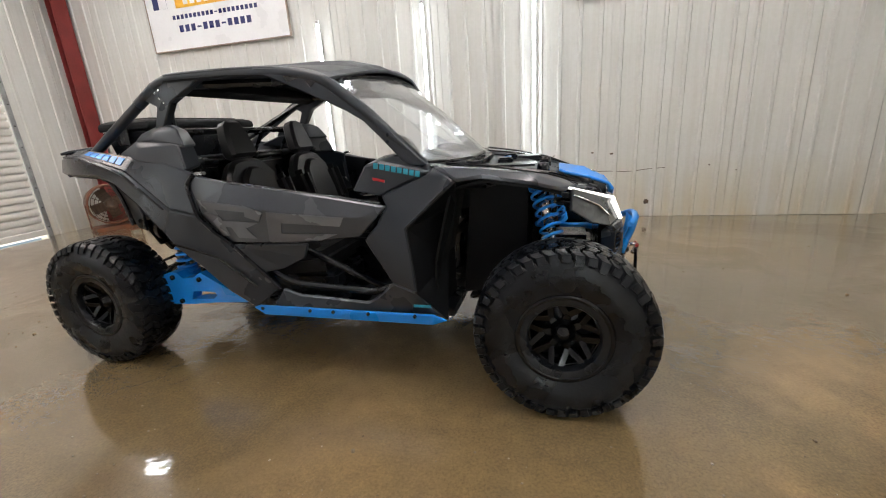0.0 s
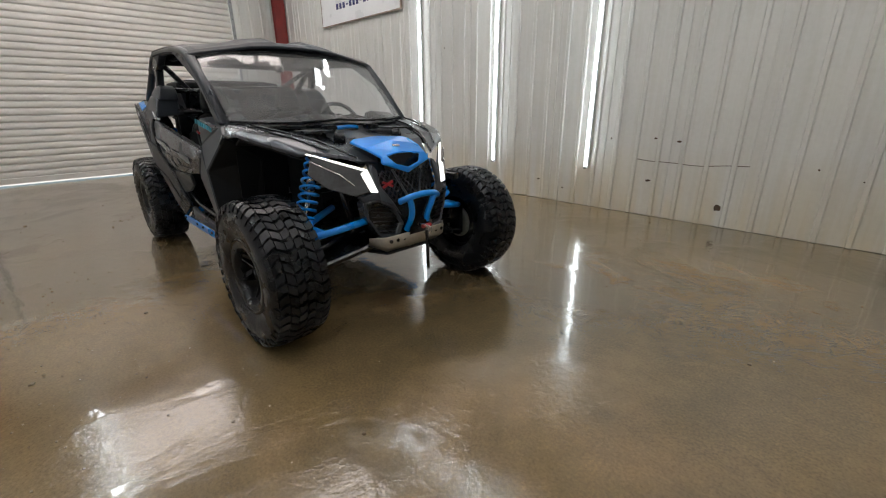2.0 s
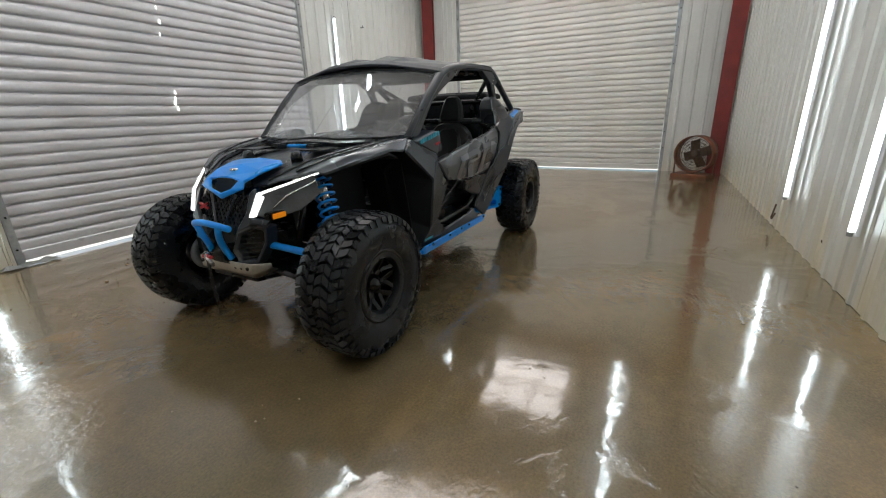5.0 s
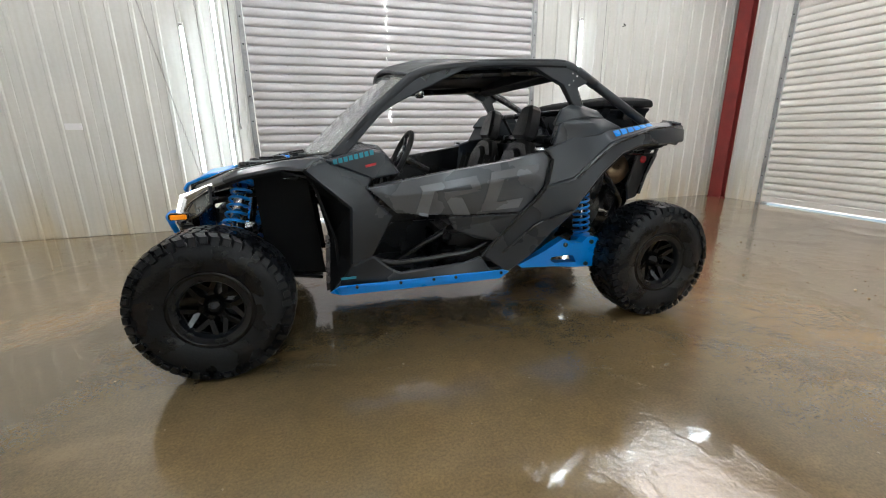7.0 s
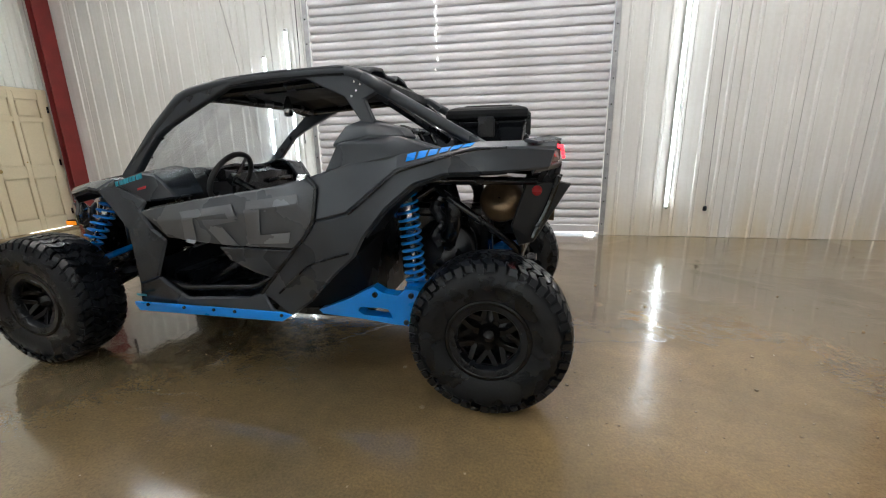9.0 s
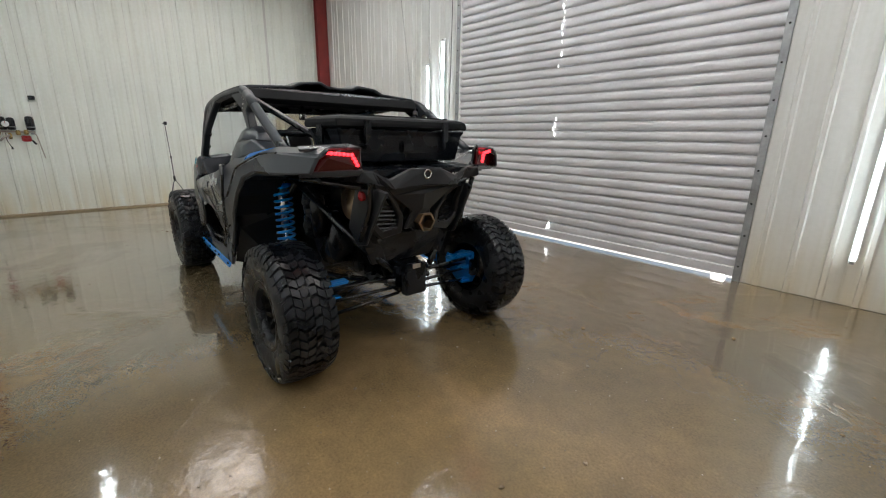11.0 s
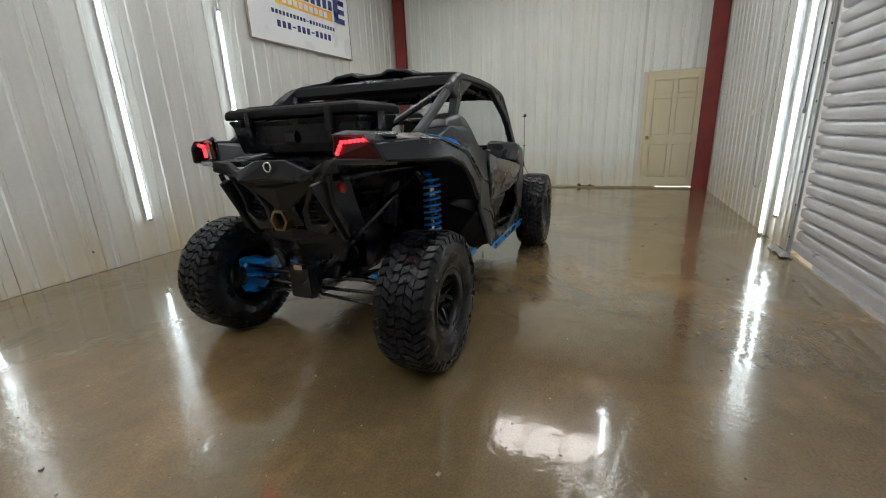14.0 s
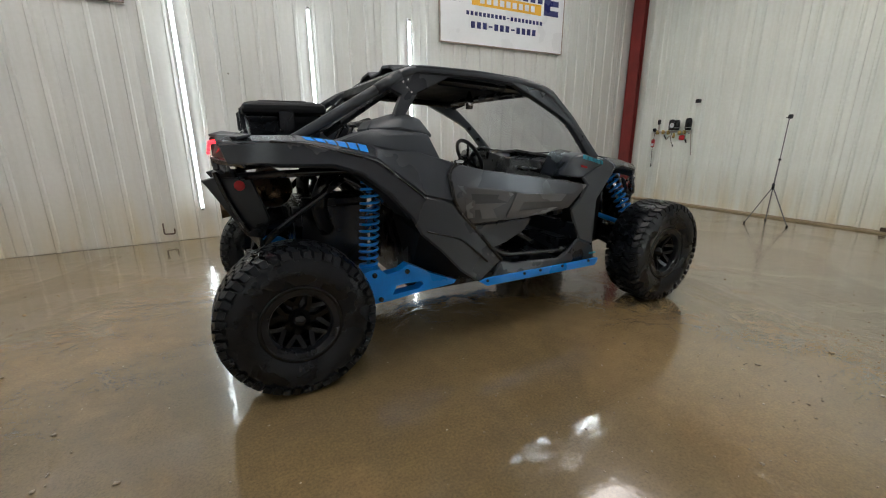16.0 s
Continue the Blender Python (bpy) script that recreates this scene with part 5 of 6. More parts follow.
def sills():
    v = [(0.765, 0.655, 0.335), (0.644, 0.735, 0.50), (0.52, 0.728, 0.545), (0.43, 0.715, 0.465), (0.375, 0.712, 0.432), (-0.01, 0.712, 0.458), (-0.105, 0.715, 0.488), (-0.16, 0.735, 0.40), (-0.27, 0.735, 0.375), (0.70, 0.70, 0.375), (0.0, 0.735, 0.385)]
    f = [(0, 1, 9), (9, 1, 2), (9, 2, 3), (9, 3, 4, 10), (4, 5, 10), (5, 6, 7, 10), (7, 8, 10)]
    pair("sill", sheet(v, f, 0.03, 0.010), CHAR, UTV, "", "folds")
    v = [(0.765, 0.690, 0.345), (0.715, 0.735, 0.392), (-0.235, 0.752, 0.398), (-0.275, 0.752, 0.385), (-0.215, 0.748, 0.345), (0.70, 0.722, 0.335)]
    for ob in pair("sill_guard", sheet(v, [(0, 1, 5), (1, 2, 4, 5), (2, 3, 4)], 0.012, 0.003), BLUE, UTV, "bright blue sill guard"):
        s = 1 if ob.data.vertices[0].co.y > 0 else -1
        for x in (-0.22, 0.06, 0.19, 0.38, 0.62):
            part("screw", lathe([(0.009, 0.0), (0.009, 0.008 * s), (0.004, 0.011 * s)], 10, "y", (x, (0.748 - (x + 0.2) * 0.016) * s, 0.383)), BLACKM, ob)
        part("maker_bar", sheet([(x, y * s, z) for x, y, z in ((0.70, 0.722, 0.425), (0.62, 0.738, 0.432), (0.62, 0.740, 0.445), (0.70, 0.724, 0.438))], [(0, 1, 2, 3)], 0.003, 0), TEAL, ob, "small teal lettering kept as a bar")
    for s in (-1, 1):
        part("step_bar", tube(rounded([(0.56, 0.66 * s, 0.52), (0.40, 0.68 * s, 0.475), (-0.05, 0.68 * s, 0.505), (-0.25, 0.70 * s, 0.62)], 0.05), 0.018, 8), BLACKM, UTV, "", True)
        part("side_tube", tube([(0.45, 0.55 * s, 0.42), (-0.05, 0.62 * s, 0.70)], 0.018, 8), BLACKM, UTV, "", True)


sills()


def rear_quarters():
    v = [(-0.44, 0.768, 1.085), (-0.66, 0.735, 1.158), (-0.87, 0.71, 1.190), (-1.23, 0.655, 1.236), (-1.565, 0.555, 1.240),     # top 0-4
         (-0.475, 0.785, 0.885), (-0.64, 0.795, 0.925), (-0.88, 0.785, 1.120), (-1.21, 0.745, 1.205), (-1.36, 0.715, 1.212), (-1.56, 0.605, 1.200)]  # crease 5-10
    f = [(0, 1, 6, 5), (1, 2, 7, 6), (2, 3, 8, 7), (3, 4, 10, 9, 8)]
    obs = pair("rear_fender", sheet(v, f, 0.025, 0.010), CHAR, UTV, "dark grey rear fender", "folds")
    for ob in obs:
        s = 1 if ob.data.vertices[0].co.y > 0 else -1
        # maker lettering kept as a row of blue blocks, laid on the fender skin
        skin_bm = bmesh.new()
        skin_bm.from_mesh(ob.data)
        tree = BVHTree.FromBMesh(skin_bm)
        skin_bm.free()
        q = [Vector((x, y * s, z)) for x, y, z in ((-0.90, 0.712, 1.192), (-1.24, 0.660, 1.236), (-1.22, 0.742, 1.206), (-0.91, 0.782, 1.130))]
        n = (q[1] - q[0]).cross(q[3] - q[0]).normalized()
        if n.z < 0:
            n = -n

        def on_skin(u, w):
            p = q[0].lerp(q[1], u).lerp(q[3].lerp(q[2], u), w)
            hit = tree.ray_cast(p + n * 0.3, -n)
            return (hit[0] if hit[0] else p) + n * 0.004

        for k in range(6):
            u0 = 0.06 + k * 0.150
            rows = [[on_skin(u0 + 0.118 * a / 4 - 0.03 * w, w) for a in range(5)] for w in (0.22, 0.38, 0.54, 0.70)]
            part("decal_bar", loft(rows, 0.002), BLUE, ob, "blue lettering kept as bars")
    v = [(-0.475, 0.785, 0.885), (-0.64, 0.797, 0.925), (-0.88, 0.788, 1.118), (-1.21, 0.748, 1.203), (-1.36, 0.718, 1.210), (-1.56, 0.607, 1.198),
         (-0.72, 0.80, 0.82), (-0.83, 0.80, 0.95), (-0.96, 0.79, 1.055), (-1.09, 0.772, 1.095), (-1.31, 0.735, 1.100), (-1.535, 0.645, 1.112), (-0.66, 0.79, 0.72),
         (-0.335, 0.755, 0.735), (-0.105, 0.727, 0.49), (-0.27, 0.740, 0.375), (-0.40, 0.76, 0.47), (-0.535, 0.775, 0.61), (-0.40, 0.768, 0.80)]
    f = [(0, 1, 12, 18), (18, 12, 17, 13), (13, 17, 16, 14), (14, 16, 15), (1, 6, 12), (1, 2, 7, 6), (2, 3, 9, 8, 7), (3, 4, 10, 9), (4, 5, 11, 10)]
    pair("rear_flare", sheet(v, f, 0.025, 0.010), CHAR, UTV, "", "folds")
    inner = [(-0.72, 0.56, 0.82), (-0.83, 0.56, 0.95), (-0.96, 0.56, 1.055), (-1.10, 0.55, 1.10), (-1.35, 0.52, 1.11)]
    outer = [(-0.72, 0.785, 0.82), (-0.83, 0.785, 0.95), (-0.96, 0.775, 1.055), (-1.09, 0.757, 1.095), (-1.35, 0.70, 1.105)]
    pair("rear_arch_liner", loft([outer, inner], 0.012), LINER, UTV)
    pair("side_wall", sheet([(-0.40, 0.74, 0.80), (-0.66, 0.75, 0.72), (-0.535, 0.74, 0.61), (-0.27, 0.71, 0.40), (-0.62, 0.50, 0.40), (-0.72, 0.50, 0.80)], [(0, 1, 5), (1, 2, 4, 5), (2, 3, 4)], 0.02, 0.003), LINER, UTV)
    # intake pod on the shoulder: a broad lower tier and a flat-topped upper tier set back on it
    v = [(-0.52, 0.745, 1.105), (-0.575, 0.705, 1.235), (-0.66, 0.690, 1.262), (-0.87, 0.690, 1.262), (-1.03, 0.665, 1.205), (-0.83, 0.742, 1.165), (-0.80, 0.722, 1.228),
         (-0.60, 0.56, 1.12), (-0.64, 0.55, 1.24), (-0.70, 0.54, 1.262), (-0.88, 0.53, 1.258), (-1.05, 0.50, 1.20)]
    f = [(0, 1, 6, 5), (1, 2, 6), (2, 3, 6), (3, 4, 5, 6), (0, 7, 8, 1), (1, 8, 9, 2), (2, 9, 10, 3), (3, 10, 11, 4), (7, 11, 10, 9, 8)]
    u = [(-0.545, 0.700, 1.225), (-0.605, 0.665, 1.312), (-0.700, 0.645, 1.346), (-0.860, 0.650, 1.302), (-0.895, 0.672, 1.258), (-0.735, 0.708, 1.262), (-0.720, 0.690, 1.300),
         (-0.620, 0.545, 1.225), (-0.665, 0.545, 1.305), (-0.740, 0.545, 1.336), (-0.880, 0.535, 1.296), (-0.915, 0.535, 1.252)]
    g = [(0, 1, 6, 5), (1, 2, 6), (2, 3, 6), (3, 4, 5, 6), (0, 7, 8, 1), (1, 8, 9, 2), (2, 9, 10, 3), (3, 10, 11, 4), (7, 11, 10, 9, 8)]
    tops = pair("pod_top", sheet(u, g, 0.014, 0.008), CAGE, UTV, "", "folds")
    for ob, top in zip(pair("intake_pod", sheet(v, f, 0.018, 0.010), CAGE, UTV, "", "folds"), tops):
        top.parent = ob
        s = 1 if ob.data.vertices[0].co.y > 0 else -1
        part("intake_mouth", sheet([(x, y * s, z) for x, y, z in ((-0.560, 0.676, 1.232), (-0.612, 0.650, 1.300), (-0.658, 0.565, 1.292), (-0.615, 0.575, 1.230))], [(0, 1, 2, 3)], 0.006, 0), BLACKM, ob)


rear_quarters()


# tail
def tail():
    deck = [[(-0.62, y, 1.15) for y in (-0.66, -0.3, 0.3, 0.66)], [(-1.0, y, 1.16) for y in (-0.64, -0.3, 0.3, 0.64)], [(-1.53, y, 1.12) for y in (-0.50, -0.3, 0.3, 0.50)]]
    part("cargo_deck", loft(deck, 0.03), BLACKP, UTV)
    pair("bed_side", sheet([(-0.95, 0.50, 1.14), (-0.95, 0.66, 1.20), (-1.52, 0.55, 1.225), (-1.52, 0.44, 1.12)], [(0, 1, 2, 3)], 0.02, 0.005), CHAR, UTV)
    v = [(-1.455, 0.625, 1.232), (-1.550, 0.46, 1.245), (-1.590, 0.405, 1.225), (-1.588, 0.40, 1.135), (-1.495, 0.60, 1.108), (-1.455, 0.66, 1.16), (-1.535, 0.55, 1.19)]
    for ob in pair("tail_light", sheet(v, [(0, 1, 6), (1, 2, 3, 6), (6, 3, 4), (6, 4, 5), (0, 6, 5)], 0.02, 0.005), TAILRED, UTV, "red tail lamp with a lit row of LEDs"):
        s = 1 if ob.data.vertices[0].co.y > 0 else -1
        line = [Vector((-1.520, 0.555, 1.211)), Vector((-1.572, 0.452, 1.202)), Vector((-1.582, 0.430, 1.155))]
        for k in range(7):
            p = line[0].lerp(line[1], k / 6)
            part("led", lathe([(0.0, -0.014), (0.0085, -0.010), (0.0085, 0.0)], 8, "x", (p.x - 0.012, p.y * s, p.z)), LED_RED, ob, "glowing red LED")
        for k in range(1, 4):
            p = line[1].lerp(line[2], k / 3)
            part("led", lathe([(0.0, -0.014), (0.0085, -0.010), (0.0085, 0.0)], 8, "x", (p.x - 0.012, p.y * s, p.z)), LED_RED, ob, "glowing red LED")
        back = [(x + 0.028, (y - 0.012) * s, z) for x, y, z in v]
        part("lamp_back", sheet(back, [(0, 1, 6), (1, 2, 3, 6), (6, 3, 4), (6, 4, 5), (0, 6, 5)], 0.012, 0), BLACKP, ob)
        hood_v = [(-1.42, 0.65 * s, 1.240), (-1.53, 0.44 * s, 1.256), (-1.592, 0.40 * s, 1.240), (-1.475, 0.665 * s, 1.228)]
        part("lamp_hood", sheet(hood_v, [(0, 1, 2, 3)], 0.014, 0.003), CHAR, ob)
        low_v = [(-1.475, 0.665 * s, 1.115), (-1.600, 0.40 * s, 1.130), (-1.585, 0.40 * s, 1.10), (-1.46, 0.66 * s, 1.09)]
        part("lamp_base", sheet(low_v, [(0, 1, 2, 3)], 0.014, 0.003), CHAR, ob)
    # beam between the lamps
    v = [(-1.60, 0.40, 1.125), (-1.575, 0.33, 1.12), (-1.585, 0.24, 1.075), (-1.59, 0.0, 1.13), (-1.56, 0.27, 1.025), (-1.61, 0.22, 1.02), (-1.60, 0, 1.035), (-1.59, 0.42, 1.07),
         (-1.60, -0.40, 1.125), (-1.575, -0.33, 1.12), (-1.585, -0.24, 1.075), (-1.56, -0.27, 1.025), (-1.61, -0.22, 1.02), (-1.59, -0.42, 1.07), (-1.585, 0.10, 1.13), (-1.585, -0.10, 1.13)]
    f = [(0, 1, 4, 7), (1, 2, 5, 4), (2, 14, 3, 6, 5), (8, 13, 11, 9), (9, 11, 12, 10), (10, 12, 6, 3, 15)]
    beam = part("tail_beam", sheet(v, f, 0.03, 0.007), TAILB, UTV)
    part("emblem", lathe([(0.019, -0.002), (0.019, -0.009), (0.027, -0.009), (0.027, -0.002)], 24, "x", (-1.598, 0.0, 1.095), closed=True), CHROME, beam, "round metal emblem", True)
    # centre fascia with a framed louvre opening each side
    v = [(-1.575, 0.25, 1.035), (-1.575, -0.25, 1.035), (-1.555, 0.205, 0.985), (-1.555, -0.205, 0.985), (-1.545, 0.065, 0.885), (-1.545, -0.065, 0.885), (-1.52, 0.10, 0.78), (-1.52, -0.10, 0.78),
         (-1.58, 0.0, 0.985), (-1.56, 0.0, 0.90)]
    f = [(0, 1, 3, 8, 2), (2, 8, 9, 4), (8, 3, 5, 9), (4, 9, 5, 7, 6)]
    fascia = part("rear_fascia", sheet(v, f, 0.02, 0.006), TAILB, UTV)
    rows = [[(-1.50 + 0.25 * abs(y), y, 0.76) for y in (-0.33, -0.2, 0, 0.2, 0.33)], [(-1.49 + 0.22 * abs(y), y, 0.68) for y in (-0.31, -0.2, 0, 0.2, 0.31)], [(-1.42, y, 0.57) for y in (-0.26, -0.15, 0, 0.15, 0.26)]]
    part("lower_fascia", loft(rows, 0.02, 0.006), BLACKP, fascia)
    rim = [(-1.585, 0.330, 1.060), (-1.550, 0.298, 0.945), (-1.512, 0.312, 0.815), (-1.500, 0.238, 0.738), (-1.515, 0.112, 0.762), (-1.535, 0.112, 0.860), (-1.555, 0.195, 0.985), (-1.580, 0.265, 1.045)]
    for s in (-1, 1):
        lip = [(x, y * s, z) for x, y, z in rim]
        part("wing_frame", ring(lip, (0.06, 0, 0), 0.30), TAILB, fascia)
        part("opening_back", sheet(inside(lip, (0.05, 0, 0), 0.26), [tuple(range(8))], 0.008, 0), BLACKM, fascia)
        for k in range(7):
            z = 0.795 + k * 0.024
            part("louvre", tube([(-1.515, 0.152 * s + 0.004 * k * s, z), (-1.495, 0.262 * s, z + 0.006)], 0.006, 5), BLACKP, fascia)
        part("corner_brace", tube(rounded([(-1.59, 0.36 * s, 1.06), (-1.55, 0.335 * s, 0.92), (-1.47, 0.36 * s, 0.74)], 0.05), 0.014, 6), BLACKM, fascia)
    v = [(-1.60, 0.32, 1.03), (-1.66, 0.30, 1.015), (-1.63, 0.31, 0.97), (-1.48, 0.33, 0.71), (-1.40, 0.34, 0.69), (-1.36, 0.37, 0.80), (-1.43, 0.36, 1.02)]
    for ob in pair("tail_wing", sheet(v, [(0, 1, 2), (0, 2, 3, 5, 6), (3, 4, 5)], 0.02, 0.006), TAILB, UTV):
        s = 1 if ob.data.vertices[0].co.y > 0 else -1
        part("reflector", lathe([(0.026, 0.0), (0.026, 0.022 * s), (0.020, 0.026 * s), (0.0, 0.027 * s)], 18, "y", (-1.485, 0.335 * s, 0.985)), REDP, ob, "round red reflector", True)
    # exhaust
    muffler = part("muffler", lathe([(0.0, -0.30), (0.09, -0.29), (0.115, -0.25), (0.115, 0.05), (0.09, 0.09), (0.0, 0.10)], 24, "y", (-1.30, 0.24, 0.92)), GOLD, UTV, "heat-tinted steel muffler", True)
    tip = part("exhaust_tip", lathe([(0.048, -1.44), (0.052, -1.55), (0.060, -1.592), (0.047, -1.594), (0.042, -1.50), (0.0, -1.49)], 6, "x", (0, -0.008, 0.822)), GOLD, UTV, "six-sided bronze exhaust tip")
    part("tip_shroud", lathe([(0.072, -1.43), (0.078, -1.52), (0.070, -1.52), (0.062, -1.45)], 6, "x", (0, -0.008, 0.828)), BLACKP, tip)


tail()


# chassis and drive
def chassis():
    tub = bmesh.new()
    block(tub, (-0.62, -0.60, 0.33), (0.78, 0.60, 0.37))
    block(tub, (-0.66, -0.58, 0.36), (-0.60, 0.58, 1.10))
    block(tub, (0.60, -0.60, 0.36), (0.64, 0.60, 0.62))
    part("floor_tub", tub, BLACKP, UTV)
    part("tunnel", box((-0.6, -0.10, 0.36), (0.66, 0.10, 0.62), bevel=0.03), BLACKP, UTV)
    rails = [[(0.78, 0.30, 0.36), (1.40, 0.18, 0.42), (1.52, 0.16, 0.55)], [(0.78, 0.33, 0.80), (1.15, 0.26, 0.86), (1.46, 0.20, 0.80)], [(1.20, 0.26, 0.85), (1.30, 0.20, 0.42)], [(0.80, 0.36, 0.95), (1.20, 0.30, 0.93)],
             [(-0.62, 0.45, 0.40), (-1.10, 0.30, 0.42), (-1.45, 0.12, 0.45)], [(-0.62, 0.52, 1.05), (-1.0, 0.50, 1.05), (-1.48, 0.34, 1.03)], [(-0.95, 0.50, 1.04), (-1.38, 0.30, 0.68), (-1.45, 0.14, 0.52)], [(-0.66, 0.48, 0.80), (-0.98, 0.50, 1.02)],
             [(-1.48, 0.32, 1.02), (-1.40, 0.16, 0.55)]]
    for r in rails:
        for s in (-1, 1):
            part("frame_tube", tube(rounded([(x, y * s, z) for x, y, z in r], 0.08), 0.02, 8), BLACKM, UTV, "", True)
    part("engine_block", box((-1.22, -0.24, 0.42), (-0.70, 0.22, 0.86), bevel=0.04), BLACKM, UTV)
    part("cvt_cover", lathe([(0.0, 0.36), (0.15, 0.355), (0.17, 0.33), (0.17, 0.24)], 24, "y", (-1.0, 0, 0.66)), BLACKP, UTV, "", True)
    part("air_hose", tube(rounded([(-1.02, 0.40, 1.05), (-1.08, 0.42, 0.86), (-1.02, 0.38, 0.70)], 0.08), 0.045, 12), BLACKP, UTV, "", True)
    part("air_hose", tube(rounded([(-1.02, -0.40, 1.05), (-1.12, -0.40, 0.88), (-1.06, -0.34, 0.70)], 0.08), 0.045, 12), BLACKP, UTV, "", True)
    hose = part("ribbed_hose", tube([(-0.99 - 0.02 * math.sin(k), 0.44, 1.02 - 0.024 * k) for k in range(14)], 0.03, 10, radii=[0.032 if k % 2 else 0.026 for k in range(14)]), BLACKP, UTV)
    part("rear_gearbox", box((-1.45, -0.105, 0.36), (-1.22, 0.105, 0.56), bevel=0.03), BLACKM, UTV)
    plate_ob = part("tow_plate", box((-1.50, -0.082, 0.355), (-1.445, 0.078, 0.545), bevel=0.010), BLACKP, UTV)
    part("maker_plate", box((-1.503, -0.028, 0.525), (-1.499, 0.028, 0.552)), SKID, plate_ob, "small silver plate")
    part("front_gearbox", box((1.18, -0.12, 0.42), (1.45, 0.12, 0.62), bevel=0.03), BLACKM, UTV)
    part("radiator", box((1.47, -0.20, 0.52), (1.50, 0.20, 0.80)), BLACKM, UTV)


chassis()


def shock(top, low, r, turns, spring, side):
    """A coil-over: spring as a helix, damper body, piston rod, reservoir."""
    a, b = Vector((top[0], top[1] * side, top[2])), Vector((low[0], low[1] * side, low[2]))
    d = b - a
    u = d.orthogonal().normalized()
    w = d.normalized().cross(u)
    body = part("shock_absorber", tube([a, a + d * 0.55], r * 0.52, 12), CHROME, UTV, "silver damper with a blue coil spring", True)
    part("piston_rod", tube([a + d * 0.5, b], r * 0.25, 8), CHROME, body, "", True)
    n = turns * 12
    pts = [a + d * (0.06 + 0.88 * k / n) + (u * math.cos(2 * math.pi * k / 12) + w * math.sin(2 * math.pi * k / 12)) * r for k in range(n + 1)]
    part("spring", tube(pts, r * 0.155, 6), spring, body, "blue coil spring", True)
    for t in (0.03, 0.95):
        part("spring_seat", tube([a + d * t, a + d * (t + 0.035)], r * 1.08, 14), spring, body, "", True)
    for p in (a, b):
        part("mount_eye", tube([p - Vector((0.022, 0, 0)), p + Vector((0.022, 0, 0))], 0.022, 10), BLACKM, body)
    res = a + Vector((0.07, -0.03 * side, 0.0))
    part("reservoir", tube([res, res + Vector((0.0, 0, -0.16))], r * 0.42, 10), CHROME, body, "", True)


for side in (-1, 1):
    shock((1.17, 0.33, 0.955), (1.285, 0.52, 0.565), 0.050, 9, BLUE, side)
    shock((-0.845, 0.535, 1.02), (-0.89, 0.545, 0.50), 0.050, 12, BLUE, side)


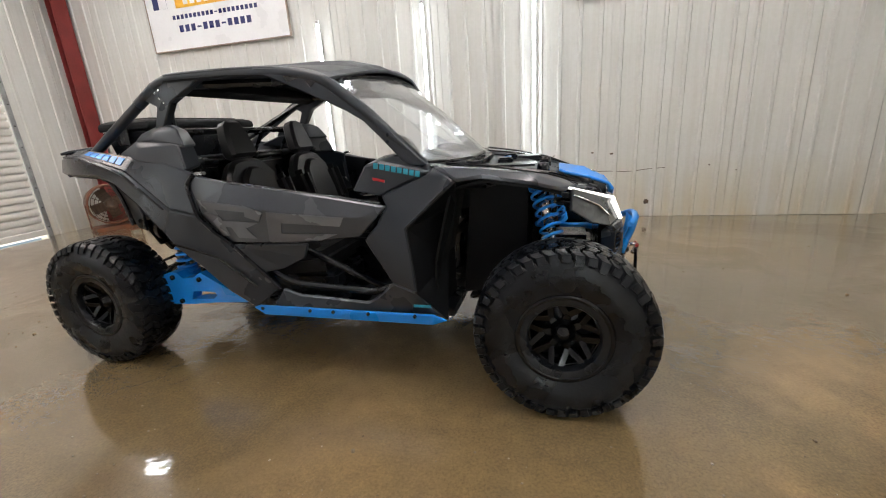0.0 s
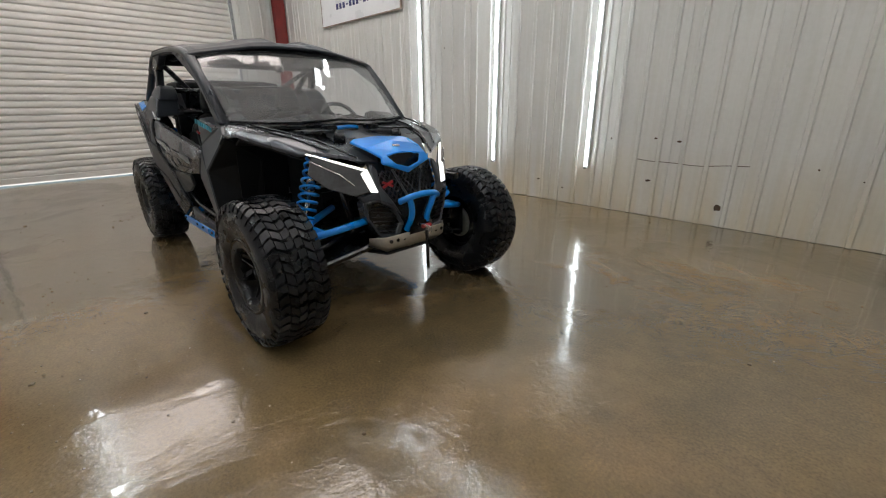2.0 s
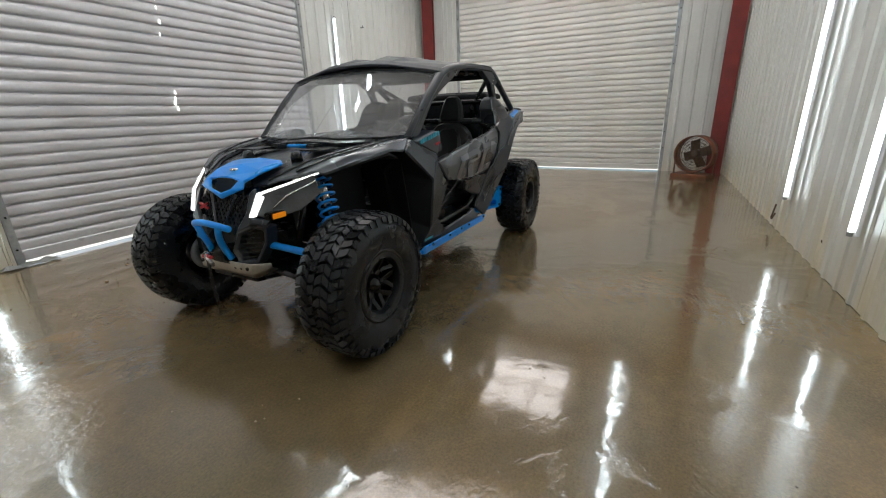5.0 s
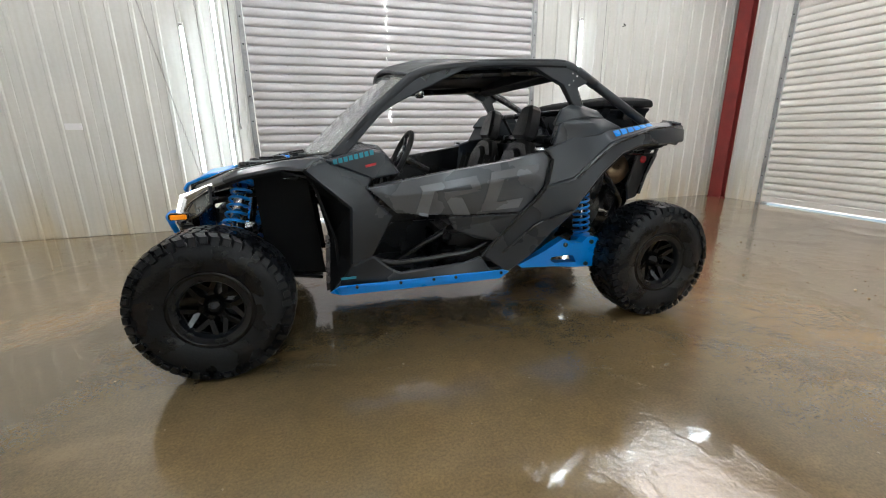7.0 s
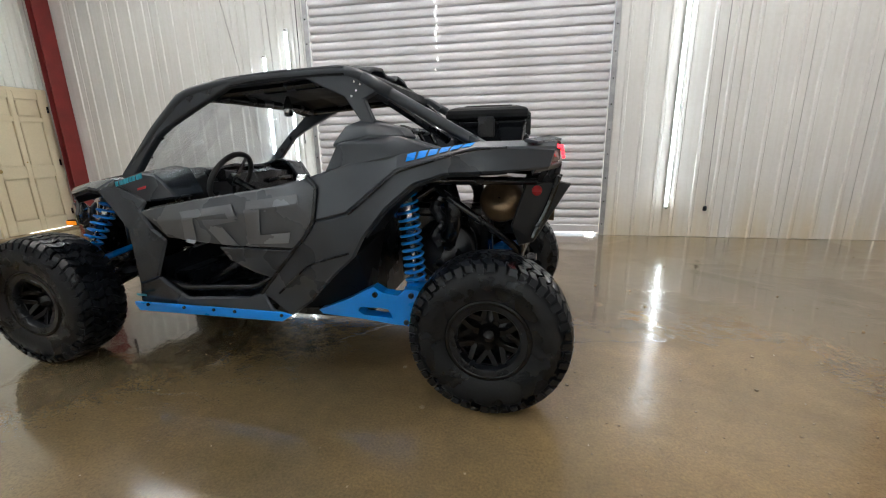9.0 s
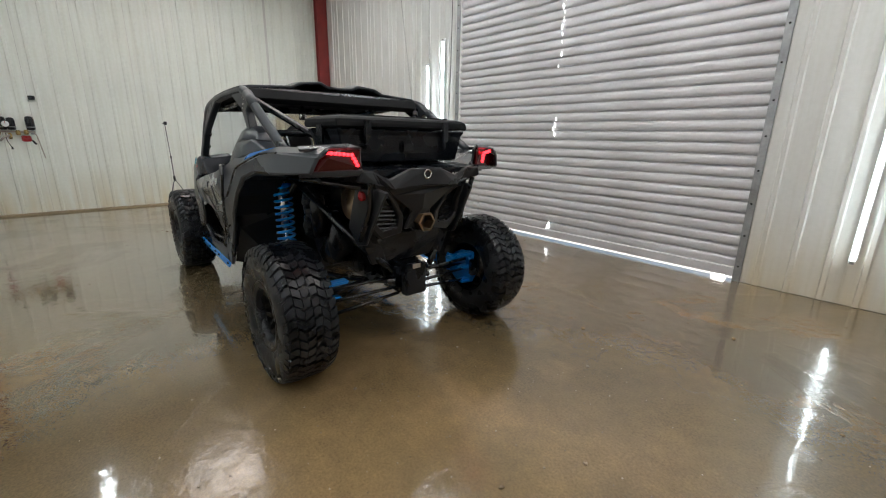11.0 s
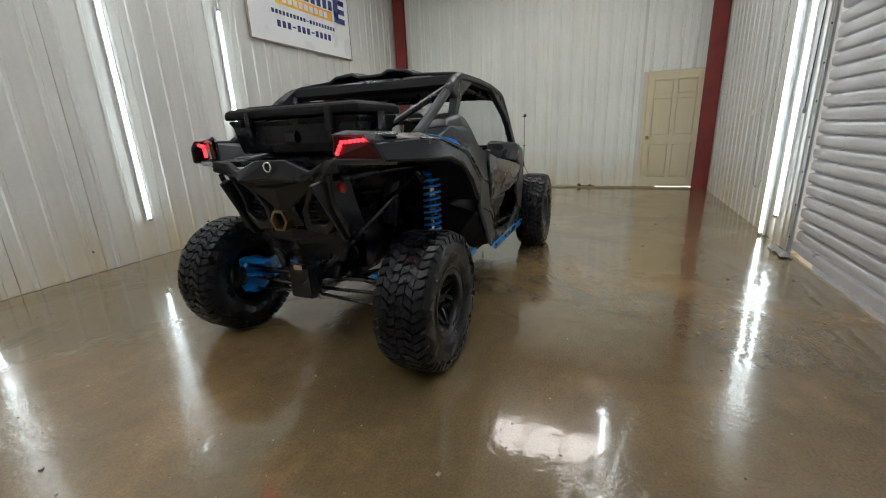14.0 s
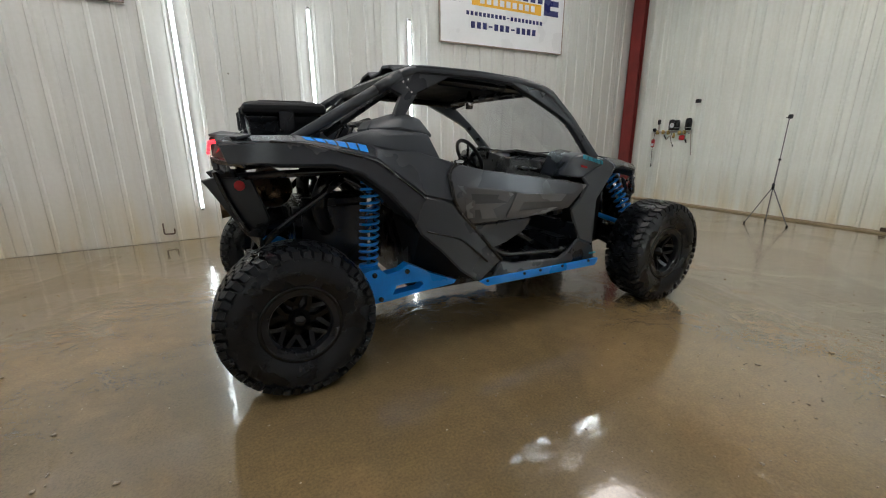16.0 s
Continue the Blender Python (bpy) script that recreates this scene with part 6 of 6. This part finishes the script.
def suspension(s):
    def T(pts, r, mat, name="link", parent=UTV, label=""):
        return part(name, tube(rounded([(x, y * s, z) for x, y, z in pts], 0.05), r, 8), mat, parent, label, True)

    arm = T([(1.50, 0.26, 0.585), (1.44, 0.45, 0.545), (1.33, 0.62, 0.50)], 0.020, BLUE, "upper_arm", label="blue upper suspension arm")
    T([(1.14, 0.26, 0.60), (1.22, 0.46, 0.55), (1.30, 0.62, 0.50)], 0.020, BLUE, "arm_tube", arm)
    T([(1.42, 0.47, 0.54), (1.24, 0.48, 0.545)], 0.017, BLUE, "arm_brace", arm)
    lower = part("lower_arm", sheet([(1.50, 0.17 * s, 0.42), (1.12, 0.17 * s, 0.42), (1.24, 0.62 * s, 0.29), (1.36, 0.62 * s, 0.29)], [(0, 1, 2, 3)], 0.035, 0.01), BLACKM, UTV)
    T([(1.22, 0.16, 0.50), (1.23, 0.62, 0.40)], 0.013, BLACKM, "tie_rod", lower)
    T([(1.30, 0.12, 0.50), (1.30, 0.66, 0.365)], 0.018, BLACKM, "drive_shaft")
    T([(1.30, 0.18, 0.50), (1.30, 0.26, 0.475)], 0.035, BLACKP, "shaft_boot")
    knuckle = part("knuckle", box((1.25, min(0.60 * s, 0.66 * s), 0.28), (1.35, max(0.60 * s, 0.66 * s), 0.52), bevel=0.015), BLACKM, UTV)
    part("brake_disc", lathe([(0.05, 0.655 * s), (0.115, 0.655 * s), (0.115, 0.662 * s), (0.05, 0.662 * s)], 28, "y", (1.29, 0, 0.365), closed=True), GALV, knuckle, "", True)
    # trailing arm: a deep plate that tapers forwards
    hole = [(-0.63, 0.374), (-0.60, 0.395), (-0.61, 0.415), (-0.72, 0.418), (-0.765, 0.412), (-0.79, 0.362), (-0.76, 0.366), (-0.63, 0.374)]
    out = [(-0.38, 0.385), (-0.40, 0.365), (-0.62, 0.352)] + hole + [(-0.62, 0.352), (-0.79, 0.332), (-0.98, 0.325), (-1.14, 0.30), (-1.16, 0.42), (-0.985, 0.50), (-0.91, 0.525), (-0.86, 0.525), (-0.82, 0.49), (-0.74, 0.500), (-0.69, 0.53), (-0.64, 0.505), (-0.55, 0.455)]
    y0, y1 = sorted((0.585 * s, 0.655 * s))
    arm = part("trailing_arm", plate(out, "y", y0, y1, 0), BLUE, UTV, "deep bright blue trailing arm")
    for x, z in ((-0.89, 0.495), (-0.70, 0.49), (-0.86, 0.35)):
        part("bolt", lathe([(0.014, 0.0), (0.014, 0.012 * s), (0.008, 0.016 * s)], 10, "y", (x, 0.655 * s, z)), BLACKM, arm)
    hub = part("hub_carrier", lathe([(0.02, 0.58 * s), (0.115, 0.575 * s), (0.125, 0.59 * s), (0.125, 0.615 * s), (0.02, 0.63 * s)], 20, "y", (-1.28, 0, 0.365)), BLUEDARK, UTV, "blue rear hub carrier")
    for z, y0, h in ((0.280, 0.50, 0.022), (0.378, 0.43, 0.026), (0.474, 0.385, 0.022)):
        part("bracket_prong", box((-1.375, min(y0 * s, 0.615 * s), z), (-1.315, max(y0 * s, 0.615 * s), z + h), bevel=0.007), BLUEDARK, hub)
    part("bracket_plate", box((-1.385, min(0.59 * s, 0.612 * s), 0.27), (-1.31, max(0.59 * s, 0.612 * s), 0.50), bevel=0.008), BLUEDARK, hub)
    part("shock_foot", box((-0.95, min(0.50 * s, 0.59 * s), 0.40), (-0.83, max(0.50 * s, 0.59 * s), 0.52), bevel=0.015), BLUE, arm)
    part("caliper", box((-1.42, min(0.56 * s, 0.62 * s), 0.33), (-1.37, max(0.56 * s, 0.62 * s), 0.45), bevel=0.012), BLACKM, hub)
    for z0, z1, x0, x1 in ((0.47, 0.455, -1.42, -1.36), (0.41, 0.385, -1.44, -1.36), (0.37, 0.29, -1.44, -1.34)):
        T([(x0, 0.09, z0), (x1, 0.54, z1)], 0.0105, BLACKM, "radius_rod")
    T([(-1.30, 0.12, 0.46), (-1.28, 0.58, 0.375)], 0.018, BLACKM, "drive_shaft")
    T([(-1.30, 0.14, 0.46), (-1.295, 0.22, 0.44)], 0.038, BLACKP, "shaft_boot")


for side in (-1, 1):
    suspension(side)


# wheels
def tyre_mesh():
    W, R = 0.150, 0.352
    prof = [(0.180, -0.125), (0.215, -0.148), (0.265, -0.158), (0.310, -0.150), (0.338, -0.132), (0.350, -0.09), (R, -0.04), (R, 0.04), (0.350, 0.09), (0.338, 0.132), (0.310, 0.150), (0.265, 0.158), (0.215, 0.148), (0.180, 0.125)]
    bm = lathe(prof, 64, "y", closed=False)
    for f in [f for f in bm.faces if len(f.verts) > 4]:
        bm.faces.remove(f)
    for f in bm.faces:
        f.smooth = True
    for v in bm.verts:
        v.co.y *= 0.88
    return bm


def tread_mesh():
    """Rows of small blocks parted by wavy cross grooves, with a short lug running down each shoulder."""
    bm = bmesh.new()
    rnd = random.Random(5)
    n = 46
    p = 2 * math.pi / n

    def wave(y):
        return p * (0.30 * math.sin(y * 46.0) + (1.6 * abs(y)))

    def lug(t0, t1, y0, y1, r_in, r_out):
        """A block between two angles, its edges following the groove; it drops towards the shoulder."""
        rings = []
        for q in (0.0, 0.33, 0.67, 1.0):
            y = y0 + (y1 - y0) * q
            drop = 0.9 * max(0.0, abs(y) - 0.07) ** 1.55
            loop = []
            for t, k in ((t0, 0.006), (t1, -0.006)):
                for r, e in ((r_in, 0.0), (r_out, k)):
                    a = t + wave(y) + e
                    loop.append(bm.verts.new(((r - drop) * math.cos(a), y, (r - drop) * math.sin(a))))
            rings.append([loop[0], loop[1], loop[3], loop[2]])
        for a, b in zip(rings, rings[1:]):
            for k in range(4):
                bm.faces.new((a[k], a[(k + 1) % 4], b[(k + 1) % 4], b[k]))
        bm.faces.new(rings[0][::-1])
        bm.faces.new(rings[-1])

    for k in range(n):
        for half, y_rows in ((0.0, ((0.003, 0.044), (0.048, 0.090), (0.095, 0.140))), (0.5, ((-0.044, -0.003), (-0.090, -0.048), (-0.140, -0.095)))):
            t = (k + half) * p
            for j, (y0, y1) in enumerate(y_rows):
                e = rnd.uniform(-0.04, 0.04) * p
                lug(t + e + (j % 2) * 0.14 * p, t + e + p * (0.80 + (j % 2) * 0.14), y0, y1, 0.342, 0.3755)
            s = 1 if half == 0 else -1
            a = t + wave(0.14 * s) + p * 0.44
            w = p * 0.33
            reach = 0.318 if k % 2 else 0.330
            vs = []
            for r, y in ((0.356, 0.141), (reach, 0.153)):
                for q in (-w, w):
                    for o in (0.0, 0.008):
                        vs.append(bm.verts.new(((r + o * 0.3) * math.cos(a + q), s * (y + o - 0.004), (r + o * 0.3) * math.sin(a + q))))
            for f in ((0, 1, 3, 2), (4, 6, 7, 5), (0, 4, 5, 1), (2, 3, 7, 6), (1, 5, 7, 3), (0, 2, 6, 4)):
                bm.faces.new([vs[i] for i in f])
    for v in bm.verts:
        v.co.y *= 0.88
    return bm


def rim_mesh():
    prof = [(0.190, 0.108), (0.196, 0.115), (0.194, 0.122), (0.178, 0.124), (0.170, 0.112), (0.166, 0.05), (0.160, -0.09), (0.185, -0.108), (0.190, -0.111), (0.172, -0.085), (0.176, 0.04)]
    return lathe(prof, 48, "y", closed=True)


def spoke_mesh():
    """One forked spoke pointing up."""
    bm = bmesh.new()
    vs = []

    def bar(a, b, w0, w1, y0, y1):
        a, b = Vector(a), Vector(b)
        d = (b - a).normalized()
        n = Vector((-d.y, d.x))
        q = [a + n * w0, a - n * w0, b - n * w1, b + n * w1]
        lo = [bm.verts.new((p.x, y0 - 0.022, p.y)) for p in q]
        hi = [bm.verts.new((p.x * 1.0, (y0 if k < 2 else y1), p.y)) for k, p in enumerate(q)]
        bm.faces.new(lo[::-1])
        bm.faces.new(hi)
        for k in range(4):
            bm.faces.new((lo[k], lo[(k + 1) % 4], hi[(k + 1) % 4], hi[k]))

    bar((0, 0.026), (0, 0.086), 0.020, 0.015, 0.044, 0.052)
    bar((0, 0.078), (0.050, 0.145), 0.015, 0.014, 0.052, 0.090)
    bar((0, 0.078), (-0.050, 0.145), 0.015, 0.014, 0.052, 0.090)
    bar((0.030, 0.138), (-0.030, 0.138), 0.006, 0.006, 0.080, 0.080)
    return soften(bm, 0.003)


def bead_ring():
    return lathe([(0.140, 0.070), (0.142, 0.104), (0.148, 0.116), (0.156, 0.119), (0.184, 0.121), (0.193, 0.117), (0.198, 0.106), (0.196, 0.094), (0.160, 0.066)], 56, "y", closed=True)


TYRE = RIMO = SPOKE = RING = CAP = None
for x, y, turn, spin, size in ((1.314, 0.712, 0, 0.1, 1.015), (1.294, -0.728, 182, 0.7, 1.015), (-1.288, 0.717, 0, 0.4, 1.0), (-1.308, -0.712, 180, 1.1, 1.0)):
    wheel = holder("wheel", pose(x, y, 0.370 * size, 0, 0, turn) @ Matrix.Rotation(spin, 4, "Y") @ Matrix.Scale(size, 4), UTV)
    wheel["label"] = "black wheel with a knobbly all-terrain tyre, wet"
    if TYRE is None:
        TYRE = part("tyre", tyre_mesh(), RUBBER, wheel, "black knobbly tyre").data
        tread = part("tread", tread_mesh(), RUBBER, wheel, "rows of small wavy tread blocks")
        tread["kind"] = "stuff"
        TREAD = tread.data
        rim = part("rim", rim_mesh(), RIM, wheel, "gloss black rim", True)
        RIMO = rim.data
        RING = part("bead_ring", bead_ring(), RINGM, wheel, "satin black flat bead ring", "folds").data
        CAP = part("hub_cap", lathe([(0.0, 0.082), (0.026, 0.080), (0.030, 0.07), (0.048, 0.062), (0.050, 0.03)], 20, "y"), RIM, wheel, "", True).data
        # Dark disc added to black out the view between the spokes.
        DISC = part("brake_drum", lathe([(0.0, 0.012), (0.12, 0.012), (0.158, -0.01), (0.158, -0.03), (0.0, -0.03)], 28, "y"), BLACKM, wheel, "", True).data
        first = part("spoke", spoke_mesh(), RIM, wheel)
        SPOKE = first.data
        k0 = 1
    else:
        share("tread", TREAD, wheel, Matrix.Identity(4))["kind"] = "stuff"
        for nm, me in (("tyre", TYRE), ("rim", RIMO), ("bead_ring", RING), ("hub_cap", CAP), ("brake_drum", DISC)):
            share(nm, me, wheel, Matrix.Identity(4))
        k0 = 0
    for k in range(k0, 7):
        share("spoke", SPOKE, wheel, Matrix.Rotation(2 * math.pi * k / 7, 4, "Y"))


# cabin
def seat(y):
    """A bucket seat: cushion, a back shell that tapers into the headrest, bolsters, and straps."""
    base = box((-0.40, y - 0.22, 0.50), (0.12, y + 0.22, 0.62), pose(0, 0, 0, 0, -6, 0), 0.04)
    root = part("seat", base, SEAT, UTV, "black bucket seat", "folds")
    lean = Matrix.Translation((-0.36, y, 0.60)) @ Matrix.Rotation(radians(-17), 4, "Y")

    def back(name, half, x0, x1, bevel):
        out = [(-w, z) for w, z in half] + [(w, z) for w, z in half[::-1]]
        bm = plate(out, "x", x0, x1, bevel)
        bm.transform(lean)
        return part(name, bm, SEAT, root, "", "folds")

    back("backrest", [(0.215, 0.0), (0.235, 0.28), (0.205, 0.46), (0.125, 0.545), (0.06, 0.56)], -0.075, 0.01, 0.022)
    back("headrest", [(0.095, 0.565), (0.110, 0.60), (0.090, 0.70), (0.062, 0.775), (0.03, 0.785)], -0.065, 0.025, 0.02)
    back("headrest_post", [(0.075, 0.535), (0.070, 0.575)], -0.05, -0.01, 0.006)
    back("back_cushion", [(0.135, 0.03), (0.145, 0.27), (0.125, 0.43), (0.05, 0.50)], -0.01, 0.045, 0.02)
    for s in (-1, 1):
        for name, lo, hi, bev in (("shoulder_bolster", (-0.06, 0.165, 0.14), (0.085, 0.245, 0.43), 0.035), ("hip_bolster", (0.0, 0.19, -0.06), (0.42, 0.25, 0.07), 0.025)):
            a, b = sorted((lo[1] * s, hi[1] * s))
            part(name, box((lo[0], a, lo[2]), (hi[0], b, hi[2]), lean, bev), SEAT, root, "", "folds")
    part("seat_mount", box((-0.36, y - 0.18, 0.365), (0.08, y + 0.18, 0.49), bevel=0.02), BLACKP, root)


seat(0.31)
seat(-0.31)


def cabin():
    rows = [[(0.70, y, 0.98 + h * 0.3) for y, h in ((-0.55, 0), (-0.3, 0.1), (0, 0.12), (0.3, 0.14), (0.55, 0))],
            [(0.55, y, 1.055 + h) for y, h in ((-0.55, 0), (-0.3, 0.03), (0, 0.02), (0.3, 0.06), (0.55, 0))],
            [(0.42, y, 1.035 + h) for y, h in ((-0.55, 0), (-0.3, 0.02), (0, 0.02), (0.3, 0.06), (0.55, 0))],
            [(0.40, y, 0.92) for y in (-0.55, -0.3, 0, 0.3, 0.55)], [(0.50, y, 0.72) for y in (-0.55, -0.3, 0, 0.3, 0.55)]]
    dash = part("dashboard", loft(rows, 0.02, 0.006), BLACKP, UTV)
    part("gauge", box((0.40, 0.24, 1.03), (0.44, 0.38, 1.10), bevel=0.01), BLACKM, dash)
    tilt = Matrix.Translation((0.29, 0.34, 1.05)) @ Matrix.Rotation(radians(62), 4, "Y")
    ring = [tilt @ Vector((0.155 * math.cos(t), 0.165 * math.sin(t), 0)) for t in (2 * math.pi * k / 28 for k in range(28))]
    wheel = part("steering_wheel", tube(ring, 0.016, 8, closed=True), SEAT, UTV, "", True)
    for a in (90, 210, 330):
        part("wheel_spoke", tube([tilt @ Vector((0, 0, -0.02)), tilt @ Vector((0.15 * math.cos(radians(a)), 0.16 * math.sin(radians(a)), 0))], 0.010, 6), BLACKM, wheel)
    part("column", tube([tilt @ Vector((0, 0, -0.01)), tilt @ Vector((0, 0, -0.20))], 0.022, 8), BLACKM, wheel)
    part("wheel_pad", lathe([(0.0, 0.005), (0.035, 0.0), (0.04, -0.03)], 12, "z"), BLACKP, wheel).matrix_basis = tilt
    part("console", box((-0.30, -0.09, 0.60), (0.42, 0.09, 0.74), bevel=0.03), BLACKP, UTV)
    part("gear_lever", tube([(0.22, 0.0, 0.73), (0.20, 0.0, 0.86)], 0.012, 8), BLACKM, UTV)
    part("grab_bar", tube(rounded([(0.42, -0.20, 0.98), (0.36, -0.20, 1.0), (0.36, -0.42, 1.0), (0.42, -0.42, 0.98)], 0.03), 0.013, 8), BLACKM, UTV)
    part("bulkhead", sheet([(-0.60, -0.60, 0.60), (-0.60, 0.60, 0.60), (-0.66, 0.60, 1.14), (-0.66, -0.60, 1.14)], [(0, 1, 2, 3)], 0.02, 0.004), BLACKP, UTV)
    for y in (-0.45, -0.15, 0.15, 0.45):
        part("rack_strut", tube([(-0.74, y, 1.29), (-0.82, y, 1.16)], 0.012, 6), BLACKM, UTV)
    part("foot_rest", box((0.50, -0.55, 0.38), (0.60, 0.55, 0.52), bevel=0.01), BLACKP, UTV)


cabin()


def cargo_box():
    """A lidded black box strapped on the deck, its lid overhanging, with latches and corner ribs."""
    root = tagged(holder("cargo_box", UTV.matrix_basis @ pose(-1.235, 0, 1.152)), "black moulded cargo box with a latched lid on the rear deck", "cargo box")
    rows = []
    for z, hx, hy in ((0.0, 0.155, 0.395), (0.05, 0.165, 0.405), (0.15, 0.175, 0.425), (0.16, 0.185, 0.437), (0.178, 0.186, 0.438)):
        rows.append([(-hx, -hy, z), (-hx, hy, z), (hx, hy, z), (hx, -hy, z), (-hx, -hy, z)])
    bm = loft(rows)
    bmesh.ops.remove_doubles(bm, verts=bm.verts[:], dist=1e-4)
    bmesh.ops.holes_fill(bm, edges=bm.edges[:])
    part("body", soften(bm, 0.012), BLACKP, root)
    rows = []
    for z, hx, hy in ((0.183, 0.198, 0.450), (0.215, 0.198, 0.450), (0.232, 0.190, 0.440), (0.244, 0.15, 0.40)):
        rows.append([(-hx, -hy, z), (-hx, hy, z), (hx, hy, z), (hx, -hy, z), (-hx, -hy, z)])
    bm = loft(rows)
    bmesh.ops.remove_doubles(bm, verts=bm.verts[:], dist=1e-4)
    bmesh.ops.holes_fill(bm, edges=bm.edges[:])
    lid = part("lid", soften(bm, 0.008), LINER, root, "dark grey lid")
    part("lid_ridge", box((-0.12, -0.36, 0.240), (0.12, 0.36, 0.252), bevel=0.01), LINER, lid)
    for y in (-0.27, 0.27):
        lt = part("latch", box((-0.206, y - 0.022, 0.11), (-0.182, y + 0.022, 0.222), bevel=0.006), BLACKP, root)
        part("latch_tongue", box((-0.196, y - 0.014, 0.07), (-0.176, y + 0.014, 0.112), bevel=0.006), BLACKP, lt)
    part("handle_recess", box((-0.192, -0.045, 0.05), (-0.168, 0.045, 0.115), bevel=0.014), BLACKM, root)
    for y in (-0.452, 0.452):
        part("strap_hook", box((-0.04, min(y, y * 0.975), 0.10), (0.04, max(y, y * 0.975), 0.20), bevel=0.006), BLACKP, root)


cargo_box()


# ---- wall sheets, piece by piece ----
def rib_sheet(width, z0, z1, name, paint):
    """One sheet of wall cladding: flats with raised ribs; x along the wall, -y into the room."""
    bm = bmesh.new()
    prof = []
    n = round(width / RIB)
    for k in range(n):
        c = (k + 0.5) * RIB
        prof += [(c - RIB / 2, 0.0), (c - 0.026, 0.0), (c - 0.015, -0.014), (c + 0.015, -0.014), (c + 0.026, 0.0)]
    prof.append((n * RIB - 0.003, 0.0))
    prof[0] = (0.003, 0.0)
    lo = [bm.verts.new((x, y, z0)) for x, y in prof]
    hi = [bm.verts.new((x, y, z1)) for x, y in prof]
    back = [bm.verts.new((x, 0.010, z)) for x, z in ((0.003, z0), (n * RIB - 0.003, z0), (n * RIB - 0.003, z1), (0.003, z1))]
    for a, b, c, d in zip(lo, lo[1:], hi[1:], hi):
        bm.faces.new((a, b, c, d))
    bm.faces.new((back[0], back[3], back[2], back[1]))
    bm.faces.new([*hi, back[2], back[3]])
    bm.faces.new([*lo[::-1], back[0], back[1]])
    bm.faces.new((lo[0], hi[0], back[3], back[0]))
    bm.faces.new((lo[-1], back[1], back[2], hi[-1]))
    me = bpy.data.meshes.new(name)
    bmesh.ops.recalc_face_normals(bm, faces=bm.faces[:])
    bm.to_mesh(me)
    bm.free()
    me.materials.append(paint)
    return me


FULL = {}


def clad(parent, start, direction, length, z0, z1):
    """Sheets side by side along a wall from start, three ribs each, the last one cut to fit."""
    turn = {"+x": 0, "-x": 180, "+y": 90, "-y": -90}[direction]
    step = Vector({"+x": (1, 0, 0), "-x": (-1, 0, 0), "+y": (0, 1, 0), "-y": (0, -1, 0)}[direction])
    done = 0.0
    while length - done > 0.05:
        left = length - done
        n = 3 if left >= 3 * RIB else max(1, int(left / RIB))
        w = n * RIB
        # East sheets take the brightened copy of the wall paint.
        paint = WALL_LIT if parent is east else WALL
        key = (n, z0, z1, paint.name)
        if key not in FULL:
            FULL[key] = rib_sheet(w, z0, z1, "wall_sheet", paint)
        p = Vector(start) + step * done
        m = pose(p.x, p.y, 0, 0, 0, turn)
        if left < RIB:
            m = m @ Matrix.Diagonal((left / RIB, 1, 1, 1))
        share("wall_sheet", FULL[key], parent, m)
        done += min(w, left)


clad(north, (XW, YN, 0), "+x", XE - XW, 0.004, H - 0.01)
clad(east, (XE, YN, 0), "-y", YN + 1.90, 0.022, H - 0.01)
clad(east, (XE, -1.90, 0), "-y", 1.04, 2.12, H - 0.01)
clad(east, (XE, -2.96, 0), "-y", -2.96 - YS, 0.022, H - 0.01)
clad(south, (SD0 - 0.06, YS, 0), "-x", SD0 - 0.06 - XW, 0.004, H - 0.01)
clad(south, (XE + RIB / 2, YS, 0), "-x", XE + RIB / 2 - SD1 - 0.06, 0.004, H - 0.01)
clad(south, (SD1, YS, 0), "-x", SD1 - SD0, SDH + 0.01, H - 0.01)
clad(west, (XW, YS, 0), "+y", WD0 - 0.06 - YS, 0.004, H - 0.01)
clad(west, (XW, WD1 + 0.06, 0), "+y", YN - WD1 - 0.06, 0.004, H - 0.01)
clad(west, (XW, WD0, 0), "+y", WD1 - WD0, WDH + 0.01, H - 0.01)
